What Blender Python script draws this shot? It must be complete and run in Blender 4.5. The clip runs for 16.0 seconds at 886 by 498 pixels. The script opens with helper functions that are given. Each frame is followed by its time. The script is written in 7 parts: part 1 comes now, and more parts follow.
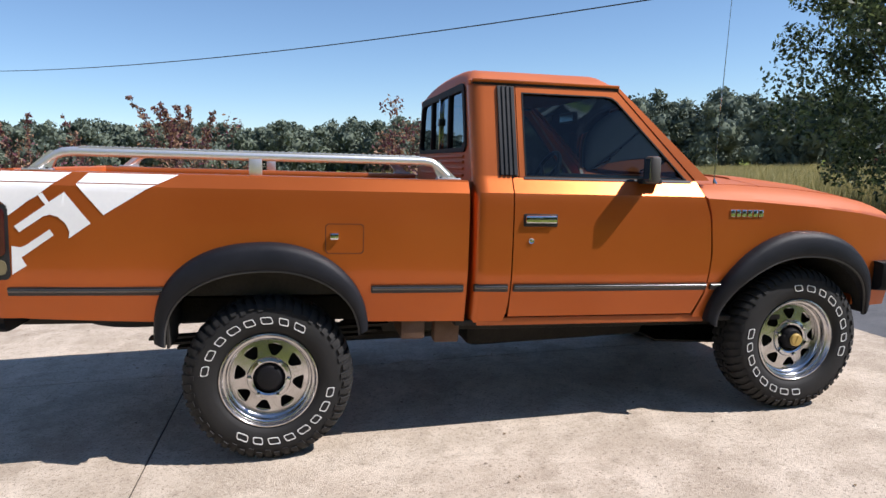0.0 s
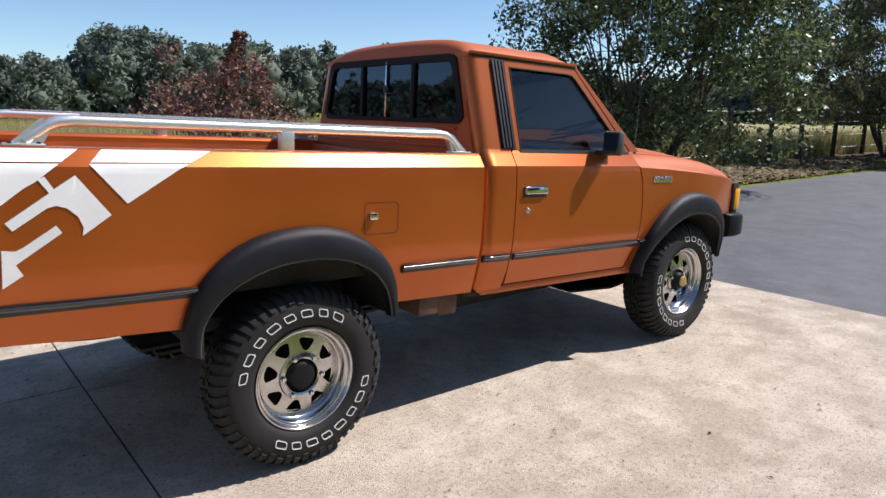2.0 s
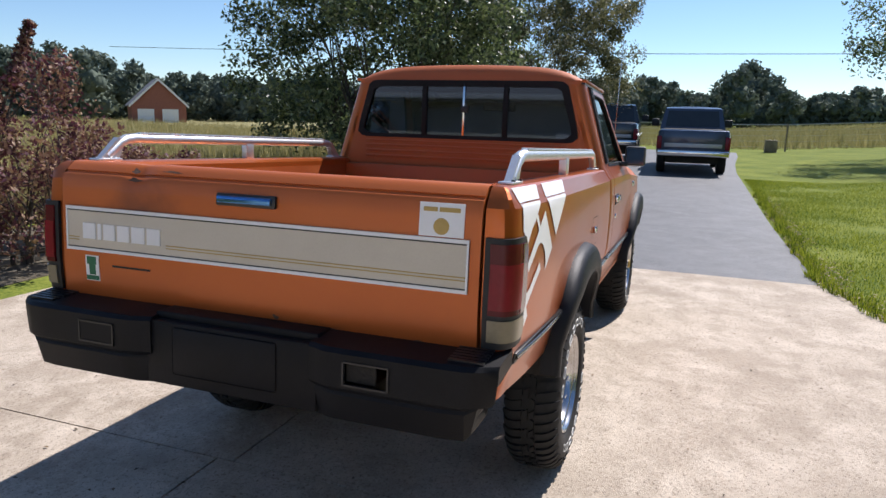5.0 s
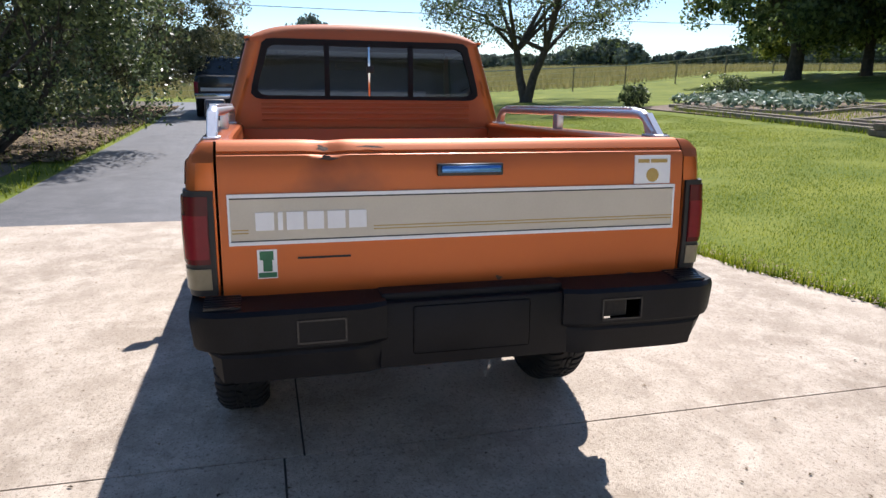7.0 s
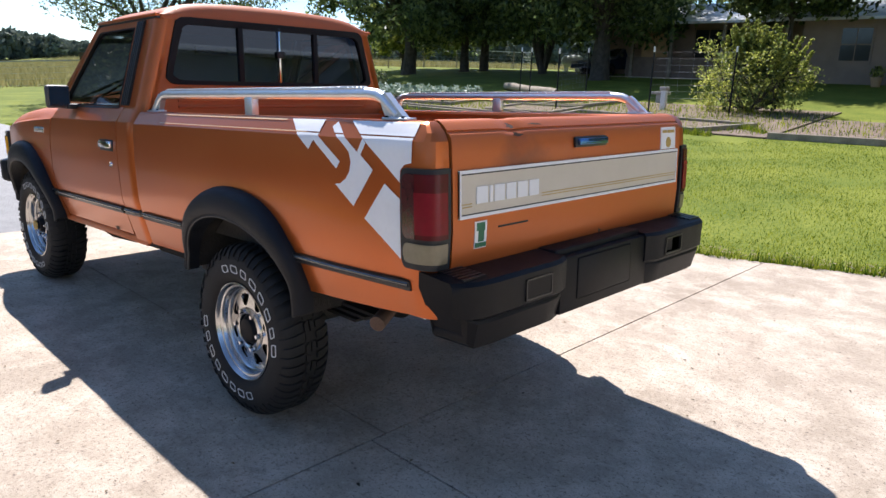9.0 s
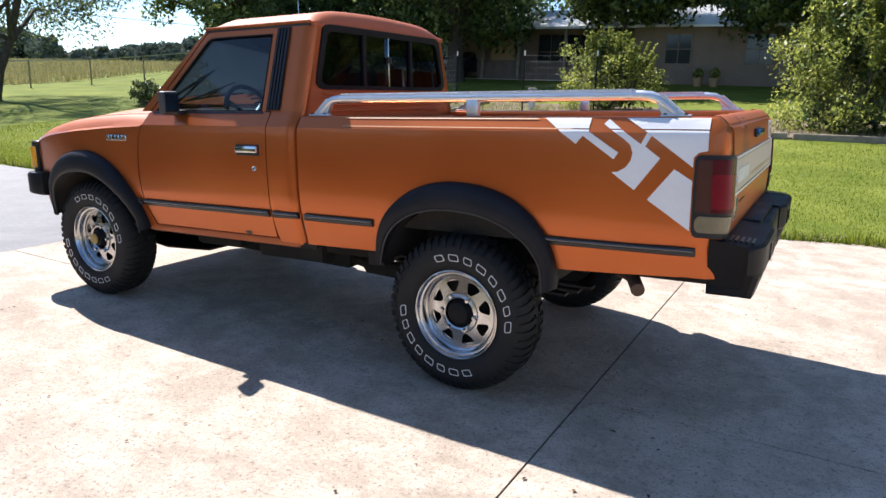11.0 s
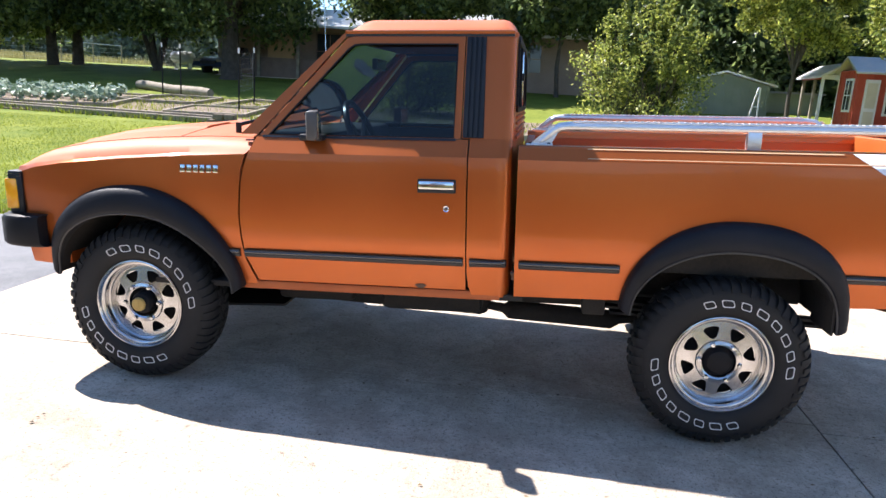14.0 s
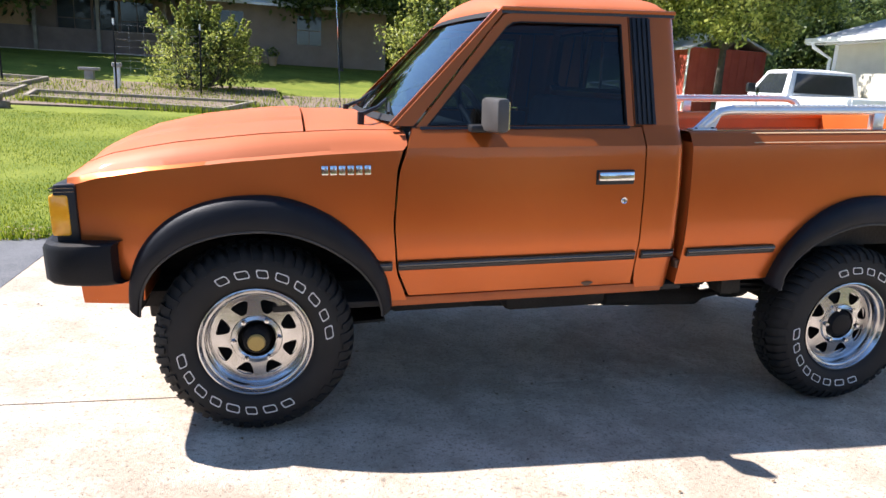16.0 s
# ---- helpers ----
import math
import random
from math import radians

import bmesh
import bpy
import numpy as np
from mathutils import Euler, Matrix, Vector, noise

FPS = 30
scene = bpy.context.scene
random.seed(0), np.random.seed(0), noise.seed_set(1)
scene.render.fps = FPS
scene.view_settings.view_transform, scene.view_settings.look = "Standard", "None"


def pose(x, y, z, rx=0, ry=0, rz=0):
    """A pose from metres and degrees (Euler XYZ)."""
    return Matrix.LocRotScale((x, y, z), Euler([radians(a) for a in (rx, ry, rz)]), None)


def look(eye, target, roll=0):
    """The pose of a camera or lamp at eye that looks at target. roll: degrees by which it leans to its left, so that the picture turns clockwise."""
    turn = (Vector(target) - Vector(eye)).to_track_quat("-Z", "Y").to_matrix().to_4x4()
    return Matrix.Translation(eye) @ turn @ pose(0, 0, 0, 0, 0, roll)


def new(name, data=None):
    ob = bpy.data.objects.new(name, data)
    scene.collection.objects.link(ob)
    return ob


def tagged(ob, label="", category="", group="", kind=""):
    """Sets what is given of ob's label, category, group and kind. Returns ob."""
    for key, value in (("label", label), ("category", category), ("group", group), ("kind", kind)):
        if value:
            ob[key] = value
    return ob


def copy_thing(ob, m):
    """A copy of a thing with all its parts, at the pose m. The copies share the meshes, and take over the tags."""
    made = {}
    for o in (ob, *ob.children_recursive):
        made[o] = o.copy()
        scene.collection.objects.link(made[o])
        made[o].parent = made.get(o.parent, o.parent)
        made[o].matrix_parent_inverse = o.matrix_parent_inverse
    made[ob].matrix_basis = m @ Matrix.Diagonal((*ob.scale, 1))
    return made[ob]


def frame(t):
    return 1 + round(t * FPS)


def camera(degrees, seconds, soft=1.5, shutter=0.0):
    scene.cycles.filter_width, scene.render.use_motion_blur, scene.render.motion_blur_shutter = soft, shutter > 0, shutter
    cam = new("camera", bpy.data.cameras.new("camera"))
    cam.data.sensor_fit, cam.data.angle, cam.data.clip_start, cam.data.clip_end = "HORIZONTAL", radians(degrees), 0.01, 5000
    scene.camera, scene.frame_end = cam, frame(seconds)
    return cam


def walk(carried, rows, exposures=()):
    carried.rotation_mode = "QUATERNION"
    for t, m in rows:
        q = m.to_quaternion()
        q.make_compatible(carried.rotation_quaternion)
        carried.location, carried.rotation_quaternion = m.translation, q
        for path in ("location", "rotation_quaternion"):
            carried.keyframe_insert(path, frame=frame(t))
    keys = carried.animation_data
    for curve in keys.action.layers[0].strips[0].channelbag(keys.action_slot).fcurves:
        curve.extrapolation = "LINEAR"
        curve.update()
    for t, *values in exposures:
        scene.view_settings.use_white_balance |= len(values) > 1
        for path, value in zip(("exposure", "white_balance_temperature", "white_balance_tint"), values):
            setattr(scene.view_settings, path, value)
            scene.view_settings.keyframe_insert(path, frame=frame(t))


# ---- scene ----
cam = camera(65.5, 16.0)

PATH = [
    (0, (0.174, -3.829, 1.316), (0.562, -1.885, 1.054), -1.0),
    (0.5, (-0.232, -3.741, 1.336), (0.431, -1.881, 1.018), 0.3),
    (1, (-0.53, -3.573, 1.37), (0.279, -1.771, 1.058), -1.2),
    (1.5, (-0.875, -3.367, 1.392), (0.176, -1.703, 1.036), 2.5),
    (2, (-1.192, -3.16, 1.424), (0.032, -1.631, 1.018), 0.6),
    (2.5, (-1.459, -2.896, 1.422), (-0.128, -1.449, 1.055), 0.7),
    (3, (-1.833, -2.663, 1.439), (-0.363, -1.369, 1.031), 0.6),
    (3.2, (-1.952, -2.555, 1.452), (-0.463, -1.278, 1.065), 0.8),
    (5.3, (-2.96, -0.988, 1.521), (-1.079, -0.51, 1.038), 1.9),
    (5.5, (-3.035, -0.803, 1.535), (-1.142, -0.451, 0.993), 2.3),
    (6, (-3.067, -0.331, 1.519), (-1.128, -0.215, 1.044), 0.8),
    (6.5, (-3.139, 0.16, 1.511), (-1.21, -0.057, 1.029), 1.8),
    (7, (-3.097, 0.617, 1.505), (-1.225, 0.117, 1.008), 1.1),
    (7.5, (-3.01, 1.07, 1.515), (-1.215, 0.323, 1.046), 1.9),
    (8, (-2.95, 1.503, 1.521), (-1.283, 0.517, 1.023), 0.7),
    (8.2, (-2.86, 1.646, 1.49), (-1.253, 0.558, 1.008), 0.8),
    (10.3, (-1.817, 3.126, 1.414), (-0.837, 1.449, 0.937), 2.5),
    (10.5, (-1.708, 3.244, 1.414), (-0.741, 1.551, 0.967), 1.8),
    (11, (-1.41, 3.461, 1.385), (-0.46, 1.763, 0.921), 1.8),
    (11.5, (-1.127, 3.681, 1.397), (-0.391, 1.877, 0.944), 2.5),
    (12, (-0.777, 3.718, 1.393), (-0.103, 1.896, 0.916), 1.7),
    (12.5, (-0.405, 3.779, 1.391), (0.232, 1.934, 0.954), 2.4),
    (13, (-0.043, 3.742, 1.385), (0.547, 1.885, 0.934), 1.8),
    (13.5, (0.382, 3.693, 1.379), (0.863, 1.793, 0.981), 3.7),
    (13.8, (0.642, 3.682, 1.392), (0.927, 1.753, 0.947), 3.5),
    (14, (0.81, 3.679, 1.399), (1.065, 1.744, 0.963), 3.4),
    (14.5, (1.241, 3.568, 1.396), (1.405, 1.617, 0.99), 3.9),
    (15, (1.677, 3.578, 1.385), (1.599, 1.629, 0.94), 4.7),
    (15.5, (2.087, 3.453, 1.36), (1.924, 1.519, 0.877), 3.1),
    (16, (2.489, 3.333, 1.349), (2.044, 1.441, 0.88), 3.3),
]
walk(cam, [(t, look(e, g, r)) for t, e, g, r in PATH], [(0, 0.54), (3, 0.46), (5.5, 0.52), (6, 0.62), (7, 0.74), (8, 0.82), (10.5, 1.12), (12, 0.96), (12.5, 1.02), (13.5, 1.26), (14.5, 1.78), (15.2, 1.72), (16, 1.38)])

# ---- world, sun ----
SUN = Vector((0.775, -0.34, 1.0)).normalized()          # towards the sun
world = bpy.data.worlds.new("sky")
scene.world = world
world.use_nodes = True
wn = world.node_tree.nodes
sky = wn.new("ShaderNodeTexSky")
sky.sky_type = "NISHITA"
sky.sun_disc = False
sky.sun_elevation = math.asin(SUN.z)
sky.sun_rotation = math.atan2(SUN.x, SUN.y)
sky.air_density, sky.dust_density, sky.ozone_density = 1.0, 0.15, 5.0
sky.altitude = 1500
wn["Background"].inputs["Strength"].default_value = 0.1
world.node_tree.links.new(sky.outputs["Color"], wn["Background"].inputs["Color"])
lamp = bpy.data.lights.new("sun", "SUN")
lamp.energy, lamp.angle, lamp.color = 4.8, radians(0.53), (1.0, 0.945, 0.94)
sun = new("sun", lamp)
sun.matrix_world = look(SUN * 60, (0, 0, 0))

# ---- materials ----


def mat(name, c1, c2=None, scale=6.0, rough=0.6, metal=0.0, bump=0.0, bscale=60.0, coat=0.0, fine=0.35, spec=0.5,
        rvar=0.0, trans=0.0, island=0.0, leaf=0.0, sheen=0.0):
    """A procedural surface: two colours mixed by noise at two scales, with relief."""
    m = bpy.data.materials.new(name)
    m.use_nodes = True
    nt = m.node_tree
    n, l = nt.nodes, nt.links
    b = n["Principled BSDF"]
    b.inputs["Roughness"].default_value = rough
    b.inputs["Metallic"].default_value = metal
    b.inputs["Coat Weight"].default_value = coat
    b.inputs["Coat Roughness"].default_value = 0.07
    b.inputs["Specular IOR Level"].default_value = spec
    b.inputs["Transmission Weight"].default_value = trans
    tc = n.new("ShaderNodeTexCoord")
    c2 = c2 or c1
    big = n.new("ShaderNodeTexNoise")
    big.inputs["Scale"].default_value = scale
    big.inputs["Detail"].default_value = 4.0
    small = n.new("ShaderNodeTexNoise")
    small.inputs["Scale"].default_value = bscale
    small.inputs["Detail"].default_value = 3.0
    for t in (big, small):
        l.new(tc.outputs["Object"], t.inputs["Vector"])
    blend = n.new("ShaderNodeMix")
    blend.data_type = "FLOAT"
    blend.inputs[0].default_value = fine
    l.new(big.outputs["Fac"], blend.inputs[2])
    l.new(small.outputs["Fac"], blend.inputs[3])
    ramp = n.new("ShaderNodeValToRGB")
    ramp.color_ramp.elements[0].position, ramp.color_ramp.elements[1].position = 0.32, 0.68
    ramp.color_ramp.elements[0].color, ramp.color_ramp.elements[1].color = (*c1, 1), (*c2, 1)
    fac = blend.outputs[0]
    if island:
        geo = n.new("ShaderNodeNewGeometry")
        mx = n.new("ShaderNodeMix")
        mx.data_type = "FLOAT"
        mx.inputs[0].default_value = island
        l.new(fac, mx.inputs[2])
        l.new(geo.outputs["Random Per Island"], mx.inputs[3])
        fac = mx.outputs[0]
    l.new(fac, ramp.inputs["Fac"])
    l.new(ramp.outputs["Color"], b.inputs["Base Color"])
    if rvar:
        mr = n.new("ShaderNodeMapRange")
        mr.inputs["To Min"].default_value, mr.inputs["To Max"].default_value = max(0.02, rough - rvar), min(1, rough + rvar)
        l.new(big.outputs["Fac"], mr.inputs["Value"])
        l.new(mr.outputs["Result"], b.inputs["Roughness"])
    if bump:
        bp = n.new("ShaderNodeBump")
        bp.inputs["Strength"].default_value = bump
        bp.inputs["Distance"].default_value = 0.01
        l.new(small.outputs["Fac"], bp.inputs["Height"])
        l.new(bp.outputs["Normal"], b.inputs["Normal"])
    if leaf:
        tr = n.new("ShaderNodeBsdfTranslucent")
        l.new(ramp.outputs["Color"], tr.inputs["Color"])
        ms = n.new("ShaderNodeMixShader")
        ms.inputs[0].default_value = leaf
        l.new(b.outputs["BSDF"], ms.inputs[1])
        l.new(tr.outputs["BSDF"], ms.inputs[2])
        l.new(ms.outputs["Shader"], n["Material Output"].inputs["Surface"])
    return m


def glass(name, tint, through_part, rough=0.02, ior=1.52, tone=(1, 1, 1)):
    """Thin tinted pane: mirror by Fresnel over a clear tint."""
    m = bpy.data.materials.new(name)
    m.use_nodes = True
    n, l = m.node_tree.nodes, m.node_tree.links
    n.remove(n["Principled BSDF"])
    g = n.new("ShaderNodeBsdfGlossy")
    g.inputs["Roughness"].default_value = rough
    g.inputs["Color"].default_value = (*tone, 1)
    t = n.new("ShaderNodeBsdfTransparent")
    t.inputs["Color"].default_value = (*[c * through_part for c in tint], 1)
    f = n.new("ShaderNodeFresnel")
    f.inputs["IOR"].default_value = ior
    mx = n.new("ShaderNodeMixShader")
    l.new(f.outputs["Fac"], mx.inputs[0])
    l.new(t.outputs["BSDF"], mx.inputs[1])
    l.new(g.outputs["BSDF"], mx.inputs[2])
    l.new(mx.outputs["Shader"], n["Material Output"].inputs["Surface"])
    return m


PAINT = mat("orange metallic paint", (0.468, 0.105, 0.019), (0.528, 0.128, 0.025), 2.2, 0.31, 0.60, 0.02, 900, coat=0.32, rvar=0.05, spec=0.4)
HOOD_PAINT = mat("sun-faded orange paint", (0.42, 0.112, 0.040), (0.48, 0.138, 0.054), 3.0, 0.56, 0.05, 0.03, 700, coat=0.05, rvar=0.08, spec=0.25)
PAINT_OLD = mat("faded orange paint", (0.38, 0.085, 0.02), (0.48, 0.12, 0.025), 5, 0.5, 0.2, 0.05, 300, coat=0.1, rvar=0.1)
BLACK = mat("black plastic", (0.011, 0.012, 0.014), (0.022, 0.023, 0.026), 8, 0.45, 0, 0.08, 400, rvar=0.1, spec=0.35)
FLARE = mat("weathered black plastic", (0.006, 0.007, 0.010), (0.015, 0.016, 0.021), 5, 0.5, 0, 0.15, 500, rvar=0.1, spec=0.22)
PALER_BLACK = mat("paler black plastic", (0.035, 0.034, 0.034), (0.06, 0.058, 0.056), 9, 0.6, 0, 0.1, 300)
SATIN = mat("satin black metal", (0.005, 0.005, 0.006), (0.012, 0.012, 0.014), 6, 0.5, 0, 0.1, 200, rvar=0.12, spec=0.18)
TRIM = mat("trim black vinyl", (0.012, 0.012, 0.014), (0.02, 0.02, 0.022), 12, 0.28)
DARK = mat("underbody grime", (0.012, 0.011, 0.010), (0.03, 0.025, 0.02), 7, 0.85, 0, 0.3, 80)
RUST = mat("rusty steel", (0.09, 0.045, 0.025), (0.16, 0.1, 0.07), 12, 0.75, 0.2, 0.3, 150)
TYRE = mat("tyre rubber", (0.005, 0.005, 0.0055), (0.011, 0.0105, 0.010), 9, 0.75, 0, 0.12, 300)
LETTER = mat("raised white lettering", (0.62, 0.62, 0.60), (0.75, 0.75, 0.74), 30, 0.6)
CHROME = mat("chrome", (0.72, 0.73, 0.75), (0.62, 0.62, 0.63), 30, 0.12, 1.0, 0.03, 200, rvar=0.05)
RUBBER = mat("matt black rubber", (0.006, 0.006, 0.007), (0.012, 0.012, 0.013), 10, 0.65, spec=0.25)
RAIL = mat("dull aluminium", (0.80, 0.81, 0.83), (0.70, 0.71, 0.73), 20, 0.36, 0.78, 0.08, 120, rvar=0.06)
RIM = mat("tarnished chrome", (0.66, 0.66, 0.67), (0.42, 0.41, 0.40), 14, 0.2, 1.0, 0.06, 160, rvar=0.1)
DECAL = mat("white vinyl decal", (0.78, 0.78, 0.78), (0.84, 0.84, 0.84), 6, 0.35, coat=0.2)
CREAM = mat("cream tailgate panel", (0.56, 0.50, 0.40), (0.63, 0.57, 0.46), 5, 0.5, 0, 0.05, 200)
BEAD = mat("glossy black bead", (0.02, 0.02, 0.022), (0.03, 0.03, 0.032), 12, 0.22, spec=0.9, coat=0.6)
MIRROR = mat("bleached mirror plastic", (0.050, 0.047, 0.045), (0.085, 0.08, 0.076), 9, 0.5, 0, 0.1, 300)
SEAM = mat("shadowed paint seam", (0.075, 0.020, 0.008), (0.10, 0.028, 0.011), 9, 0.6)
PINSTRIPE = mat("pale gold pinstripe", (0.62, 0.40, 0.20), (0.72, 0.48, 0.26), 8, 0.4)
GOLD = mat("gold pinstripe", (0.42, 0.28, 0.07), (0.5, 0.34, 0.1), 5, 0.4)
RED = mat("dark red lens", (0.075, 0.003, 0.007), (0.10, 0.004, 0.009), 20, 0.25, spec=0.3)
RED2 = mat("bright red lens", (0.17, 0.005, 0.014), (0.22, 0.007, 0.018), 20, 0.25, spec=0.3)
SMOKE = mat("smoked lens", (0.050, 0.009, 0.012), (0.07, 0.013, 0.016), 20, 0.2, coat=0.5)
CLEAR = mat("cloudy clear lens", (0.17, 0.14, 0.08), (0.23, 0.19, 0.115), 20, 0.3, coat=0.3)
AMBER = mat("amber lens", (0.90, 0.36, 0.012), (0.95, 0.44, 0.02), 30, 0.2, coat=0.5)
GLASS = glass("tinted glass", (0.52, 0.68, 0.78), 0.45, 0.02, 1.45)
GLASS_DARK = glass("dark tinted glass", (0.24, 0.36, 0.66), 0.17, 0.02, 1.6, (0.65, 0.80, 1.0))
GLASS_FRONT = glass("windscreen glass", (0.70, 0.85, 0.88), 0.55, 0.02, 2.5)
VINYL = mat("grey interior vinyl", (0.05, 0.055, 0.06), (0.08, 0.085, 0.09), 8, 0.6, 0, 0.1, 200)
SEAT = mat("grey seat cloth", (0.16, 0.16, 0.16), (0.22, 0.22, 0.22), 14, 0.9, 0, 0.2, 400)
# chrome whose blue reflection is put into the base colour
BLUE = mat("chrome tinted blue", (0.06, 0.16, 0.36), (0.09, 0.22, 0.45), 30, 0.15, 0.9)



def sooty(name, base, centre, size, soot):
    """A copy of a paint with one soft dark smear of its own."""
    m = base.copy()
    m.name = name
    n, l = m.node_tree.nodes, m.node_tree.links
    bsdf = n["Principled BSDF"]
    src = bsdf.inputs["Base Color"].links[0].from_socket
    tc = n.new("ShaderNodeTexCoord")
    mp = n.new("ShaderNodeMapping")
    mp.inputs["Scale"].default_value = [1 / v for v in size]
    mp.inputs["Location"].default_value = [-c / v for c, v in zip(centre, size)]
    l.new(tc.outputs["Object"], mp.inputs["Vector"])
    ln = n.new("ShaderNodeVectorMath")
    ln.operation = "LENGTH"
    l.new(mp.outputs["Vector"], ln.inputs[0])
    ns = n.new("ShaderNodeTexNoise")
    ns.inputs["Scale"].default_value = 14.0
    l.new(tc.outputs["Object"], ns.inputs["Vector"])
    ad = n.new("ShaderNodeMath")
    ad.operation = "MULTIPLY_ADD"
    l.new(ns.outputs["Fac"], ad.inputs[0])
    ad.inputs[1].default_value = 0.9
    l.new(ln.outputs["Value"], ad.inputs[2])
    rp = n.new("ShaderNodeMapRange")
    rp.inputs["From Min"].default_value, rp.inputs["From Max"].default_value = 0.35, 1.45
    rp.inputs["To Min"].default_value, rp.inputs["To Max"].default_value = 0.75, 0.0
    l.new(ad.outputs["Value"], rp.inputs["Value"])
    mx = n.new("ShaderNodeMix")
    mx.data_type = "RGBA"
    l.new(rp.outputs["Result"], mx.inputs[0])
    l.new(src, mx.inputs[6])
    mx.inputs[7].default_value = (*soot, 1)
    l.new(mx.outputs[2], bsdf.inputs["Base Color"])
    return m


GATE_DULL = mat("dulled orange paint", (0.50, 0.116, 0.022), (0.56, 0.140, 0.028), 2.6, 0.46, 0.30, 0.03, 700, coat=0.15, rvar=0.08)
GATE_PAINT = sooty("orange paint with a soot smear", GATE_DULL, (-1.08, 0.40, 1.17), (0.5, 0.16, 0.10), (0.07, 0.03, 0.022))

# ---- mesh helpers ----


def part(name, bm, material, parent=None, label="", smooth=True, angle=35.0, out=None):
    """Links a bmesh as one mesh object under a thing or a part; edges sharper than angle stay crisp."""
    me = bpy.data.meshes.new(name)
    bmesh.ops.recalc_face_normals(bm, faces=bm.faces)
    if out is not None and sum(f.normal.dot(Vector(out)) * f.calc_area() for f in bm.faces) < 0:
        bmesh.ops.reverse_faces(bm, faces=bm.faces)
    if smooth:
        lim = radians(angle)
        for f in bm.faces:
            f.smooth = True
        for e in bm.edges:
            e.smooth = len(e.link_faces) == 2 and e.calc_face_angle(0) < lim
    bm.to_mesh(me)
    bm.free()
    me.materials.append(material)
    ob = new(name, me)
    ob.parent = parent
    if label:
        ob["label"] = label
    return ob


def raw(name, verts, faces, material, parent=None, label="", smooth=False):
    """A mesh object straight from arrays of vertices and faces."""
    me = bpy.data.meshes.new(name)
    me.from_pydata([tuple(v) for v in verts], [], [tuple(f) for f in faces])
    if smooth:
        me.polygons.foreach_set("use_smooth", [True] * len(me.polygons))
    me.materials.append(material)
    ob = new(name, me)
    ob.parent = parent
    if label:
        ob["label"] = label
    return ob


def empty(name, label="", category="", group="", kind="", at=(0, 0, 0)):
    ob = new(name)
    ob.location = at
    return tagged(ob, label, category, group, kind)


def box(bm, x0, x1, y0, y1, z0, z1, f=None, bevel=0.0):
    """An axis-aligned block, optionally bevelled and mapped by f."""
    vs = [bm.verts.new(p) for p in ((x0, y0, z0), (x1, y0, z0), (x1, y1, z0), (x0, y1, z0), (x0, y0, z1), (x1, y0, z1), (x1, y1, z1), (x0, y1, z1))]
    fs = [bm.faces.new([vs[i] for i in q]) for q in ((3, 2, 1, 0), (4, 5, 6, 7), (0, 1, 5, 4), (1, 2, 6, 5), (2, 3, 7, 6), (3, 0, 4, 7))]
    if bevel:
        es = list({e for fa in fs for e in fa.edges})
        out = bmesh.ops.bevel(bm, geom=es, offset=bevel, segments=2, affect="EDGES", profile=0.5)
        vs = list({v for fa in out["faces"] for v in fa.verts} | {v for v in vs if v.is_valid})
    if f:
        for v in vs:
            if v.is_valid:
                v.co = f(*v.co)
    return vs


def sheet(bm, rows, thick=None):
    """Quads through a grid of points; thick: a vector by which the rim is turned in and a back is laid."""
    g = [[bm.verts.new(p) for p in r] for r in rows]
    for i in range(len(g) - 1):
        for j in range(len(g[0]) - 1):
            bm.faces.new((g[i][j], g[i][j + 1], g[i + 1][j + 1], g[i + 1][j]))
    if thick is not None:
        t = Vector(thick)
        rim = [g[0][j] for j in range(len(g[0]))] + [g[i][-1] for i in range(1, len(g))]
        rim += [g[-1][j] for j in range(len(g[0]) - 2, -1, -1)] + [g[i][0] for i in range(len(g) - 2, 0, -1)]
        back = [bm.verts.new(v.co + t) for v in rim]
        for k in range(len(rim)):
            q = (k + 1) % len(rim)
            bm.faces.new((rim[k], back[k], back[q], rim[q]))
    return g


def fill(bm, loops, f, thick=None):
    """A flat panel from an outer loop and holes in 2D, laid into space by f; thick: turned-in depth."""
    edges, rims = [], []
    for lp in loops:
        vs = [bm.verts.new((p[0], p[1], 0)) for p in lp]
        edges += [bm.edges.new((vs[i], vs[(i + 1) % len(vs)])) for i in range(len(vs))]
        rims.append(vs)
    bmesh.ops.triangle_fill(bm, edges=edges, use_beauty=True, use_dissolve=False)
    for vs in rims:
        for v in vs:
            v.co = f(v.co.x, v.co.y)
    if thick is not None:
        t = Vector(thick)
        for vs in rims:
            back = [bm.verts.new(v.co + t) for v in vs]
            for k in range(len(vs)):
                q = (k + 1) % len(vs)
                bm.faces.new((vs[k], back[k], back[q], vs[q]))


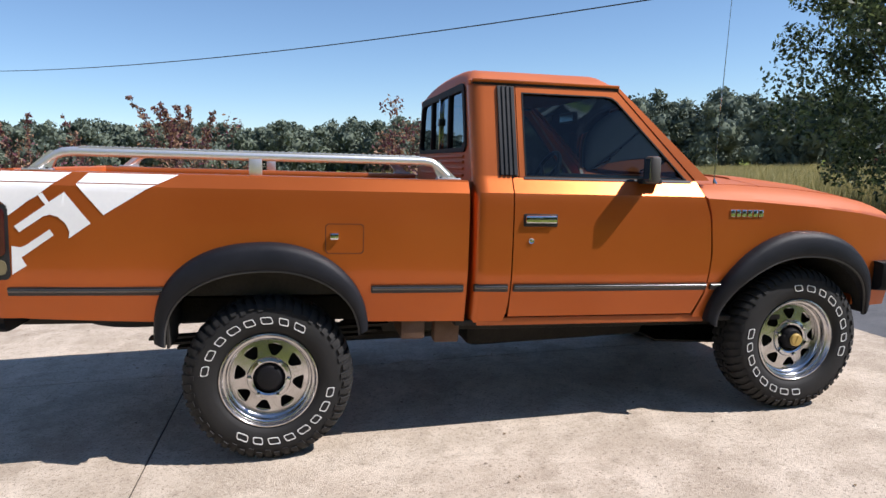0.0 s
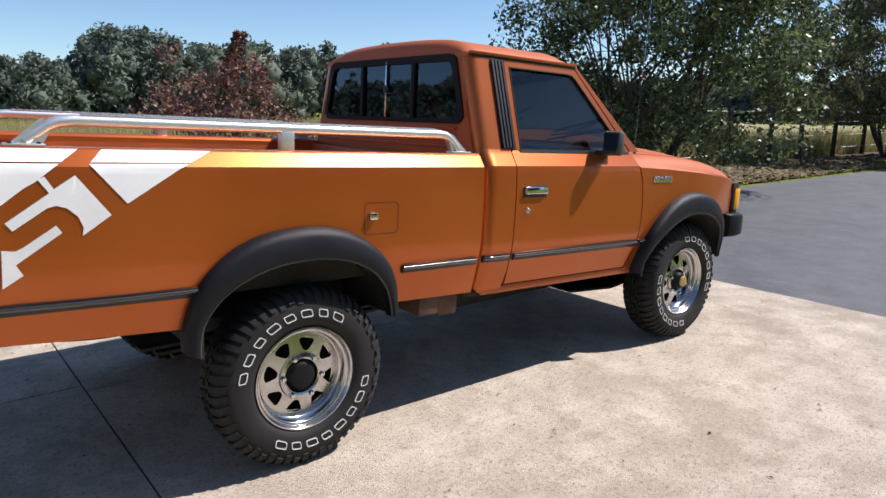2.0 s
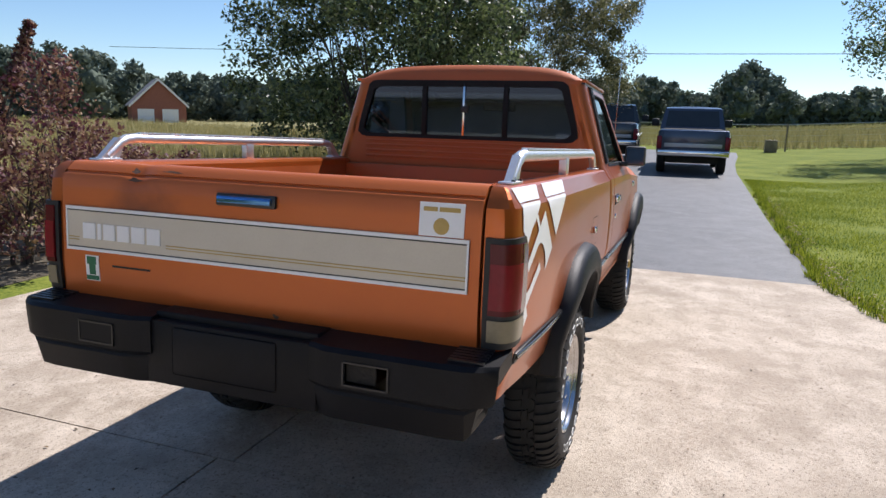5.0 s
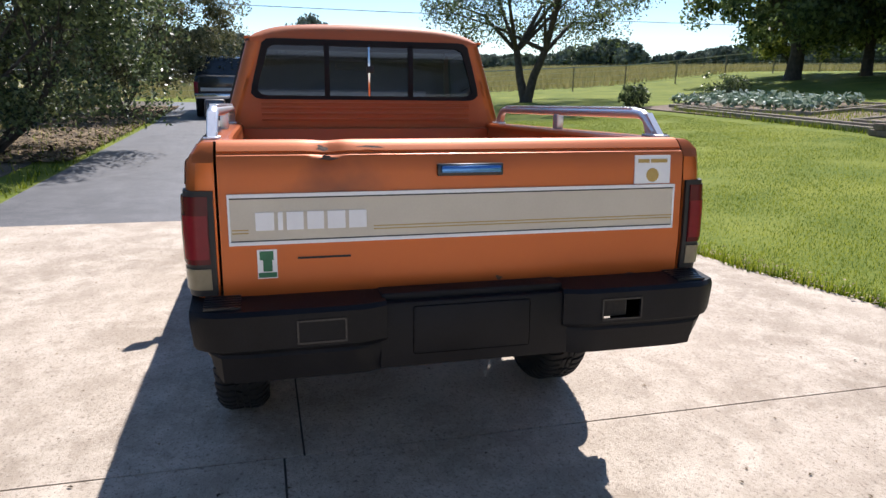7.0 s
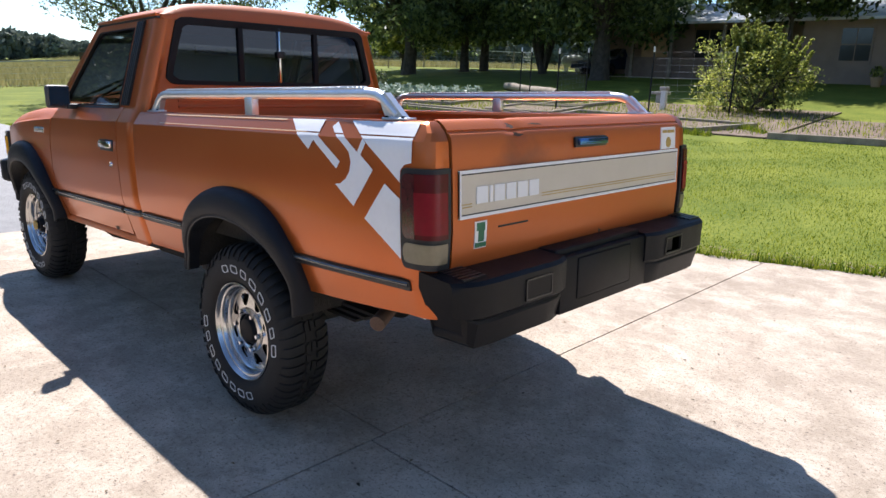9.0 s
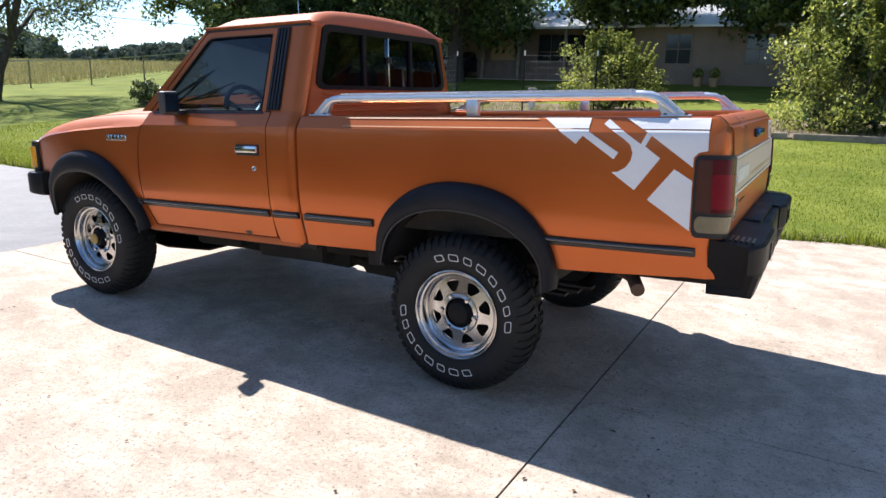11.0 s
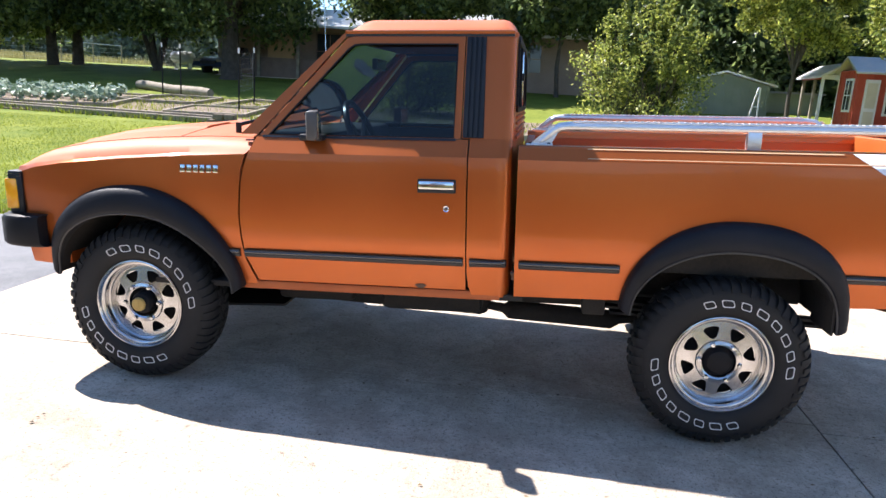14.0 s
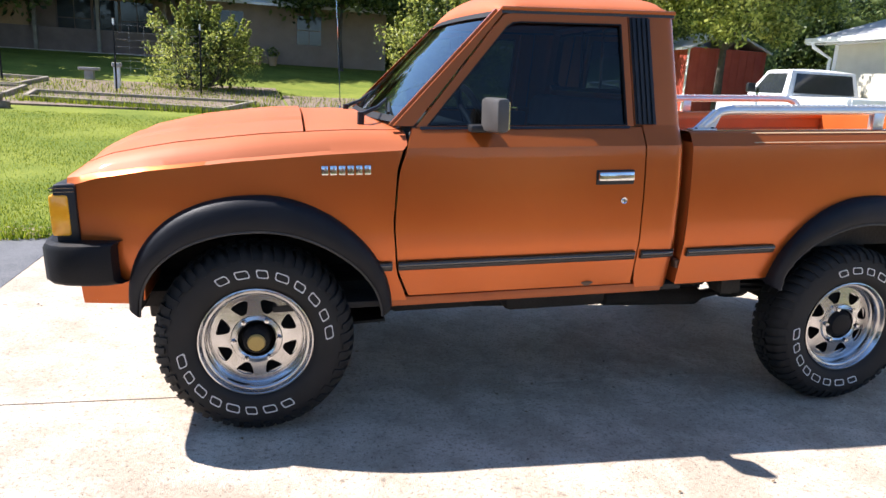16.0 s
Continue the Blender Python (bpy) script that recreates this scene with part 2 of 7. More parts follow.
def tube(bm, pts, r, n=10, caps=True):
    """A round bar along points; r: one radius or one each."""
    pts = [Vector(p) for p in pts]
    rs = r if isinstance(r, (list, tuple)) else [r] * len(pts)
    rings = []
    up = None
    for i, p in enumerate(pts):
        d = (pts[min(i + 1, len(pts) - 1)] - pts[max(i - 1, 0)]).normalized()
        if up is None or abs(d.dot(up)) > 0.98:
            up = Vector((0, 0, 1)) if abs(d.z) < 0.9 else Vector((1, 0, 0))
        a = d.cross(up).normalized()
        b = a.cross(d).normalized()
        up = b
        rings.append([bm.verts.new(p + (a * math.cos(k * math.tau / n) + b * math.sin(k * math.tau / n)) * rs[i]) for k in range(n)])
    for q in range(len(rings) - 1):
        for k in range(n):
            bm.faces.new((rings[q][k], rings[q][(k + 1) % n], rings[q + 1][(k + 1) % n], rings[q + 1][k]))
    if caps:
        bm.faces.new(rings[0][::-1])
        bm.faces.new(rings[-1])


def spin(bm, profile, n=64, axis="y", f=None):
    """A solid of revolution: profile of (radius, place along the axis)."""
    rings = []
    for k in range(n):
        a = k * math.tau / n
        ring = []
        for r, h in profile:
            p = (r * math.cos(a), h, r * math.sin(a)) if axis == "y" else (r * math.cos(a), r * math.sin(a), h)
            ring.append(bm.verts.new(f(*p) if f else p))
        rings.append(ring)
    for k in range(n):
        a, b = rings[k], rings[(k + 1) % n]
        for i in range(len(profile) - 1):
            bm.faces.new((a[i], a[i + 1], b[i + 1], b[i]))


def lerp(x, pts):
    """Piecewise-linear curve through points sorted by their first value."""
    return float(np.interp(x, [p[0] for p in pts], [p[1] for p in pts]))


def steps(a, b, n):
    return [a + (b - a) * i / n for i in range(n + 1)]

# ---- the pickup truck: nose towards +x, its left side towards +y ----
truck = empty("pickup_truck", "faded orange four wheel drive pickup with black flares on the concrete", "pickup truck")
LEAN = 0.046                                             # the body sits nose-down on its springs
CL, SL = math.cos(LEAN), math.sin(LEAN)


def B(x, y, z):
    """From the body's own axes to the world."""
    z += 0.05 * max(0.0, z - 1.25)
    return Vector((x * CL * 1.003 + z * SL + 0.004, y, -x * SL + z * CL + 0.022))


LOW = [(0.54, 0.785), (0.60, 0.799), (0.66, 0.814), (0.745, 0.833), (0.792, 0.8435), (0.808, 0.8455), (0.86, 0.8475), (0.98, 0.850), (1.05, 0.849), (1.09, 0.847), (1.15, 0.8435), (1.174, 0.841)]
CAB = LOW + [(1.178, 0.840), (1.205, 0.8225), (1.228, 0.808), (1.25, 0.794), (1.675, 0.660)]
BED = LOW + [(1.178, 0.839), (1.200, 0.823), (1.224, 0.807), (1.232, 0.798)]
GATE = [(0.76, -1.128), (0.80, -1.142), (0.90, -1.148), (1.02, -1.146), (1.12, -1.144), (1.185, -1.139), (1.20, -1.126), (1.225, -1.102), (1.234, -1.086)]
WHEELS = {"front": (2.57, 0.36), "rear": (0.0, 0.36)}
TOP_REAR, X_CAB, X_BED = 1.234, 0.862, 0.838


def y_cab(x, z):
    y = lerp(z, CAB)
    if x > 2.55:
        y -= 0.075 * ((x - 2.55) / 0.58) ** 2
    if x < X_CAB + 0.05:
        d = min(1.0, (X_CAB + 0.05 - x) / 0.05)
        y -= 0.05 * (1 - math.sqrt(max(0, 1 - d * d)))
    return y


def y_bed(x, z):
    return lerp(z, BED) - (0.026 * ((-0.55 - max(x, -1.1)) / 0.55) ** 2 if x < -0.55 else 0.0)


def arch(xc, zc, a, h, n=(1.9, 1.9), count=40):
    """Wheel-arch outline in body axes, front to back."""
    out = []
    for i in range(count + 1):
        u = math.pi * i / count
        c, s = math.cos(u), math.sin(u)
        m = n[0] if c > 0 else n[1]
        X = xc + a * math.copysign(abs(c) ** (2 / m), c)
        Z = zc + h * abs(s) ** (2 / m)
        Z -= 0.022
        out.append(((X - 0.004) * CL - Z * SL, X * SL + Z * CL))
    return out


ARCH = {"front": dict(out=arch(2.556, 0.50, 0.475, 0.428, (2.25, 1.8)), inn=arch(2.556, 0.47, 0.435, 0.335, (2.2, 1.8))),
        "rear": dict(out=arch(-0.022, 0.57, 0.45, 0.408, (2.1, 2.35)), inn=arch(-0.02, 0.55, 0.405, 0.31, (2.1, 2.3)))}


def arch_height(which, x, base):
    """Lower rim of a panel over a wheel, or the sill."""
    pts = sorted(arch(*{"front": (2.556, 0.48, 0.45, 0.385, (2.25, 1.8)), "rear": (-0.02, 0.55, 0.425, 0.36, (2.1, 2.35))}[which]))
    if pts[0][0] < x < pts[-1][0]:
        return max(base, lerp(x, pts))
    return base


S_LINE = [(1.97, 1.205), (2.3, 1.19), (2.6, 1.17), (2.9, 1.14), (3.06, 1.115), (3.165, 1.085)]
C_LINE = [(1.97, 1.268), (2.2, 1.282), (2.5, 1.276), (2.8, 1.246), (3.02, 1.197), (3.115, 1.15), (3.165, 1.098)]
DOOR_F = [(0.604, 1.985), (0.716, 2.030), (0.897, 2.043), (1.087, 2.026), (1.245, 1.970), (1.30, 1.945)]

bed_sides = {}
for s, side in ((1, "left"), (-1, "right")):
    inward = (0, -0.022 * s, 0)

    # front fender with the turned-over top
    bm = bmesh.new()
    rows = []
    for u in steps(0, 1, 70):
        row = []
        for k, v in enumerate(steps(0, 1, 16)):
            zref = 0.60 + v * 0.55
            x0 = lerp(zref, DOOR_F) + 0.007
            x = x0 + (3.165 - x0) * u
            zb = arch_height("front", x, 0.585 if x < 2.4 else 0.62)
            S = lerp(x, S_LINE)
            z = zb + (S - 0.03 - zb) * v
            row.append(B(x, s * y_cab(x, z), z))
        x0 = lerp(1.2, DOOR_F) + 0.007
        x = x0 + (3.165 - x0) * u
        S, C = lerp(x, S_LINE), lerp(x, C_LINE)
        Y = y_cab(x, S - 0.03)
        for dy, dz in ((0.017, -0.012), (0.034, 0.003), (0.06, 0.017), (0.085, 0.025), (0.115, 0.03)):
            row.append(B(x, s * (Y - dy), S + dz * (C - S) / 0.06))
        rows.append(row)
    sheet(bm, rows, (0, -0.02 * s, -0.004))
    fender = part("front_fender", bm, PAINT, truck, angle=17)
    fender.data.materials.append(HOOD_PAINT)               # the turned-over top takes the hood's duller, less metallic paint
    for poly in fender.data.polygons:
        c = poly.center
        poly.material_index = int(c.z > 0.95 and abs(c.y) < y_cab(min(c.x, 3.16), lerp(c.x, S_LINE) - 0.03) - 0.004)

    # door: skin below the belt
    bm = bmesh.new()
    rows = []
    for z in [0.604, 0.64, 0.68, 0.72, 0.76, 0.792, 0.808, 0.83, 0.88, 0.94, 1.0, 1.05, 1.1, 1.14, 1.165, 1.18, 1.195, 1.21, 1.225, 1.24, 1.25]:
        xf = lerp(z, DOOR_F)
        rows.append([B(x, s * y_cab(x, z), z) for x in steps(xf, 1.047, 24)])
    sheet(bm, rows, inward)
    door = part("door", bm, PAINT, truck, angle=17)

    # door: frame round the glass
    def on_cab(x, z, off=0.0, s=s):
        return B(x, s * (y_cab(x, z) + off), z)
    outer = [(1.955, 1.252), (1.592, 1.648), (1.545, 1.656), (1.08, 1.656), (1.08, 1.252)]
    inner = [(1.915, 1.256), (1.585, 1.606), (1.56, 1.622), (1.53, 1.626), (1.108, 1.626), (1.108, 1.256)]
    bm = bmesh.new()
    fill(bm, [outer, inner], on_cab, inward)
    part("window_frame", bm, PAINT, door)
    bm = bmesh.new()
    rubber = [(1.904, 1.259), (1.582, 1.602), (1.558, 1.616), (1.529, 1.621), (1.113, 1.621), (1.113, 1.259)]
    fill(bm, [inner, rubber], lambda x, z: on_cab(x, z, 0.003), inward)
    part("window_seal", bm, RUBBER, door, "black rubber window seal")
    bm = bmesh.new()
    fill(bm, [rubber], lambda x, z: on_cab(x, z, -0.012))
    part("window_glass", bm, GLASS, door, "lightly tinted door glass", out=(0, s, 0.3))
    bm = bmesh.new()
    box(bm, 1.10, 1.94, 0, 0.008, 1.244, 1.254, lambda x, y, z: B(x, s * (y_cab(x, z) - 0.004 + y), z))
    part("belt_strip", bm, TRIM, door, "thin black weatherstrip along the window")

    # door hardware
    bm = bmesh.new()
    box(bm, 1.096, 1.246, -0.004, 0.018, 1.046, 1.082, lambda x, y, z: B(x, s * (y_cab(x, z) + y), z), 0.006)
    part("door_handle", bm, CHROME, door, "chrome flap door handle")
    bm = bmesh.new()
    box(bm, 1.090, 1.252, -0.006, 0.004, 1.030, 1.088, lambda x, y, z: B(x, s * (y_cab(x, z) + y), z), 0.004)
    part("handle_recess", bm, BLACK, door)
    bm = bmesh.new()
    spin(bm, [(0.0, 0.007), (0.006, 0.007), (0.008, 0.004), (0.013, 0.006), (0.015, 0.0)], 16, "y",
         lambda x, y, z: B(x + 1.129, s * (y_cab(1.13, 0.965) + y), z + 0.965))
    part("door_lock", bm, CHROME, door)

    # mirror
    mirror_y = y_cab(1.74, 1.245) - 0.045
    bm = bmesh.new()
    box(bm, 1.66, 1.76, -0.005, 0.10, 1.235, 1.262, lambda x, y, z: B(x, s * (mirror_y + y), z), 0.008)
    mirror = part("mirror_arm", bm, BLACK, door)
    bm = bmesh.new()
    box(bm, 1.672, 1.722, 0.075, 0.205, 1.240, 1.358, lambda x, y, z: B(x - (y - 0.075) * 0.22, s * (mirror_y + y), z), 0.016)
    part("mirror_housing", bm, MIRROR, door, "square black door mirror")
    bm = bmesh.new()
    box(bm, 1.6685, 1.6735, 0.087, 0.193, 1.252, 1.346, lambda x, y, z: B(x - (y - 0.075) * 0.22, s * (mirror_y + y), z))
    part("mirror_glass", bm, CHROME, door)

    # quarter panel behind the door, belt to roof
    bm = bmesh.new()
    zs = [0.575, 0.62, 0.68, 0.745, 0.792, 0.808, 0.84, 0.9, 0.98, 1.06, 1.12, 1.16, 1.18, 1.2, 1.215, 1.23, 1.245, 1.255]
    rows = []
    for z in zs:
        cut = 0.02 * max(0, (0.64 - z) / 0.06)
        rows.append([B(x, s * y_cab(x, z), z) for x in [X_CAB + d for d in (0, 0.004, 0.012, 0.022, 0.034, 0.05)] + steps(0.93, 1.041 - cut, 6)])
    sheet(bm, rows, inward)
    quarter = part("quarter_panel", bm, PAINT, truck, angle=19)
    bm = bmesh.new()
    rows = [[B(x, s * y_cab(x, z), z) for x in [X_CAB + d for d in (0, 0.004, 0.012, 0.022, 0.034, 0.05)] + steps(0.93, 1.076, 6)]
            for z in steps(1.255, 1.672, 8)]
    sheet(bm, rows, inward)
    part("rear_pillar", bm, PAINT, quarter)
    bm = bmesh.new()
    fill(bm, [[(0.984, 1.258), (1.072, 1.258), (1.072, 1.652), (0.992, 1.652)]], lambda x, z: on_cab(x, z, 0.004), inward)
    for k in range(4):
        x = 0.990 + 0.021 * k
        box(bm, x, x + 0.012, 0, 0.010, 1.262, 1.648, lambda x, y, z: B(x, s * (y_cab(x, z) + 0.003 + y), z))
    part("cab_vent", bm, BLACK, quarter, "ribbed black vent behind the door window")

    # windscreen pillar
    bm = bmesh.new()
    fill(bm, [[(2.04, 1.256), (1.60, 1.672), (1.545, 1.672), (1.545, 1.662), (1.596, 1.654), (1.965, 1.256)]], on_cab, inward)
    fill(bm, [[(2.04, 1.256), (1.60, 1.672), (1.592, 1.664), (2.02, 1.256)]], lambda x, z: B(x + 0.014, s * (y_cab(x, z) - 0.03), z), inward)
    part("windscreen_pillar", bm, PAINT, truck)

    # sill under the door
    bm = bmesh.new()
    box(bm, 0.90, 2.06, -0.03, 0.0, 0.56, 0.598, lambda x, y, z: B(x, s * (y_cab(1.2, 0.6) - 0.004 + y), z), 0.006)
    part("sill", bm, PAINT_OLD, truck)

    # bed side, its rail, the rear corner
    bm = bmesh.new()
    rows = []
    xs = steps(X_BED, -0.98, 90)
    for x in xs:
        row = []
        base = lerp(x, [(-1.05, 0.630), (-0.42, 0.604), (0.84, 0.585)])
        zb = arch_height("rear", x, base)
        for v in [0, 0.1, 0.2, 0.3, 0.4, 0.5, 0.6, 0.7, 0.8, 0.88, 0.94, 1.0]:
            z = zb + (1.175 - zb) * v
            row.append(B(x, s * y_bed(x, z), z))
        for y, z in ((0.823, 1.200), (0.8123, 1.216), (0.807, 1.224), (0.797, 1.231), (0.76, 1.232), (0.72, 1.231), (0.708, 1.226), (0.702, 1.214), (0.70, 1.19)):
            row.append(B(x, s * (y - (lerp(1.17, BED) - y_bed(x, 1.17))), z))
        rows.append(row)
    for k in range(1, 11):                                # round the corner to the tailgate opening
        u = k / 10
        row = []
        for i, v in enumerate([0, 0.1, 0.2, 0.3, 0.4, 0.5, 0.6, 0.7, 0.8, 0.88, 0.94, 1.0]):
            z = 0.63 + (1.175 - 0.63) * v
            G, Y = lerp(z, GATE) + 0.006, y_bed(-0.98, z)
            if u <= 0.3:
                x, y = -0.98 + (G + 0.075 + 0.98) * (u / 0.3), Y
            elif u <= 0.8:
                a = (u - 0.3) / 0.5 * math.pi / 2
                x, y = G + 0.075 - 0.075 * math.sin(a), Y - 0.045 + 0.045 * math.cos(a)
            else:
                x, y = G, Y - 0.045 + (0.746 - Y + 0.045) * (u - 0.8) / 0.2
            row.append(B(x, s * y, z))
        for i, (y0, z) in enumerate(((0.823, 1.200), (0.8123, 1.216), (0.807, 1.224), (0.797, 1.231), (0.76, 1.232), (0.72, 1.231), (0.708, 1.226), (0.702, 1.214), (0.70, 1.19))):
            G = lerp(z, GATE) + 0.006
            x = -0.98 + (G + 0.98) * min(1, u / 0.55)
            y = y0 if y0 < 0.747 else 0.746 + (y0 - 0.746) * (1 - max(0, (u - 0.55) / 0.45))
            row.append(B(x, s * (y - (lerp(1.17, BED) - y_bed(-0.98, 1.17)) * (1 - max(0, (u - 0.55) / 0.45))), z))
        rows.append(row)
    sheet(bm, rows)
    bedside = part("bed_side", bm, PAINT, truck, angle=19)
    bed_sides[s] = bedside
    bm = bmesh.new()
    sheet(bm, [[B(x, s * 0.70, 1.19), B(x, s * 0.698, 1.13), B(x, s * 0.688, 1.12), B(x, s * 0.688, 0.80)] for x in steps(0.80, -1.07, 10)])
    wall = part("inner_wall", bm, PAINT_OLD, bedside, "dull orange inner bed wall")
    for k in range(4):                                    # pressed panels of the inner wall
        x = -0.95 + 0.42 * k
        bm = bmesh.new()
        box(bm, x, x + 0.30, 0.675, 0.69, 0.87, 1.06, lambda x, y, z: B(x, s * y, z), 0.006)
        part("pressed_panel", bm, PAINT_OLD, wall)

    # front wall edge of the bed
    bm = bmesh.new()
    sheet(bm, [[B(X_BED, s * y_bed(0, z), z), B(X_BED - 0.001, s * 0.66, z)] for z in (0.59, 0.7, 0.9, 1.1, 1.17, 1.19)])
    part("bed_front_post", bm, PAINT_OLD, truck)

    # flares
    for which in ("front", "rear"):
        ao, ai = ARCH[which]["out"], ARCH[which]["inn"]
        yf = y_cab if which == "front" else y_bed
        bm = bmesh.new()
        rows = []
        for (xo, zo), (xi, zi) in zip(ao, ai):
            row = []
            for t, y in ((-0.04, None), (0.0, 0.004), (0.05, 0.024), (0.14, 0.040), (0.30, 0.050), (0.6, 0.056), (0.87, 0.058), (0.97, 0.053), (1.0, 0.04)):
                x, z = xo + (xi - xo) * max(t, 0), zo + (zi - zo) * max(t, 0)
                base = yf(min(max(x, -0.9), 2.95), min(max(z, 0.62), 1.1))
                Y = base - 0.012 if y is None else base + y
                row.append(B(x, s * Y, z))
            row.append(B(xi, s * 0.80, zi))
            rows.append(row)
        sheet(bm, rows)
        flare = part("wheel_arch_flare", bm, FLARE, truck, "wide black plastic wheel arch flare", angle=60)
        bm = bmesh.new()
        tube(bm, [B(xi, s * (yf(min(max(xi, -0.9), 2.95), min(max(zi, 0.62), 1.1)) + 0.047), zi) for xi, zi in ai], 0.006, 6)
        part("flare_lip", bm, PALER_BLACK, flare, "paler inner lip")
        bm = bmesh.new()
        sheet(bm, [[B(x, s * y, z + 0.01) for y in (0.83, 0.6, 0.42)] for x, z in ai])
        fill(bm, [[p for p in ai]], lambda x, z: B(x, s * 0.42, z))
        if which == "rear":                                # wheel house before the inner bed wall
            crown = [p for p in ai if p[1] > 0.70]
            fill(bm, [crown], lambda x, z: B(x, s * 0.745, z))
        part("wheel_well", bm, DARK, truck)

    # rubbing strips with a bright edge
    up = -0.018 if s > 0 else -0.007
    for x0, x1 in ((2.11, 2.052), (2.032, 1.055), (1.030, 0.872), (0.822, 0.405), (-0.43, -1.045)):
        bm = bmesh.new()
        yf = y_cab if x0 > 0.85 else y_bed
        box(bm, min(x0, x1), max(x0, x1), -0.002, 0.014, 0.734 + up, 0.770 + up, lambda x, y, z: B(x, s * (yf(min(x, 1.2), z) + y), z), 0.005)
        owner = door if x0 == 2.032 else fender if x0 == 2.11 else quarter if x0 == 1.030 else bedside
        part("rubbing_strip", bm, TRIM, owner, "black rubbing strip")
        bm = bmesh.new()
        arc = [(0.011 + 0.0075 * math.cos(radians(a)), 0.756 + up + 0.0085 * math.sin(radians(a))) for a in range(-80, 91, 17)]
        sheet(bm, [[B(x, s * (yf(min(x, 1.2), z) + y), z) for y, z in arc] for x in steps(min(x0, x1) + 0.004, max(x0, x1) - 0.004, 10)])
        part("strip_bead", bm, BEAD, owner, "glossy bead along the rubbing strip")

    # fender badge: six plain bright blocks
    for k in range(6):
        bm = bmesh.new()
        x = 2.130 + k * 0.0305
        box(bm, x, x + 0.024, 0.0, 0.006, 1.088, 1.122, lambda x, y, z: B(x, s * (y_cab(x, z) + y), z), 0.002)
        part("badge_block", bm, CHROME, fender)

    # bed rail: tube, raked ends, feet
    bm = bmesh.new()
    ry = s * 0.757
    tube(bm, [B(0.752, ry, 1.246), B(0.70, ry, 1.290), B(0.675, ry, 1.304), B(0.64, ry, 1.309), B(-0.80, ry, 1.309), B(-0.84, ry, 1.305), B(-0.872, ry, 1.292), B(-0.935, ry, 1.246)],
         [0.017, 0.018, 0.019, 0.019, 0.019, 0.019, 0.018, 0.017], 12)
    rail = part("bed_rail", bm, RAIL, truck, "bright tubular rail along the bed side")
    bm = bmesh.new()
    box(bm, -0.78, 0.62, -0.013, 0.013, 1.322, 1.3295, lambda x, y, z: B(x, ry + y, z), 0.002)
    for k in range(56):
        box(bm, -0.77 + 0.0247 * k, -0.758 + 0.0247 * k, -0.0125, 0.0125, 1.329, 1.3325, lambda x, y, z: B(x, ry + y, z))
    part("grip_strip", bm, RAIL, rail, "ribbed bright strip on the rail")
    for x in (0.755, -0.935):
        d = 1 if x > 0 else -1
        bm = bmesh.new()
        box(bm, x - 0.055, x + 0.055, -0.024, 0.024, 1.231, 1.240, lambda x, y, z: B(x, ry + y, z), 0.003)
        sheet(bm, [[B(x - 0.05 * d, ry + e, 1.240), B(x - 0.082 * d, ry + e, 1.300)] if i else [B(x + 0.035 * d, ry + e, 1.240), B(x - 0.05 * d, ry + e, 1.312)] for i, e in ((0, -0.012), (1, -0.012), (1, 0.012), (0, 0.012), (0, -0.012))])
        foot = part("rail_foot", bm, RAIL, rail)
        for e in (-0.038, 0.038):
            bm = bmesh.new()
            spin(bm, [(0.0, 0.005), (0.005, 0.005), (0.007, 0.0)], 8, "z", lambda a, b, c: B(x + e + a, ry + s * 0.017 + b, 1.2398 + c))
            part("bolt", bm, SATIN, foot)
    bm = bmesh.new()
    box(bm, -0.115, -0.06, -0.016, 0.016, 1.23, 1.30, lambda x, y, z: B(x, ry + y, z), 0.004)
    part("rail_post", bm, RAIL, rail)

    # tail lamp wrapped round the corner
    def corner(u, z, off):
        G, Y = lerp(z, GATE) + 0.004, y_bed(-1.03, z)
        if u <= 0.4:
            p, nrm = (-1.026 + (G + 0.06 + 1.026) * u / 0.4, Y), (0, 1)
        elif u <= 0.7:
            a = (u - 0.4) / 0.3 * math.pi / 2
            p, nrm = (G + 0.06 - 0.06 * math.sin(a), Y - 0.03 + 0.03 * math.cos(a)), (-math.sin(a), math.cos(a))
        else:
            p, nrm = (G, Y - 0.03 + (0.752 - Y + 0.03) * (u - 0.7) / 0.3), (-1, 0)
        return B(p[0] + nrm[0] * off, s * (p[1] + nrm[1] * off), z)
    lamp_body = None
    for nm, u0, u1, z0, z1, off, m, lab in (("tail_lamp", 0.0, 1.0, 0.795, 1.098, 0.010, BLACK, "tall tail lamp in a black bezel"),
                                            ("red_lens", 0.08, 0.90, 0.890, 1.083, 0.014, RED, "dark red lens"),
                                            ("stop_lens", 0.42, 0.88, 0.905, 1.03, 0.016, RED2, "brighter red lens"),
                                            ("smoked_lens", 0.08, 0.42, 0.890, 1.083, 0.0155, SMOKE, "smoked side lens"),
                                            ("reversing_lens", 0.08, 0.90, 0.815, 0.876, 0.014, CLEAR, "yellowed clear lens")):
        bm = bmesh.new()
        us = steps(u0, u1, 22)
        rows = []
        for u in us:
            near = max(0.0, 1 - (u - u0) / 0.16) if u0 < 0.2 else 0.0
            cut = 0.022 * (1 - math.sqrt(1 - near * near))      # rounded corners at the forward edge
            a, b = z0 + cut, z1 - cut
            rows.append([corner(u, a, 0), corner(u, a, off)] + [corner(u, z, off) for z in steps(a, b, 5)[1:]] + [corner(u, b, 0)])
        sheet(bm, rows)
        for row in (rows[0], rows[-1]):
            bm.faces.new([bm.verts.new(p) for p in row])
        ob = part(nm, bm, m, lamp_body or truck, lab)
        lamp_body = lamp_body or ob

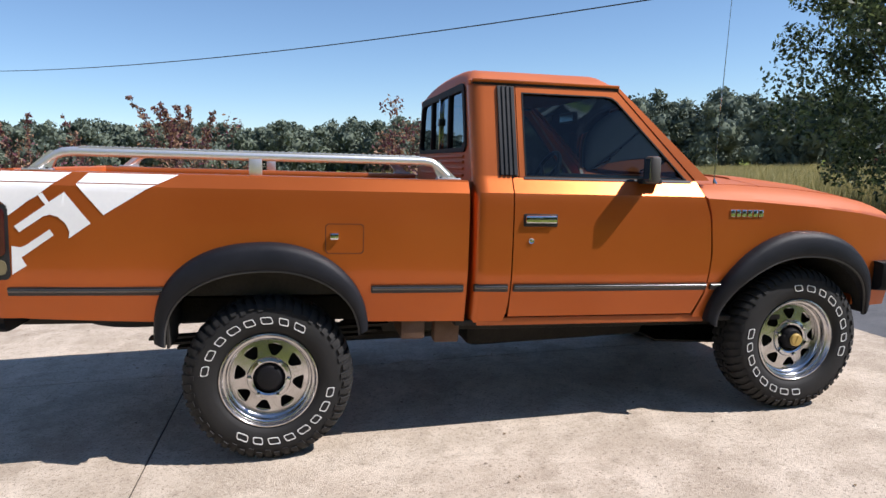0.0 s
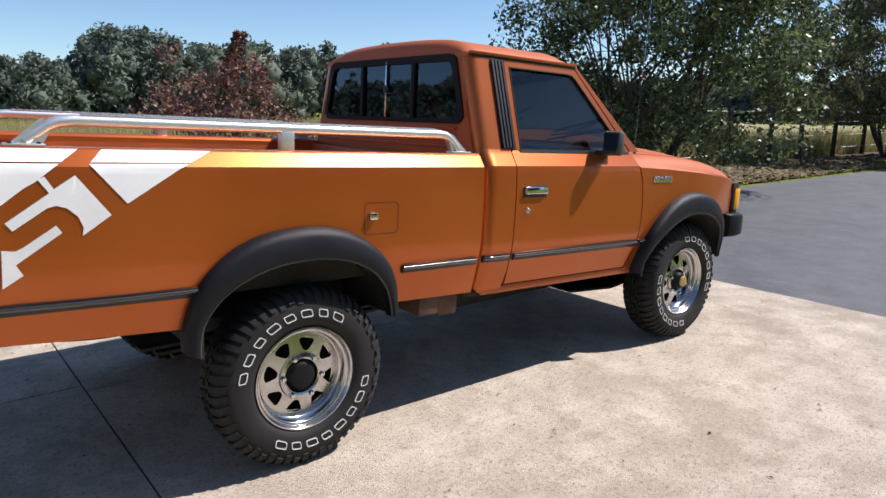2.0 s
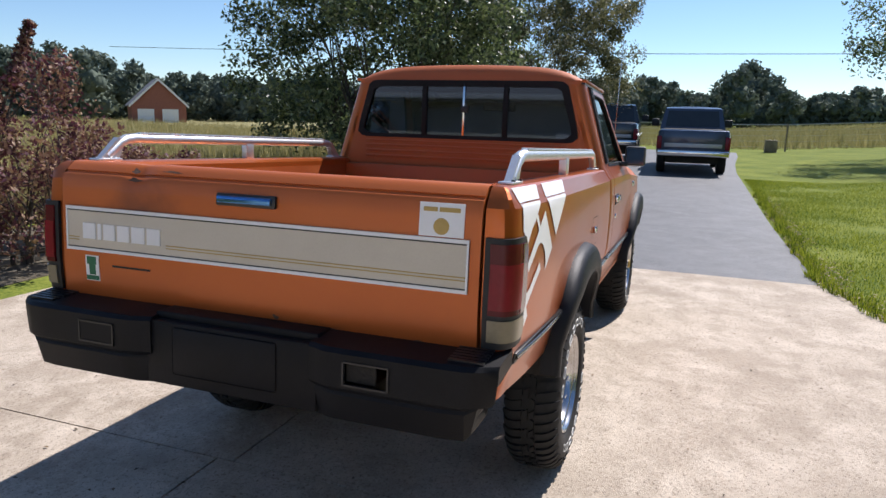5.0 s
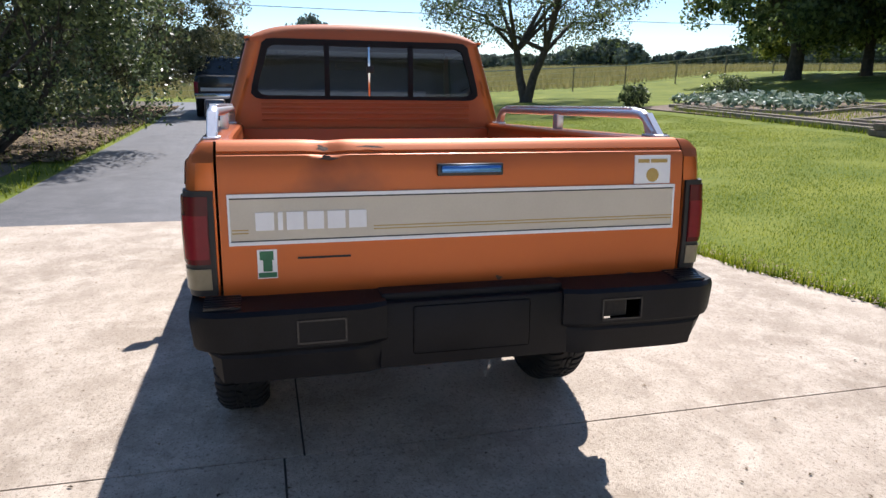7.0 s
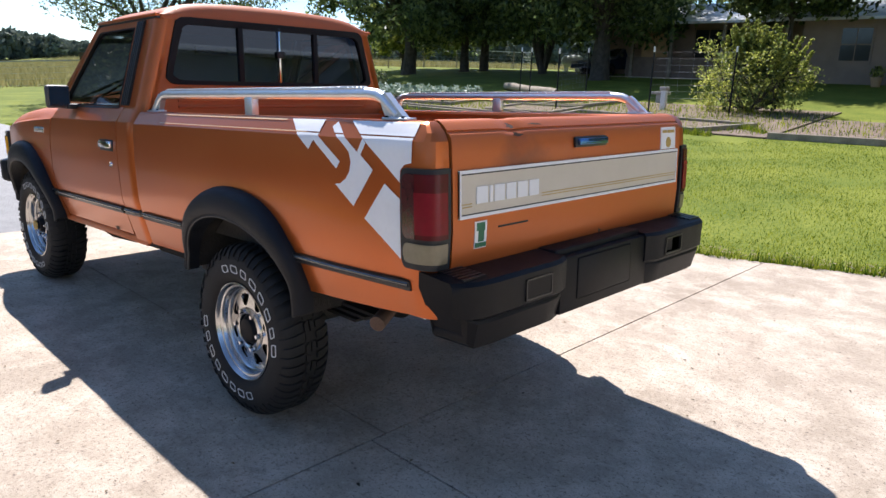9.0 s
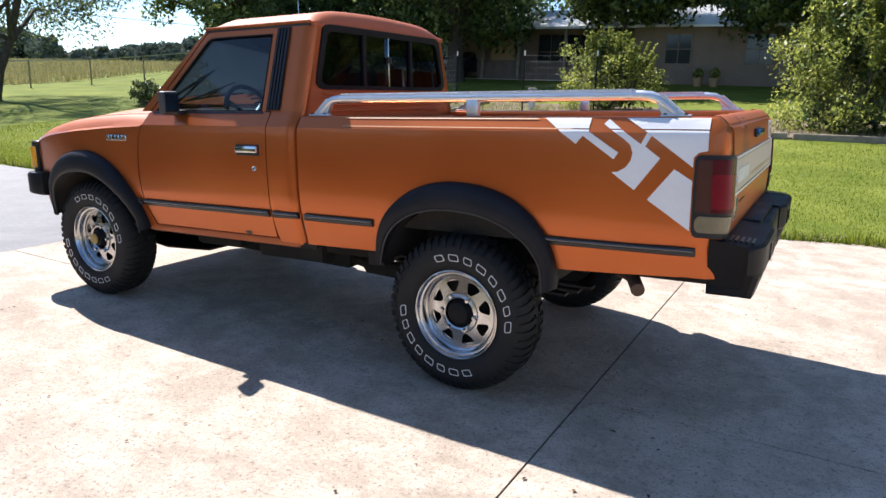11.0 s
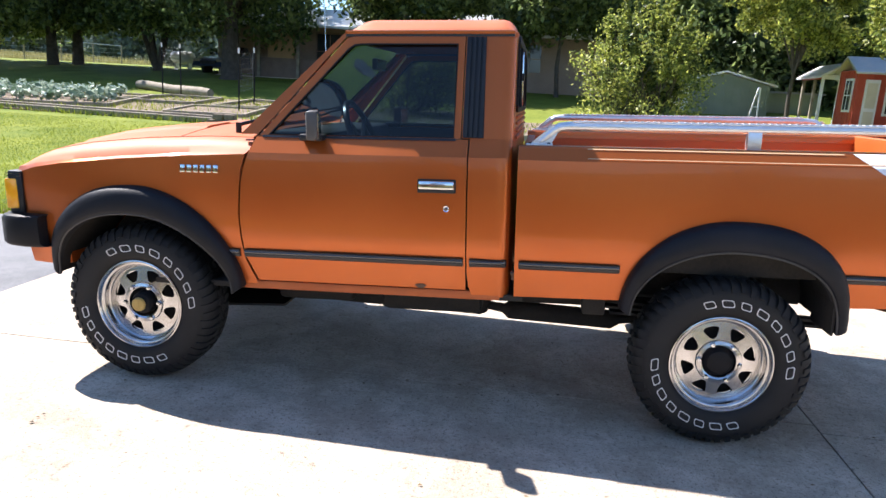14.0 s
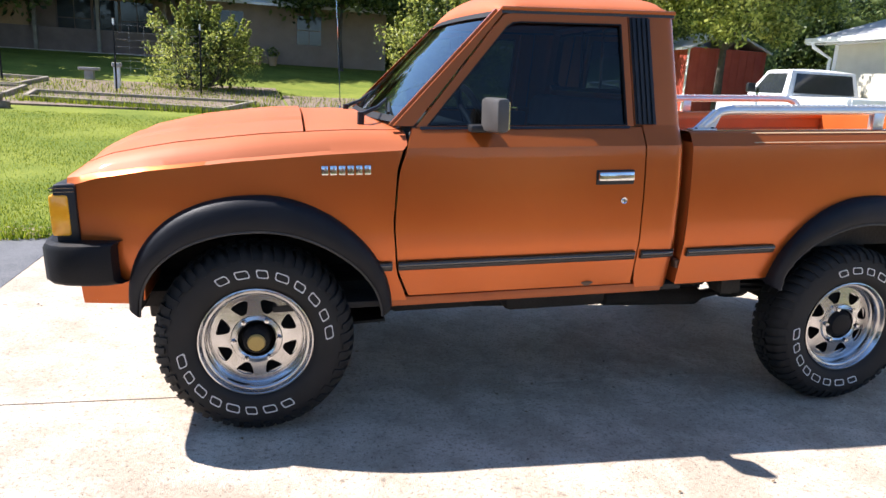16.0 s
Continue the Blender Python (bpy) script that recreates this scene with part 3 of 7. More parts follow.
    # front corner: dark surround and amber lamp
    bm = bmesh.new()
    box(bm, 3.125, 3.20, 0.60, 0.785, 0.835, 1.066, lambda x, y, z: B(x + 0.012 - 0.06 * max(0, (z - 0.99)), s * y, z), 0.012)
    surround = part("corner_surround", bm, BLACK, truck)
    bm = bmesh.new()
    box(bm, 3.146, 3.211, 0.63, 0.791, 0.884, 1.030, lambda x, y, z: B(x + 0.012, s * y, z), 0.012)
    part("turn_signal", bm, AMBER, surround, "amber wraparound turn signal")
    for z in (1.038, 1.050, 0.862):
        bm = bmesh.new()
        box(bm, 3.13, 3.208, 0.62, 0.7875, z, z + 0.003, lambda x, y, z: B(x + 0.008, s * y, z))
        part("bright_line", bm, CHROME, surround)

    # inner edge of the hood is met by the cowl; wiper
    bm = bmesh.new()
    y0 = 0.60 if s > 0 else -0.12
    w0 = Vector((2.205, y0, 1.20))
    tube(bm, [w0 + Vector((0, 0, -0.03)), w0 + Vector((0, 0, 0.02))], 0.014, 8)
    tube(bm, [w0 + Vector((0, 0, 0.01)), Vector((2.13, y0 - 0.10, 1.238)), Vector((2.03, y0 - 0.40, 1.285))], [0.010, 0.007, 0.005], 6)
    tube(bm, [Vector((2.10, y0 + 0.02, 1.222)), Vector((2.06, y0 - 0.25, 1.264)), Vector((2.00, y0 - 0.50, 1.292))], 0.006, 6)
    part("wiper", bm, BLACK, truck, "black wiper arm")

# white vinyl graphics on the bed sides, cut into pieces
GRAPHIC_L = [[(-0.434, 1.245), (-0.623, 1.246), (-0.621, 1.217), (-0.624, 1.195), (-0.742, 1.117), (-0.725, 1.092), (-0.601, 1.179), (-0.574, 1.147)],
             [(-0.694, 1.242), (-0.824, 1.151), (-0.845, 1.193), (-0.861, 1.180), (-0.840, 1.143), (-0.897, 1.100), (-0.808, 0.978), (-0.719, 1.043), (-0.745, 1.046),
              (-0.773, 1.064), (-0.790, 1.089), (-0.795, 1.118), (-0.785, 1.148), (-0.762, 1.168), (-0.676, 1.224)],
             [(-0.759, 1.246), (-1.059, 1.246), (-1.062, 1.131), (-1.03, 1.123), (-1.015, 1.107), (-1.014, 1.070), (-0.867, 1.178), (-0.841, 1.197)],
             [(-0.949, 1.062), (-1.015, 1.021), (-1.014, 0.835), (-0.857, 0.944)]]
GRAPHIC_R = [[(-1.053, 1.226), (-0.793, 1.226), (-0.861, 1.175), (-0.916, 1.129), (-0.947, 1.11), (-1.019, 1.051), (-1.024, 1.09), (-1.042, 1.105), (-1.053, 1.109)],
             [(-0.728, 1.226), (-0.384, 1.226), (-0.503, 1.166), (-0.667, 1.059), (-0.77, 1.182)],
             [(-0.91, 1.136), (-0.892, 1.145), (-0.869, 1.108), (-0.811, 1.149), (-0.715, 1.025), (-0.799, 0.963), (-0.795, 0.99), (-0.809, 1.024), (-0.838, 1.05), (-0.866, 1.058), (-0.89, 1.051), (-0.981, 0.986), (-0.999, 1.01), (-0.882, 1.096)],
             [(-0.869, 0.999), (-0.853, 0.976), (-0.977, 0.885), (-0.959, 0.852), (-1.014, 0.815), (-1.011, 0.931), (-0.978, 0.926), (-0.957, 0.936)]]
for s, graphic, lift in ((1, GRAPHIC_L, -0.018), (-1, GRAPHIC_R, 0.001)):
    owner = bed_sides[s]
    for piece in graphic:
        bm = bmesh.new()
        fill(bm, [piece], lambda x, z: Vector((x - 0.006, z + lift, 0)))
        for cut in (0.86, 0.98, 1.09, 1.15, 1.174, 1.178, 1.184, 1.1885, 1.200, 1.224):
            bmesh.ops.bisect_plane(bm, geom=bm.verts[:] + bm.edges[:] + bm.faces[:], plane_co=(0, cut, 0), plane_no=(0, 1, 0))
        gap = [fa for fa in bm.faces if 1.184 < fa.calc_center_median().y < 1.1885]
        bmesh.ops.delete(bm, geom=gap, context="FACES")      # body colour shows between the two films
        for v in bm.verts:
            v.co = B(v.co.x, s * (y_bed(max(v.co.x, -0.98), v.co.y) + 0.0024), v.co.y)
        part("decal", bm, DECAL, owner, "white vinyl graphic")

# thin pinstripes along the left bed side
for z, w in ((1.1855, 0.0032), (1.2215, 0.0045)):
    bm = bmesh.new()
    sheet(bm, [[B(x, y_bed(x, z + d) + 0.0028, z + d) for d in (0, w)] for x in steps(0.56, -0.41 if z > 1.2 else -0.56, 20)])
    part("pinstripe", bm, PINSTRIPE, bed_sides[1], "thin pale pinstripe")

# fuel flap on the right
bm = bmesh.new()
flap = [(0.205 + 0.165 * px, 0.905 + 0.13 * pz) for px, pz in ((0.06, 0), (0.94, 0), (1, 0.08), (1, 0.92), (0.94, 1), (0.06, 1), (0, 0.92), (0, 0.08))]
# flat dark ring: the shade of the flap's gap put into the seam colour
fill(bm, [flap, [(0.2875 + (p[0] - 0.2875) * 0.965, 0.97 + (p[1] - 0.97) * 0.955) for p in flap]], lambda x, z: B(x, -(y_bed(x, z) + 0.0015), z))
fuel = part("fuel_flap", bm, SEAM, truck, "square fuel flap with a bright latch")
bm = bmesh.new()
box(bm, 0.225, 0.262, 0, 0.016, 0.965, 0.995, lambda x, y, z: B(x, -(y_bed(x, z) + y), z), 0.005)
part("flap_latch", bm, CHROME, fuel)

# rust in the gap between cab and bed, and on the left rocker
bm = bmesh.new()
box(bm, 0.838, 0.852, 0.775, 0.812, 0.66, 0.70, lambda x, y, z: B(x, y, z), 0.004)
box(bm, 0.832, 0.856, 0.785, 0.816, 0.685, 0.695, lambda x, y, z: B(x, y, z), 0.002)
part("rusty_bracket", bm, RUST, truck, "rusty bracket between cab and bed")
bm = bmesh.new()
fill(bm, [[(1.243 + 0.030 * math.cos(a) * (0.8 + 0.2 * math.sin(3 * a)), 0.614 + 0.011 * math.sin(a)) for a in steps(0, math.tau, 14)[:-1]]], lambda x, z: B(x, y_cab(x, z) + 0.003, z))
part("rust_spot", bm, RUST, truck, "rust spot on the rocker")

# hood
bm = bmesh.new()
rows = []
for x in steps(2.362, 3.165, 40):
    S, C = lerp(x, S_LINE), lerp(x, C_LINE)
    Y = y_cab(x, S - 0.03) - 0.118
    row = []
    for v in steps(-1, 1, 80):
        e = abs(v)
        z = S + 0.032 * (C - S) / 0.06 + (C - S) * 0.45 * (1 - e ** 2.4)
        if e < 0.66:
            z += 0.008 * min(1, (0.66 - e) / 0.035)
        if e < 0.30:
            z -= 0.007 * min(1, (0.30 - e) / 0.03)
        row.append(B(x, v * Y, z))
    rows.append(row)
sheet(bm, rows, (0, 0, -0.02))
part("hood", bm, HOOD_PAINT, truck, "sun-faded orange hood with a raised centre")

# nose panel and grille
bm = bmesh.new()
box(bm, 3.11, 3.165, -0.70, 0.70, 0.80, 1.09, lambda x, y, z: B(x, y, z), 0.01)
part("grille", bm, BLACK, truck)
bm = bmesh.new()
box(bm, 2.95, 3.12, -0.74, 0.74, 0.62, 0.80, lambda x, y, z: B(x, y, z), 0.01)
part("front_valance", bm, PAINT, truck)

# front bumper with wrapped ends
bm = bmesh.new()
plan = [(3.015, 0.80), (3.03, 0.845), (3.07, 0.86), (3.13, 0.858), (3.19, 0.845), (3.235, 0.815), (3.262, 0.775), (3.275, 0.70), (3.28, 0.0)]
plan = plan + [(x, -y) for x, y in plan[-2::-1]]
sheet(bm, [[B(x - 0.022, y * 0.975, 0.866), B(x - 0.007, y * 0.992, 0.860), B(x, y, 0.846), B(x, y, 0.79), B(x - 0.001, y, 0.735), B(x - 0.008, y * 0.992, 0.722), B(x - 0.022, y * 0.975, 0.715)] for x, y in plan], None)
sheet(bm, [[B(x - 0.022, y * 0.975, 0.866), B(min(x, 3.1) - 0.06, y * 0.9, 0.867)] for x, y in plan], None)
sheet(bm, [[B(x - 0.022, y * 0.975, 0.715), B(min(x, 3.1) - 0.06, y * 0.9, 0.716)] for x, y in plan], None)
part("front_bumper", bm, SATIN, truck, "dark painted steel front bumper")

# bed floor, front wall, tailgate
bm = bmesh.new()
box(bm, -1.08, 0.80, -0.70, 0.70, 0.76, 0.80, lambda x, y, z: B(x, y, z))
bed_floor = part("bed_floor", bm, PAINT_OLD, truck, "ribbed orange bed floor")
for k in range(9):
    bm = bmesh.new()
    box(bm, -1.07, 0.79, -0.62 + 0.145 * k, -0.55 + 0.145 * k, 0.80, 0.812, lambda x, y, z: B(x, y, z), 0.003)
    part("floor_rib", bm, PAINT_OLD, bed_floor)
bm = bmesh.new()
box(bm, 0.79, 0.836, -0.70, 0.70, 0.66, 1.205, lambda x, y, z: B(x, y, z), 0.008)
front_wall = part("bed_front_wall", bm, PAINT_OLD, truck, "pressed front wall of the bed")
for k in range(6):
    bm = bmesh.new()
    box(bm, 0.772, 0.791, -0.62 + 0.21 * k, -0.48 + 0.21 * k, 0.86, 1.13, lambda x, y, z: B(x, y, z), 0.006)
    part("pressing", bm, PAINT_OLD, front_wall)

bm = bmesh.new()
gz_rows = [0.772, 0.80, 0.84, 0.90, 0.96, 1.02, 1.08, 1.14, 1.18, 1.194, 1.197, 1.200, 1.203, 1.206, 1.218, 1.228, 1.234]
rows = []
for y in steps(0.738, -0.738, 60):
    row = []
    for z in gz_rows:
        x = lerp(z, GATE)
        if 1.196 < z < 1.205:
            x += 0.006
        dent = math.exp(-((y - 0.43) / 0.035) ** 2) * math.exp(-((z - 1.21) / 0.03) ** 2)
        row.append(B(x + 0.012 * dent, y, z - 0.006 * dent))
    row += [B(-1.065, y, 1.236 - 0.004 * math.exp(-((y - 0.43) / 0.04) ** 2)), B(-1.055, y, 1.228), B(-1.052, y, 1.20), B(-1.06, y, 0.80)]
    rows.append(row)
sheet(bm, rows, (0.03, 0, 0))
gate = part("tailgate", bm, GATE_PAINT, truck, "dented orange tailgate with a cream band")
bm = bmesh.new()


def on_gate(y, z, off):
    return B(lerp(z, GATE) - off, y, z)


def gate_patch(y0, y1, z0, z1, off, n=12):
    bm = bmesh.new()
    rows = [[on_gate(y, z0, 0), *[on_gate(y, z, off) for z in steps(z0, z1, 4)], on_gate(y, z1, 0)] for y in steps(y0, y1, n)]
    sheet(bm, rows)
    for r in (rows[0], rows[-1]):
        bm.faces.new([bm.verts.new(p) for p in r])
    return bm


band = part("cream_band", gate_patch(0.715, -0.708, 0.943, 1.084, 0.006), CREAM, gate, "cream plastic band across the tailgate")
part("white_edge", gate_patch(0.715, -0.708, 1.077, 1.087, 0.0085), DECAL, band)
part("white_edge", gate_patch(0.715, -0.708, 0.940, 0.950, 0.0085), DECAL, band)
for y0, y1 in ((0.715, 0.709), (-0.702, -0.708)):
    part("white_edge", gate_patch(y0, y1, 0.949, 1.078, 0.0085, 2), DECAL, band)
part("band_groove", gate_patch(0.713, -0.706, 1.0725, 1.0765, 0.0075), TRIM, band)
part("band_groove", gate_patch(0.713, -0.706, 0.9505, 0.9535, 0.0075), TRIM, band)
for z in (0.974, 0.983):
    part("gold_line", gate_patch(0.30, -0.705, z, z + 0.003, 0.0072), GOLD, band)
    part("gold_line", gate_patch(0.705, 0.66, z, z + 0.003, 0.0072), GOLD, band)
y = 0.640
for w in (0.052, 0.014, 0.048, 0.048, 0.052, 0.052):      # plain raised blocks in the place of the maker's name
    part("raised_block", gate_patch(y, y - w, 0.982, 1.034, 0.010, 2), DECAL, band, "off-white raised block")
    y -= w + 0.0105
bm = bmesh.new()
box(bm, 0, 0.014, -0.105, 0.105, 1.128, 1.166, lambda x, y, z: on_gate(y, z, x), 0.005)
handle = part("tailgate_handle", bm, TRIM, gate, "black tailgate handle surround")
bm = bmesh.new()
box(bm, 0.008, 0.026, -0.095, 0.095, 1.138, 1.160, lambda x, y, z: on_gate(y, z, x), 0.004)
part("handle_grip", bm, BLUE, handle, "blue-reflecting chrome grip")
part("slot_badge", gate_patch(0.525, 0.370, 0.893, 0.899, 0.003, 3), BLACK, gate)
sticker = part("sticker", gate_patch(-0.560, -0.690, 1.090, 1.182, 0.004, 4), DECAL, gate, "white square sticker with a yellow spot")
bm = bmesh.new()
spin(bm, [(0.0, 0.0055), (0.022, 0.0055), (0.024, 0.002)], 20, "y", lambda x, y, z: on_gate(-0.625 + x, 1.118 + z, y))
part("sticker_spot", bm, GOLD, sticker)
for y0, y1 in ((-0.572, -0.612), (-0.618, -0.678)):
    part("sticker_bar", gate_patch(y0, y1, 1.158, 1.170, 0.0055, 2), GOLD, sticker)
green = mat("green vinyl", (0.02, 0.13, 0.06), (0.03, 0.18, 0.08), 40, 0.5)
sticker2 = part("sticker", gate_patch(0.640, 0.584, 0.839, 0.925, 0.003, 4), DECAL, gate, "small green and white sticker")
part("sticker_shape", gate_patch(0.633, 0.594, 0.895, 0.921, 0.0045, 2), green, sticker2)
part("sticker_shape", gate_patch(0.624, 0.598, 0.860, 0.895, 0.0045, 2), green, sticker2)
part("sticker_shape", gate_patch(0.638, 0.586, 0.842, 0.857, 0.0045, 2), green, sticker2)

# chips and scuffs along the gate's upper edge
for y, z, w, h in ((0.445, 1.213, 0.022, 0.012), (0.43, 1.186, 0.035, 0.008), (0.30, 1.216, 0.05, 0.005), (-0.10, 0.80, 0.014, 0.012), (-0.30, 0.784, 0.03, 0.006), (0.18, 0.778, 0.04, 0.005), (-0.57, 0.786, 0.02, 0.007)):
    bm = bmesh.new()
    fill(bm, [[(y + w * math.cos(a) * (0.7 + 0.3 * math.sin(3 * a + y * 9)), z + h * math.sin(a) * (0.7 + 0.3 * math.cos(2 * a + z * 30))) for a in steps(0, math.tau, 14)[:-1]]], lambda u, v: on_gate(u, v, 0.003))
    part("paint_chip", bm, RUST, gate, "rusty chip in the paint")

# rear step bumper
def bumper_half(sg):
    """One solid end of the step bumper, open in the middle for the plate."""
    prof = [(-1.09, 0.790), (-1.265, 0.776), (-1.278, 0.764), (-1.2775, 0.743), (-1.2753, 0.677), (-1.275, 0.665), (-1.260, 0.650), (-1.264, 0.640), (-1.243, 0.560), (-1.08, 0.560), (-1.081, 0.60), (-1.088, 0.743)]
    rows = []
    for y in (0.28, 0.31, 0.34, 0.402, 0.538, 0.68, 0.75, 0.79, 0.815, 0.828):
        cut = 0 if y < 0.72 else ((y - 0.72) / 0.108) ** 2
        row = []
        for x, z in prof:
            xx = -1.10 + (x + 1.10) * (1 - 0.28 * cut)
            if y < 0.35:
                xx = -1.10 + (x + 1.10) * lerp(y, [(0.28, 0.86), (0.31, 0.91), (0.34, 0.985)])
            zz = z + (0.04 * cut if z < 0.66 else 0)
            tuck = 0.075 * min(1.0, cut) * max(0.0, min(1.0, (0.69 - z) / 0.13))
            row.append(B(xx, sg * (y - tuck), zz))
        rows.append(row + [row[0]])
    sheet(bm, rows)
    for end in (rows[0], rows[-1]):
        bm.faces.new([bm.verts.new(p) for p in end[:-1]])


bm = bmesh.new()
box(bm, -1.245, -1.185, -0.30, 0.30, 0.566, 0.768, lambda x, y, z: B(x, y, z), 0.006)
bumper = part("rear_bumper", bm, SATIN, truck, "black steel rear step bumper")
bm = bmesh.new()
box(bm, -1.215, -1.08, -0.29, 0.29, 0.755, 0.79, lambda x, y, z: B(x, y, z), 0.006)
part("step", bm, SATIN, bumper)
for sg in (1, -1):
    bm = bmesh.new()
    bumper_half(sg)
    if sg < 0:            # the right plate lamp is missing: its hole goes through the hollow steel
        gone = [f for f in bm.faces if (f.calc_center_median() - B(-1.2764, -0.47, 0.71)).length < 0.02 or (f.calc_center_median() - B(-1.0845, -0.47, 0.6715)).length < 0.03]
        bmesh.ops.delete(bm, geom=gone, context="FACES_ONLY")
    part("bumper_end", bm, SATIN, bumper)
bm = bmesh.new()
box(bm, -1.250, -1.240, -0.17, 0.20, 0.605, 0.755, lambda x, y, z: B(x, y, z), 0.008)
part("plate_holder", bm, SATIN, bumper, "empty dark plate recess")
for y0, y1, m in ((0.40, 0.54, SATIN), (-0.54, -0.40, DARK)):
    bm = bmesh.new()
    for a0, a1, z0, z1 in ((y0, y1, 0.675, 0.680), (y0, y1, 0.740, 0.745), (y0, y0 + 0.005, 0.675, 0.745), (y1 - 0.005, y1, 0.675, 0.745)):
        box(bm, -1.281, -1.27, a0, a1, z0, z1, lambda x, y, z: B(x, y, z))
    frame_part = part("panel_frame", bm, TRIM, bumper)
    if y0 < 0:
        bm = bmesh.new()
        box(bm, -1.262, -1.252, y0 + 0.045, y1 - 0.004, 0.682, 0.738, lambda x, y, z: B(x, y, z), 0.003)
        part("plate_lamp", bm, DARK, bumper, "broken plate lamp")
    if y0 > 0:
        bm = bmesh.new()
        box(bm, -1.279, -1.27, y0 + 0.005, y1 - 0.005, 0.680, 0.740, lambda x, y, z: B(x, y, z))
        part("bumper_panel", bm, m, bumper)
for sg in (1, -1):
    for k in range(8):
        bm = bmesh.new()
        box(bm, -1.240 + 0.019 * k, -1.230 + 0.019 * k, 0.69, 0.79, 0.0, 0.006, lambda x, y, z: B(x, sg * y, z + 0.776 + (x + 1.265) * 0.08))
        part("step_rib", bm, TRIM, bumper)

# cab rear wall, window, roof
bm = bmesh.new()


def y_back(z):
    return lerp(z, CAB) - 0.05


wall_out = [(y_back(z), z) for z in (0.60, 0.9, 1.1, 1.175, 1.205, 1.228, 1.25, 1.45, 1.675)]
wall_out = wall_out + [(-y, z) for y, z in wall_out[::-1]]
open_ = [(0.600, 1.362), (0.625, 1.385), (0.618, 1.43), (0.560, 1.645), (0.535, 1.664), (0.50, 1.668)]
open_ = [(0.57, 1.356)] + open_
open_ = open_ + [(-y, z) for y, z in open_[::-1]]
open_ = [(y * 1.045, z) for y, z in open_]
fill(bm, [wall_out, open_], lambda y, z: B(X_CAB, y, z), (0.03, 0, 0))
cabwall = part("cab_rear_wall", bm, PAINT_OLD, truck, "pressed rear wall of the cab")
for z in (1.245, 1.275, 1.305, 1.330):
    bm = bmesh.new()
    box(bm, X_CAB - 0.010, X_CAB + 0.004, -0.60, 0.60, z, z + 0.013, lambda x, y, z: B(x, y, z), 0.004)
    part("pressed_rib", bm, PAINT_OLD, cabwall)
bm = bmesh.new()
inner = [(y * 0.945, 1.506 + (z - 1.512) * 0.83) for y, z in open_]
fill(bm, [open_, inner], lambda y, z: B(X_CAB - 0.010, y, z), (0.03, 0, 0))
rearwin = part("rear_window", bm, RUBBER, cabwall, "sliding rear window in a black rubber frame")
bm = bmesh.new()
fill(bm, [inner], lambda y, z: B(X_CAB + 0.004, y, z))
part("rear_glass", bm, GLASS_DARK, rearwin, "dark tinted glass", out=(-1, 0, 0))
for y, w, m in ((0.235, 0.014, RUBBER), (-0.245, 0.014, RUBBER), (-0.003, 0.006, CHROME)):
    bm = bmesh.new()
    box(bm, X_CAB - 0.010, X_CAB + 0.010, y - w, y + w, 1.372, 1.655, lambda x, y, z: B(x, y, z), 0.002)
    part("window_divider", bm, m, rearwin)
bm = bmesh.new()
box(bm, X_CAB - 0.014, X_CAB, -0.03, 0.012, 1.50, 1.535, lambda x, y, z: B(x, y, z), 0.003)
part("window_latch", bm, BLACK, rearwin)

bm = bmesh.new()
rows = []
for i, u in enumerate(steps(0, 1, 30)):
    row = []
    for v in steps(-1, 1, 32):
        e = abs(v)
        x = X_CAB - 0.002 + (1.60 + 0.055 * (1 - v * v) - X_CAB) * u
        edge = 1 - max(0, 1 - u / 0.10) ** 2.4 - 0.9 * max(0, (u - 0.86) / 0.14) ** 2
        z = 1.672 + (0.058 * (1 - e ** 7) + 0.026 * (1 - v * v)) * max(0, edge)
        row.append(B(x, v * (0.657 - 0.012 * max(0, 1 - u / 0.06)), z))
    rows.append(row)
sheet(bm, rows, (0, 0, -0.02))
roof = part("roof", bm, HOOD_PAINT, truck, "sun-faded orange roof", angle=60)
for s in (1, -1):
    bm = bmesh.new()
    box(bm, X_CAB + 0.01, 1.60, 0.652, 0.676, 1.664, 1.678, lambda x, y, z: B(x, s * y, z), 0.003)
    part("drip_rail", bm, PAINT, roof)
    bm = bmesh.new()
    box(bm, X_CAB + 0.012, 1.60, 0.650, 0.668, 1.654, 1.664, lambda x, y, z: B(x, s * y, z))
    part("drip_gap", bm, TRIM, roof)

# windscreen and cowl
bm = bmesh.new()
ws = []
for v in steps(-1, 1, 20):
    bow = 1 - v * v
    ws.append([B(2.02 + 0.075 * bow - 0.425 * t, v * (0.755 - 0.125 * t), 1.262 + 0.400 * t) for t in steps(0, 1, 6)])
sheet(bm, ws)
part("windscreen", bm, GLASS_FRONT, truck, "curved windscreen", out=(1, 0, 0.8))
bm = bmesh.new()
for v0, v1 in ((-1, -0.95), (0.95, 1)):
    sheet(bm, [[B(2.02 + 0.075 * (1 - v * v) - 0.425 * t + 0.006, v * (0.755 - 0.125 * t), 1.262 + 0.400 * t + 0.004) for t in steps(0, 1, 6)] for v in steps(v0, v1, 2)])
for t0, t1 in ((0, 0.05), (0.95, 1.0)):
    sheet(bm, [[B(2.02 + 0.075 * (1 - v * v) - 0.425 * t + 0.006, v * (0.755 - 0.125 * t), 1.262 + 0.400 * t + 0.004) for t in (t0, t1)] for v in steps(-1, 1, 20)])
part("windscreen_seal", bm, RUBBER, truck)
bm = bmesh.new()
rows = []
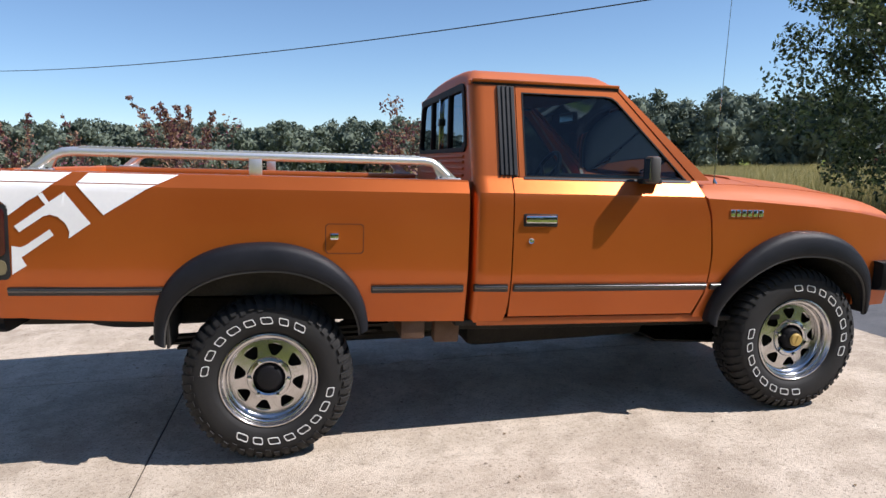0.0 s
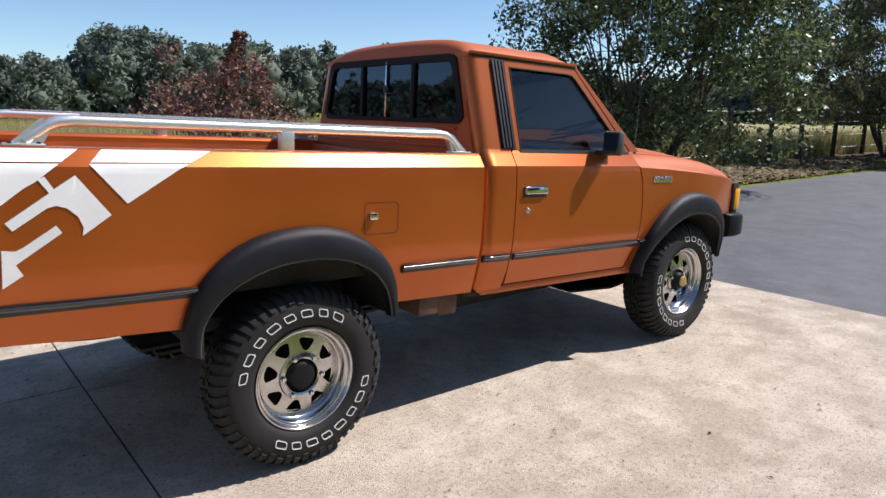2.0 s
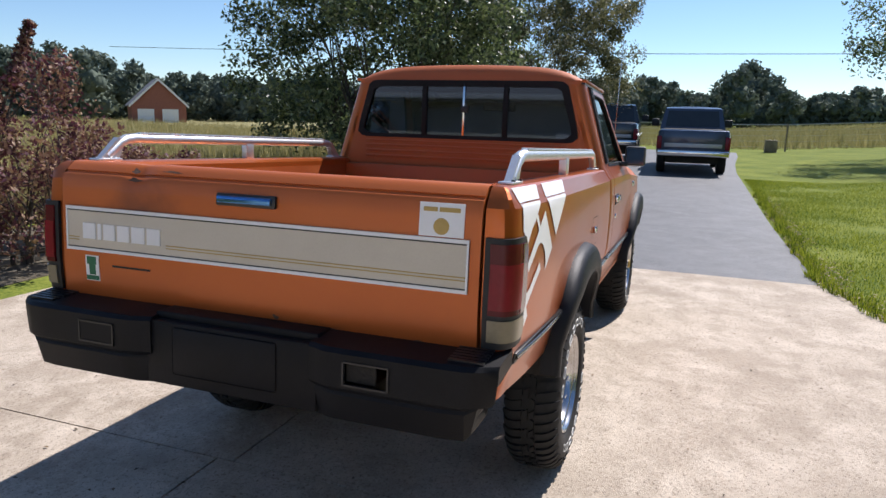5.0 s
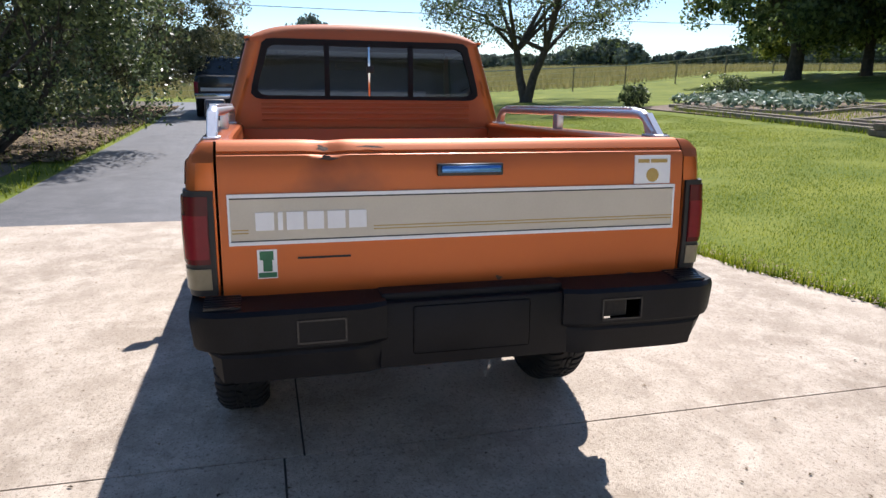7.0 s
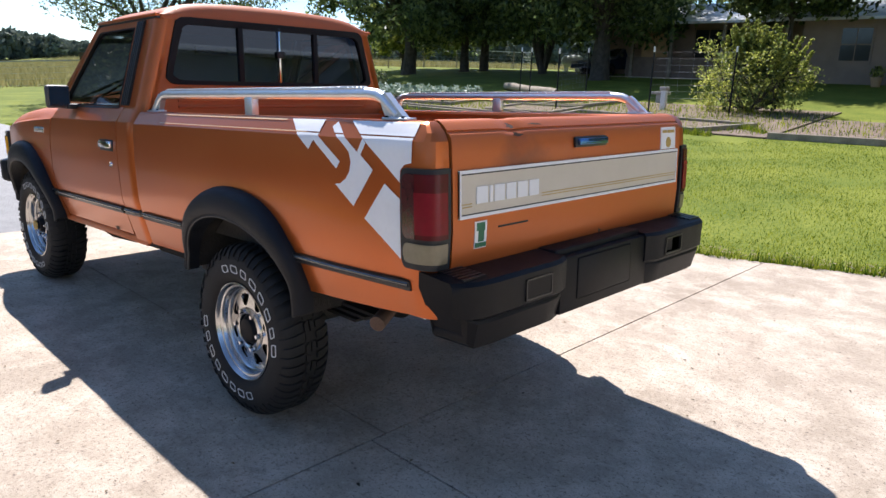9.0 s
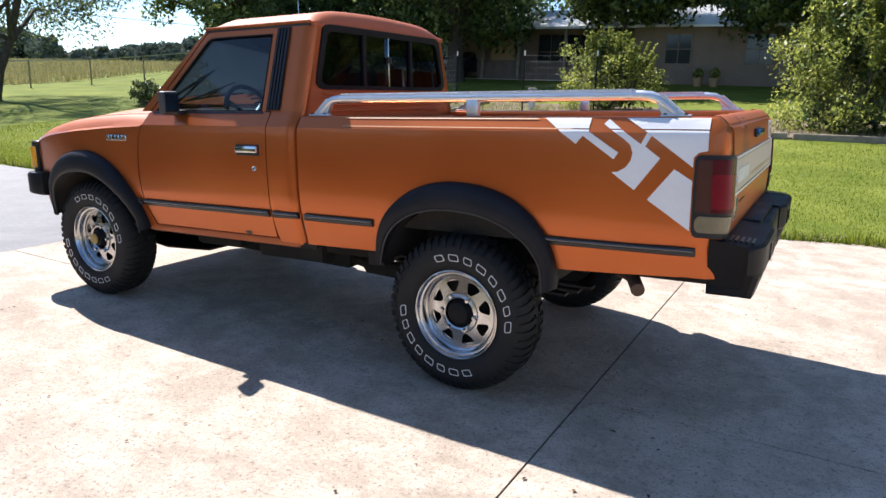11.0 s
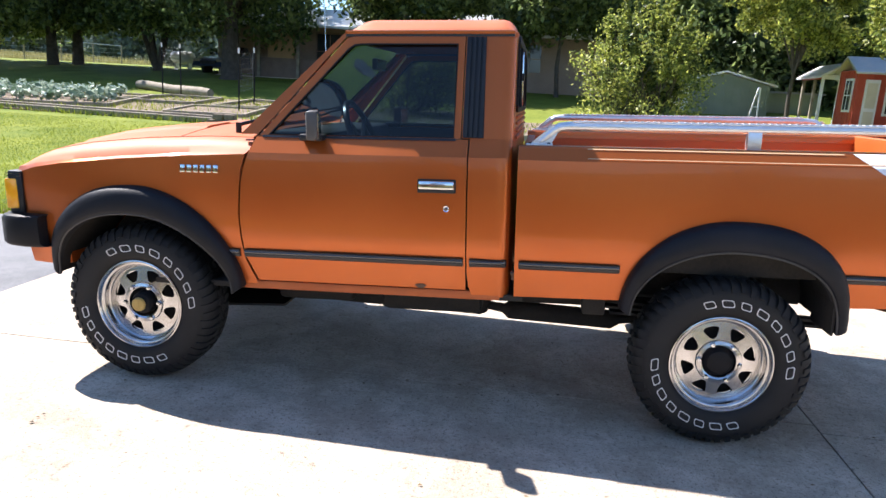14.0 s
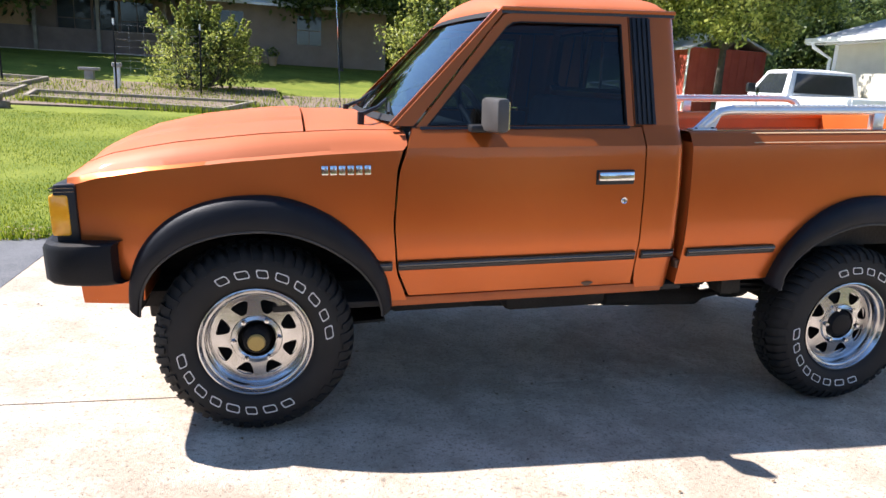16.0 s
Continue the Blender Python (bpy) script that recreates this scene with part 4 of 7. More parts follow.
for x in steps(2.0, 2.352, 8):
    S, C = lerp(x, S_LINE), lerp(x, C_LINE)
    Y = y_cab(x, S - 0.03) - 0.118
    rows.append([B(x, v * Y, S + 0.032 * (C - S) / 0.06 + (C - S) * 0.45 * (1 - abs(v) ** 2.4) - (0.003 if 2.06 < x < 2.33 and abs(v) < 0.9 else 0)) for v in steps(-1, 1, 24)])
sheet(bm, rows, (0, 0, -0.02))
part("cowl_panel", bm, HOOD_PAINT, truck, "orange cowl plate below the windscreen")

# aerial on the right wing
bm = bmesh.new()
a0 = B(2.13, -0.70, 1.215)
tube(bm, [a0, a0 + Vector((0, 0, 0.03)), a0 + Vector((-0.005, 0, 0.05))], [0.014, 0.011, 0.005], 8)
tube(bm, [a0 + Vector((-0.005, 0, 0.05)), a0 + Vector((0.02, -0.01, 0.5)), a0 + Vector((0.05, -0.02, 0.98))], [0.0028, 0.0024, 0.0018], 6)
part("aerial", bm, CHROME, truck, "thin whip aerial")

# cab inside
bm = bmesh.new()
box(bm, 0.90, 2.02, -0.74, 0.74, 0.60, 0.64, lambda x, y, z: B(x, y, z))
part("cab_floor", bm, DARK, truck)
bm = bmesh.new()
box(bm, 1.72, 2.02, -0.72, 0.72, 1.00, 1.262, lambda x, y, z: B(x - 0.12 * (1.262 - z), y, z), 0.03)
part("dashboard", bm, VINYL, truck)
bm = bmesh.new()
box(bm, 0.98, 1.46, -0.66, 0.66, 0.72, 0.92, lambda x, y, z: B(x, y, z), 0.05)
part("seat_cushion", bm, SEAT, truck)
bm = bmesh.new()
box(bm, 0.93, 1.06, -0.66, 0.66, 0.90, 1.335, lambda x, y, z: B(x - 0.10 * (z - 0.9), y, z), 0.05)
part("seat_back", bm, SEAT, truck, "grey cloth bench seat back")
bm = bmesh.new()
ring = []
for k in range(33):
    a = k * math.tau / 32
    ring.append(B(1.60 + 0.19 * math.cos(a) * 0.42, 0.36 + 0.19 * math.sin(a), 1.215 + 0.19 * math.cos(a) * 0.9))
tube(bm, ring, 0.015, 8, False)
for a in (0.6, math.pi - 0.6, math.pi * 1.5):
    tube(bm, [B(1.61, 0.36, 1.205), B(1.60 + 0.18 * math.sin(a) * 0.42, 0.36 + 0.18 * math.cos(a), 1.215 + 0.18 * math.sin(a) * 0.9)], 0.012, 6)
tube(bm, [B(1.61, 0.36, 1.205), B(1.78, 0.36, 1.10)], 0.03, 8)
part("steering_wheel", bm, TRIM, truck, "black steering wheel")
bm = bmesh.new()
box(bm, 1.60, 1.625, -0.11, 0.11, 1.545, 1.60, lambda x, y, z: B(x, y, z), 0.008)
inside_mirror = part("inside_mirror", bm, TRIM, truck)
bm = bmesh.new()
box(bm, 1.597, 1.601, -0.10, 0.10, 1.55, 1.595, lambda x, y, z: B(x, y, z))
part("mirror_glass", bm, CHROME, inside_mirror)
for s in (1, -1):
    bm = bmesh.new()
    box(bm, 1.0, 1.98, 0.745, 0.78, 0.65, 1.235, lambda x, y, z: B(x, s * y, z), 0.01)
    part("door_lining", bm, VINYL, truck)

# underbody
bm = bmesh.new()
for s in (1, -1):
    box(bm, -1.15, 0.5, 0.36, 0.44, 0.52, 0.64, lambda x, y, z: B(x, s * y, z), 0.01)
    box(bm, 0.5, 3.0, 0.36, 0.46, 0.46, 0.64, lambda x, y, z: B(x, s * y, z), 0.01)
box(bm, 0.9, 3.0, -0.62, 0.62, 0.56, 0.62, lambda x, y, z: B(x, y, z))
box(bm, 1.1, 1.7, -0.2, 0.2, 0.40, 0.56, lambda x, y, z: B(x, y, z), 0.03)
box(bm, 1.05, 1.15, -0.42, 0.42, 0.47, 0.55, lambda x, y, z: B(x, y, z), 0.01)
bm2 = bmesh.new()
box(bm2, 1.0, 2.05, -0.28, 0.28, 0.29, 0.52, None, 0.05)
part("gearbox", bm2, DARK, truck, "grimy gearbox under the cab")
# two unseen blocks, added to hide the sunlit ground beyond the left sill
for nm, x0, x1, z0, lab in (("rear_sight_block", 1.0, 1.49, 0.398, "added grimy block that hides the sunlit ground behind"), ("front_sight_block", 1.63, 2.02, 0.425, "added grimy block farther forward, hiding sunlit ground")):
    bm2 = bmesh.new()
    box(bm2, x0, x1, 0.36, 0.50, z0, 0.56, lambda x, y, z: B(x, y, z), 0.03)
    part(nm, bm2, DARK, truck, lab)
# two dark tubes, unseen and added to cover sunlit ground below the bed
bm2 = bmesh.new()
tube(bm2, [(1.02, 0.22, 0.345), (0.93, 0.22, 0.335), (0.90, 0.22, 0.33), (0.38, 0.22, 0.33), (0.34, 0.22, 0.335), (0.20, 0.22, 0.36)], [0.022, 0.025, 0.048, 0.048, 0.025, 0.022], 14)
part("lit_ground_cover", bm2, DARK, truck, "added dark tube standing in for shaded ground")
bm2 = bmesh.new()
tube(bm2, [(1.02, -0.05, 0.34), (0.10, -0.05, 0.355)], 0.035, 10)
part("drive_shaft", bm2, DARK, truck, "grimy drive shaft, added unseen to cover lit ground")
# unseen sloping plate, added to shade and hide lit ground under the nose
bm2 = bmesh.new()
sheet(bm2, [[(2.98, y, 0.50), (2.90, y, 0.40), (2.70, y, 0.275), (2.45, y, 0.25), (2.05, y, 0.285)] for y in steps(-0.40, 0.40, 6)], (0, 0, 0.012))
part("front_shade_plate", bm2, DARK, truck, "added plate under the front axle that shades the ground")
frame_ = part("chassis", bm, DARK, truck, "grimy ladder chassis")
for xw, r in ((-0.012, 0.045), (2.595, 0.04)):
    bm = bmesh.new()
    tube(bm, [(xw, -0.7, 0.365), (xw, 0.7, 0.365)], r, 12)
    spin(bm, [(0.0, -0.13), (0.10, -0.10), (0.135, 0.0), (0.10, 0.10), (0.0, 0.13)], 20, "y", lambda x, y, z: (x + xw, y - 0.05, z + 0.36))
    part("axle", bm, DARK, truck)
for s in (1, -1):
    bm = bmesh.new()
    for k in range(3):
        box(bm, -0.55 + 0.06 * k, 0.55 - 0.06 * k, 0.50, 0.56, 0.452 - 0.014 * k, 0.464 - 0.014 * k, lambda x, y, z: (x, s * y, z + 0.06 * (x / 0.55) ** 2))
    part("leaf_spring", bm, DARK, truck)
bm = bmesh.new()
tube(bm, [B(0.6, 0.28, 0.50), B(-0.4, 0.30, 0.54), B(-0.62, 0.44, 0.57), B(-0.78, 0.66, 0.575), B(-0.83, 0.77, 0.55)], [0.025, 0.025, 0.027, 0.028, 0.028], 12)
part("exhaust_pipe", bm, RUST, truck, "rusty tail pipe")
bm = bmesh.new()
spin(bm, [(0.16, -0.08), (0.30, -0.085), (0.34, -0.05), (0.345, 0.05), (0.30, 0.085), (0.16, 0.08)], 40, "z", lambda x, y, z: B(x - 0.66, y - 0.10, z + 0.575))
part("spare_tyre", bm, TYRE, truck, "spare tyre slung under the bed")
for s in (1, -1):
    bm = bmesh.new()
    box(bm, -0.445, -0.435, 0.62, 0.84, 0.50, 0.64, lambda x, y, z: B(x, s * y, z))
    part("mud_flap", bm, DARK, truck)
bm = bmesh.new()
box(bm, 0.44, 0.54, 0.60, 0.70, 0.49, 0.60, lambda x, y, z: B(x, y, z), 0.01)
part("cab_mount", bm, DARK, truck)
for s in (1, -1):
    bm = bmesh.new()
    box(bm, 0.80, 2.50, 0.45, 0.785, 0.56, 0.585, lambda x, y, z: B(x, s * y, z), 0.003)
    part("floor_edge", bm, DARK, truck)
bm = bmesh.new()
box(bm, 0.72, 0.84, -0.70, -0.62, 0.46, 0.58, lambda x, y, z: B(x, y, z), 0.01)
part("cab_mount", bm, RUST, truck)
bm = bmesh.new()
box(bm, 0.55, 0.66, -0.78, -0.5, 0.50, 0.60, lambda x, y, z: B(x, y, z), 0.01)
part("cab_mount", bm, RUST, truck)

# ---- wheels ----
R_TYRE = 0.367


def make_wheel():
    """One wheel, its outer face towards +y, hub at the origin."""
    w = new("wheel")
    w.parent = truck
    bm = bmesh.new()
    prof = [(0.200, -0.012), (0.214, 0.006), (0.225, 0.016), (0.232, 0.019), (0.236, 0.0215), (0.270, 0.0245), (0.300, 0.022), (0.318, 0.017), (0.338, 0.006), (0.352, -0.012), (0.3565, -0.035)]
    prof = prof + [(r, -0.173 - y) for r, y in prof[::-1]]
    spin(bm, prof, 96)
    part("tyre", bm, TYRE, w, "chunky all-terrain tyre", angle=50)
    # tread: stepped shoulder lugs that run down the sidewall, and two rows of centre blocks
    bm = bmesh.new()
    n = 54

    def lug(a, half, low, high, slant=0.0):
        rings = []
        for e in (-half, half):
            ring = [(r, y) for r, y in low] + [(r, y) for r, y in high[::-1]]
            rings.append([bm.verts.new((r * math.cos(a + e + slant * y), y, r * math.sin(a + e + slant * y))) for r, y in ring])
        m = len(rings[0])
        for i in range(m):
            j = (i + 1) % m
            bm.faces.new((rings[0][i], rings[0][j], rings[1][j], rings[1][i]))
        k2 = len(low)
        for q in rings:
            for i in range(k2 - 1):
                bm.faces.new((q[i], q[i + 1], q[m - 2 - i], q[m - 1 - i]))
    for k in range(n):
        a = k * math.tau / n
        r0 = 0.310 if k % 2 else 0.322
        low = [(r0, 0.0175), (0.338, 0.004), (0.352, -0.014), (0.3555, -0.036), (0.3555, -0.058)]
        high = [(r0 + 0.002, 0.0245), (0.3415, 0.0125), (0.3585, -0.006), (R_TYRE, -0.030), (R_TYRE, -0.058)]
        lug(a, 0.034, low, high, 0.6)
        lug(a + math.pi / n, 0.034, [(r, -0.173 - y) for r, y in low], [(r, -0.173 - y) for r, y in high], 0.6)
        for y0, y1, d in ((-0.064, -0.083, 0.3), (-0.090, -0.109, 0.8)):
            lug(a + d * math.tau / n, 0.040, [(0.354, y0), (0.354, y1)], [(R_TYRE - 0.001, y0), (R_TYRE - 0.001, y1)], 2.2 if k % 2 else -1.2)
    tagged(part("tread", bm, TYRE, w, "deep tread lugs"), kind="stuff")
    # plain outlined blocks where the sidewall carries raised letters
    for mid, count, gap in ((math.radians(122), 8, 0.268), (math.radians(300), 8, 0.255)):
        for k in range(count):
            a = mid + (count / 2 - 0.5 - k) * gap
            bm = bmesh.new()
            wd = (0.0255, 0.021, 0.0245, 0.022)[k % 4]
            out = [(-wd * 0.78, -0.0155), (wd * 0.78, -0.0155), (wd, -0.0105), (wd, 0.0105), (wd * 0.78, 0.0155), (-wd * 0.78, 0.0155), (-wd, 0.0105), (-wd, -0.0105)]
            inn = [(math.copysign(max(abs(x) - 0.0032, 0), x), math.copysign(abs(y) - 0.0032, y)) for x, y in out]
            fill(bm, [out, inn], lambda u, v: Vector(((0.270 + v) * math.cos(a) + (u + 0.25 * v) * math.sin(a), 0.0262, (0.270 + v) * math.sin(a) - (u + 0.25 * v) * math.cos(a))), (0, -0.004, 0))
            part("sidewall_block", bm, LETTER, w)
    # rim
    bm = bmesh.new()
    spin(bm, [(0.206, -0.012), (0.2125, 0.003), (0.2105, 0.011), (0.2050, 0.0125), (0.2010, 0.008), (0.1985, -0.001), (0.1955, -0.005), (0.1890, -0.006), (0.1850, -0.010), (0.1825, -0.026), (0.1800, -0.034), (0.1745, -0.037), (0.1715, -0.042), (0.1700, -0.052), (0.150, -0.056)], 72)
    outer = [(0.172 * math.cos(a), 0.172 * math.sin(a)) for a in steps(0, math.tau, 64)[:-1]]
    hole = [(0.070 * math.cos(a), 0.070 * math.sin(a)) for a in steps(0, math.tau, 40)[:-1]]
    loops = [outer, hole]
    for k in range(8):
        a = k * math.tau / 8 + math.tau / 16
        h = []
        for r, d in ((0.106, -0.11), (0.102, 0), (0.106, 0.11), (0.128, 0.20), (0.146, 0.23), (0.153, 0.16), (0.156, 0), (0.153, -0.16), (0.146, -0.23), (0.128, -0.20)):
            h.append((r * math.cos(a + d), r * math.sin(a + d)))
        loops.append(h)
    fill(bm, loops, lambda u, v: Vector((u, -0.047 + 0.016 * max(0, (0.172 - math.hypot(u, v)) / 0.1), v)), (0, -0.012, 0))
    spin(bm, [(0.096, -0.034), (0.092, -0.026), (0.078, -0.022), (0.070, -0.026), (0.066, -0.040)], 48)
    rim = part("rim", bm, RIM, w, "chrome eight-spoke steel rim", angle=40)
    for k in range(6):
        bm = bmesh.new()
        a = k * math.tau / 6
        spin(bm, [(0.0, -0.006), (0.009, -0.008), (0.011, -0.014), (0.011, -0.032)], 6, "y", lambda x, y, z: (x + 0.084 * math.cos(a), y, z + 0.084 * math.sin(a)))
        part("wheel_nut", bm, CHROME, rim)
    bm = bmesh.new()
    spin(bm, [(0.0, -0.11), (0.19, -0.11), (0.19, -0.2), (0.0, -0.2)], 40)
    part("brake_drum", bm, DARK, w)
    return w


wheel = make_wheel()
TRACK = 0.822
wheel.matrix_basis = Matrix.Translation((-0.012, TRACK, 0.367)) @ pose(0, 0, 0, 0, -4, 0)
wheels = [wheel]
for x, s, turn in ((2.595, 1, 4), (-0.012, -1, 54), (2.595, -1, -20)):
    wheels.append(copy_thing(wheel, Matrix.Translation((x, s * TRACK, 0.367)) @ pose(0, 0, 0, 0, 0, 0 if s > 0 else 180) @ pose(0, 0, 0, 0, turn, 0)))
for w in wheels:
    front = w.matrix_basis.translation.x > 1
    bm = bmesh.new()
    if front:
        spin(bm, [(0.0, 0.018), (0.024, 0.018), (0.028, 0.012), (0.030, 0.0), (0.044, -0.004), (0.050, -0.012), (0.056, -0.06)], 32)
    else:
        spin(bm, [(0.0, -0.012), (0.040, -0.012), (0.050, -0.016), (0.056, -0.03), (0.066, -0.04), (0.066, -0.06)], 32)
    part("hub", bm, SATIN, w, "dark hub")
    if front:
        bm = bmesh.new()
        spin(bm, [(0.0, 0.0215), (0.026, 0.0215), (0.031, 0.018), (0.033, 0.010)], 28)
        box(bm, -0.004, 0.004, 0.0205, 0.0245, -0.024, 0.024)
        part("hub_cap", bm, GOLD, w, "brass-coloured locking hub dial")

# ---- ground, paving ----
GRASS = mat("lawn", (0.058, 0.100, 0.014), (0.24, 0.260, 0.048), 0.9, 0.9, 0, 0.7, 34, fine=0.55, spec=0.1)


def paving(name, base, dark, light, speck, rough, stain=0.5):
    """Aggregate paving: broad stains, blotches, fine speckle and pits."""
    m = bpy.data.materials.new(name)
    m.use_nodes = True
    n, l = m.node_tree.nodes, m.node_tree.links
    b = n["Principled BSDF"]
    tc = n.new("ShaderNodeTexCoord")
    obj = tc.outputs["Object"]

    def noise_(scale, detail=5.0, rough_=0.6):
        t = n.new("ShaderNodeTexNoise")
        t.inputs["Scale"].default_value, t.inputs["Detail"].default_value, t.inputs["Roughness"].default_value = scale, detail, rough_
        l.new(obj, t.inputs["Vector"])
        return t.outputs["Fac"]

    def ramp(src, p0, p1, c0=(0, 0, 0), c1=(1, 1, 1)):
        r = n.new("ShaderNodeValToRGB")
        e = r.color_ramp.elements
        e[0].position, e[1].position, e[0].color, e[1].color = p0, p1, (*c0, 1), (*c1, 1)
        l.new(src, r.inputs["Fac"])
        return r.outputs["Color"]

    def mix(f, a, c):
        x = n.new("ShaderNodeMix")
        x.data_type = "RGBA"
        for s_, src in ((0, f), (6, a), (7, c)):
            if isinstance(src, tuple):
                x.inputs[s_].default_value = (*src, 1)
            elif isinstance(src, float):
                x.inputs[s_].default_value = src
            else:
                l.new(src, x.inputs[s_])
        return x.outputs[2]
    col = mix(ramp(noise_(0.55, 6.0), 0.35, 0.68), dark, base)
    col = mix(ramp(noise_(2.6, 6.0, 0.7), 0.42, 0.66), col, light)
    col = mix(ramp(noise_(5.5, 5.0, 0.7), 0.52, 0.64, (0, 0, 0), (0.7 * stain, 0.7 * stain, 0.7 * stain)), col, dark)
    col = mix(ramp(noise_(14.0, 6.0, 0.75), 0.54, 0.70, (0, 0, 0), (stain, stain, stain)), col, dark)
    col = mix(ramp(noise_(34.0, 5.0, 0.8), 0.55, 0.66, (0, 0, 0), (0.55, 0.55, 0.55)), col, light)
    v = n.new("ShaderNodeTexVoronoi")
    v.inputs["Scale"].default_value = 130.0
    l.new(obj, v.inputs["Vector"])
    col = mix(ramp(v.outputs["Distance"], 0.10, 0.32, (0.55, 0.55, 0.55), (0, 0, 0)), col, speck)
    col = mix(ramp(noise_(60.0, 4.0, 0.8), 0.55, 0.63, (0, 0, 0), (0.8, 0.8, 0.8)), col, speck)
    col = mix(ramp(noise_(22.0, 3.0, 0.6), 0.66, 0.72, (0, 0, 0), (0.55, 0.55, 0.55)), col, speck)
    l.new(col, b.inputs["Base Color"])
    b.inputs["Roughness"].default_value = rough
    bp = n.new("ShaderNodeBump")
    bp.inputs["Strength"].default_value, bp.inputs["Distance"].default_value = 0.85, 0.006
    l.new(noise_(90.0, 5.0, 0.75), bp.inputs["Height"])
    l.new(bp.outputs["Normal"], b.inputs["Normal"])
    return m


CONC = paving("weathered concrete", (0.49, 0.410, 0.322), (0.335, 0.272, 0.205), (0.615, 0.528, 0.428), (0.13, 0.100, 0.075), 0.85, 0.75)
ASPH = paving("worn asphalt", (0.093, 0.096, 0.103), (0.062, 0.064, 0.070), (0.125, 0.126, 0.132), (0.18, 0.18, 0.18), 0.62, 0.7)
SOIL = mat("mulch soil", (0.075, 0.054, 0.038), (0.27, 0.20, 0.145), 4, 0.95, 0, 0.6, 60, fine=0.6)
TIMBER = mat("weathered timber", (0.17, 0.14, 0.105), (0.36, 0.31, 0.24), 5, 0.9, 0, 0.4, 60)
BARK = mat("bark", (0.045, 0.036, 0.028), (0.11, 0.09, 0.07), 7, 0.95, 0, 0.6, 40)
LEAF = mat("green leaves", (0.032, 0.052, 0.020), (0.19, 0.235, 0.09), 0.7, 0.42, island=0.7, leaf=0.35, spec=0.55)
LEAF_DARK = mat("dark oak and inner shrub leaves", (0.042, 0.072, 0.026), (0.22, 0.28, 0.09), 0.7, 0.4, island=0.6, leaf=0.6)
LEAF_LIGHT = mat("yellow-green leaves", (0.11, 0.15, 0.03), (0.48, 0.50, 0.11), 0.7, 0.45, island=0.6, leaf=0.55)
LEAF_RED = mat("autumn red leaves", (0.105, 0.030, 0.045), (0.29, 0.175, 0.10), 0.9, 0.6, island=0.8, leaf=0.3)
LEAF_DRY = mat("thinning brown-green leaves", (0.060, 0.072, 0.03), (0.22, 0.21, 0.095), 0.7, 0.5, island=0.6, leaf=0.4)
LITTER = mat("fallen leaves", (0.09, 0.06, 0.032), (0.24, 0.17, 0.09), 3, 0.9, island=0.6)
# pale and greyish: the haze of distance is put into this leaf colour
LEAF_HAZED = mat("far foliage paled by haze", (0.098, 0.125, 0.104), (0.165, 0.195, 0.140), 0.06, 0.8, island=0.3, leaf=0.15, spec=0.1)
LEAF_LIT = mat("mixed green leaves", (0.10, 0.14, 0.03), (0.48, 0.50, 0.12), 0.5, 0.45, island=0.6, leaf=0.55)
STRAW = mat("tall dry grass", (0.24, 0.22, 0.08), (0.44, 0.38, 0.18), 0.15, 0.9, island=0.6, leaf=0.3)
BLADE = mat("grass blades", (0.045, 0.092, 0.010), (0.31, 0.345, 0.034), 0.7, 0.8, spec=0.1, island=0.5, leaf=0.55)


def ground_z(x, y):
    """The lawn climbs towards -y and the field falls away towards +y."""
    up = lerp(-y, [(4.0, 0.0), (11.0, 0.42), (18.7, 0.88), (24.0, 1.5), (28.0, 1.9), (60.0, 2.6)])
    down = min(max((y - 5) * 0.01, 0), 1.0)
    return up - down - 0.012


def axis_steps(lo, hi):
    core = [lo] + [v for v in (-300, -200, -140, -100, -70, -50)] + list(np.arange(-40, 41, 1.0)) + [50, 60, 75, 100, 140, 200, 300] + [hi]
    return [float(v) for v in core if lo <= v <= hi]


gx, gy = axis_steps(-900, 1500), axis_steps(-900, 1200)
verts = [(x, y, ground_z(x, y)) for x in gx for y in gy]
ny = len(gy)
faces = [(i * ny + j, (i + 1) * ny + j, (i + 1) * ny + j + 1, i * ny + j + 1) for i in range(len(gx) - 1) for j in range(ny - 1)]
tagged(raw("ground", verts, faces, GRASS, smooth=True), "green lawn and fields round the drive", "ground", kind="structure")

# concrete pad in slabs, joints open
pad = empty("pavement", "pale stained concrete pad with saw-cut joints", "concrete pad", kind="structure")


def edge_y(x):
    """Lawn edge of the pad."""
    return lerp(x, [(-12, -6.2), (-2.3, -4.5), (-0.5, -3.75), (0.75, -3.4), (2.05, -3.03), (4.1, -2.45)])


def left_edge(x):
    return lerp(x, [(-12, 4.4), (2.0, 3.6), (4.0, 3.4)])


XJ = [-11.0, -7.6, -4.2, -0.56, 4.165]
for i in range(4):
    x0, x1 = XJ[i] + 0.0045, XJ[i + 1] - 0.0045
    split = [None, 0.50 if i == 3 else 0.58, None]
    for lo, hi in ((edge_y, lambda x: split[1] - 0.0045), (lambda x: split[1] + 0.0045, left_edge)):
        bm = bmesh.new()
        pts = [(x, lo(x)) for x in steps(x0, x1, 6)] + [(x, hi(x)) for x in steps(x1, x0, 6)]
        vs = [bm.verts.new((x, y, 0.0)) for x, y in pts]
        top = bm.faces.new(vs)
        low = [bm.verts.new((x, y, -0.09)) for x, y in pts]
        for k in range(len(vs)):
            q = (k + 1) % len(vs)
            bm.faces.new((vs[k], low[k], low[q], vs[q]))
        part("slab", bm, CONC, pad, smooth=False)

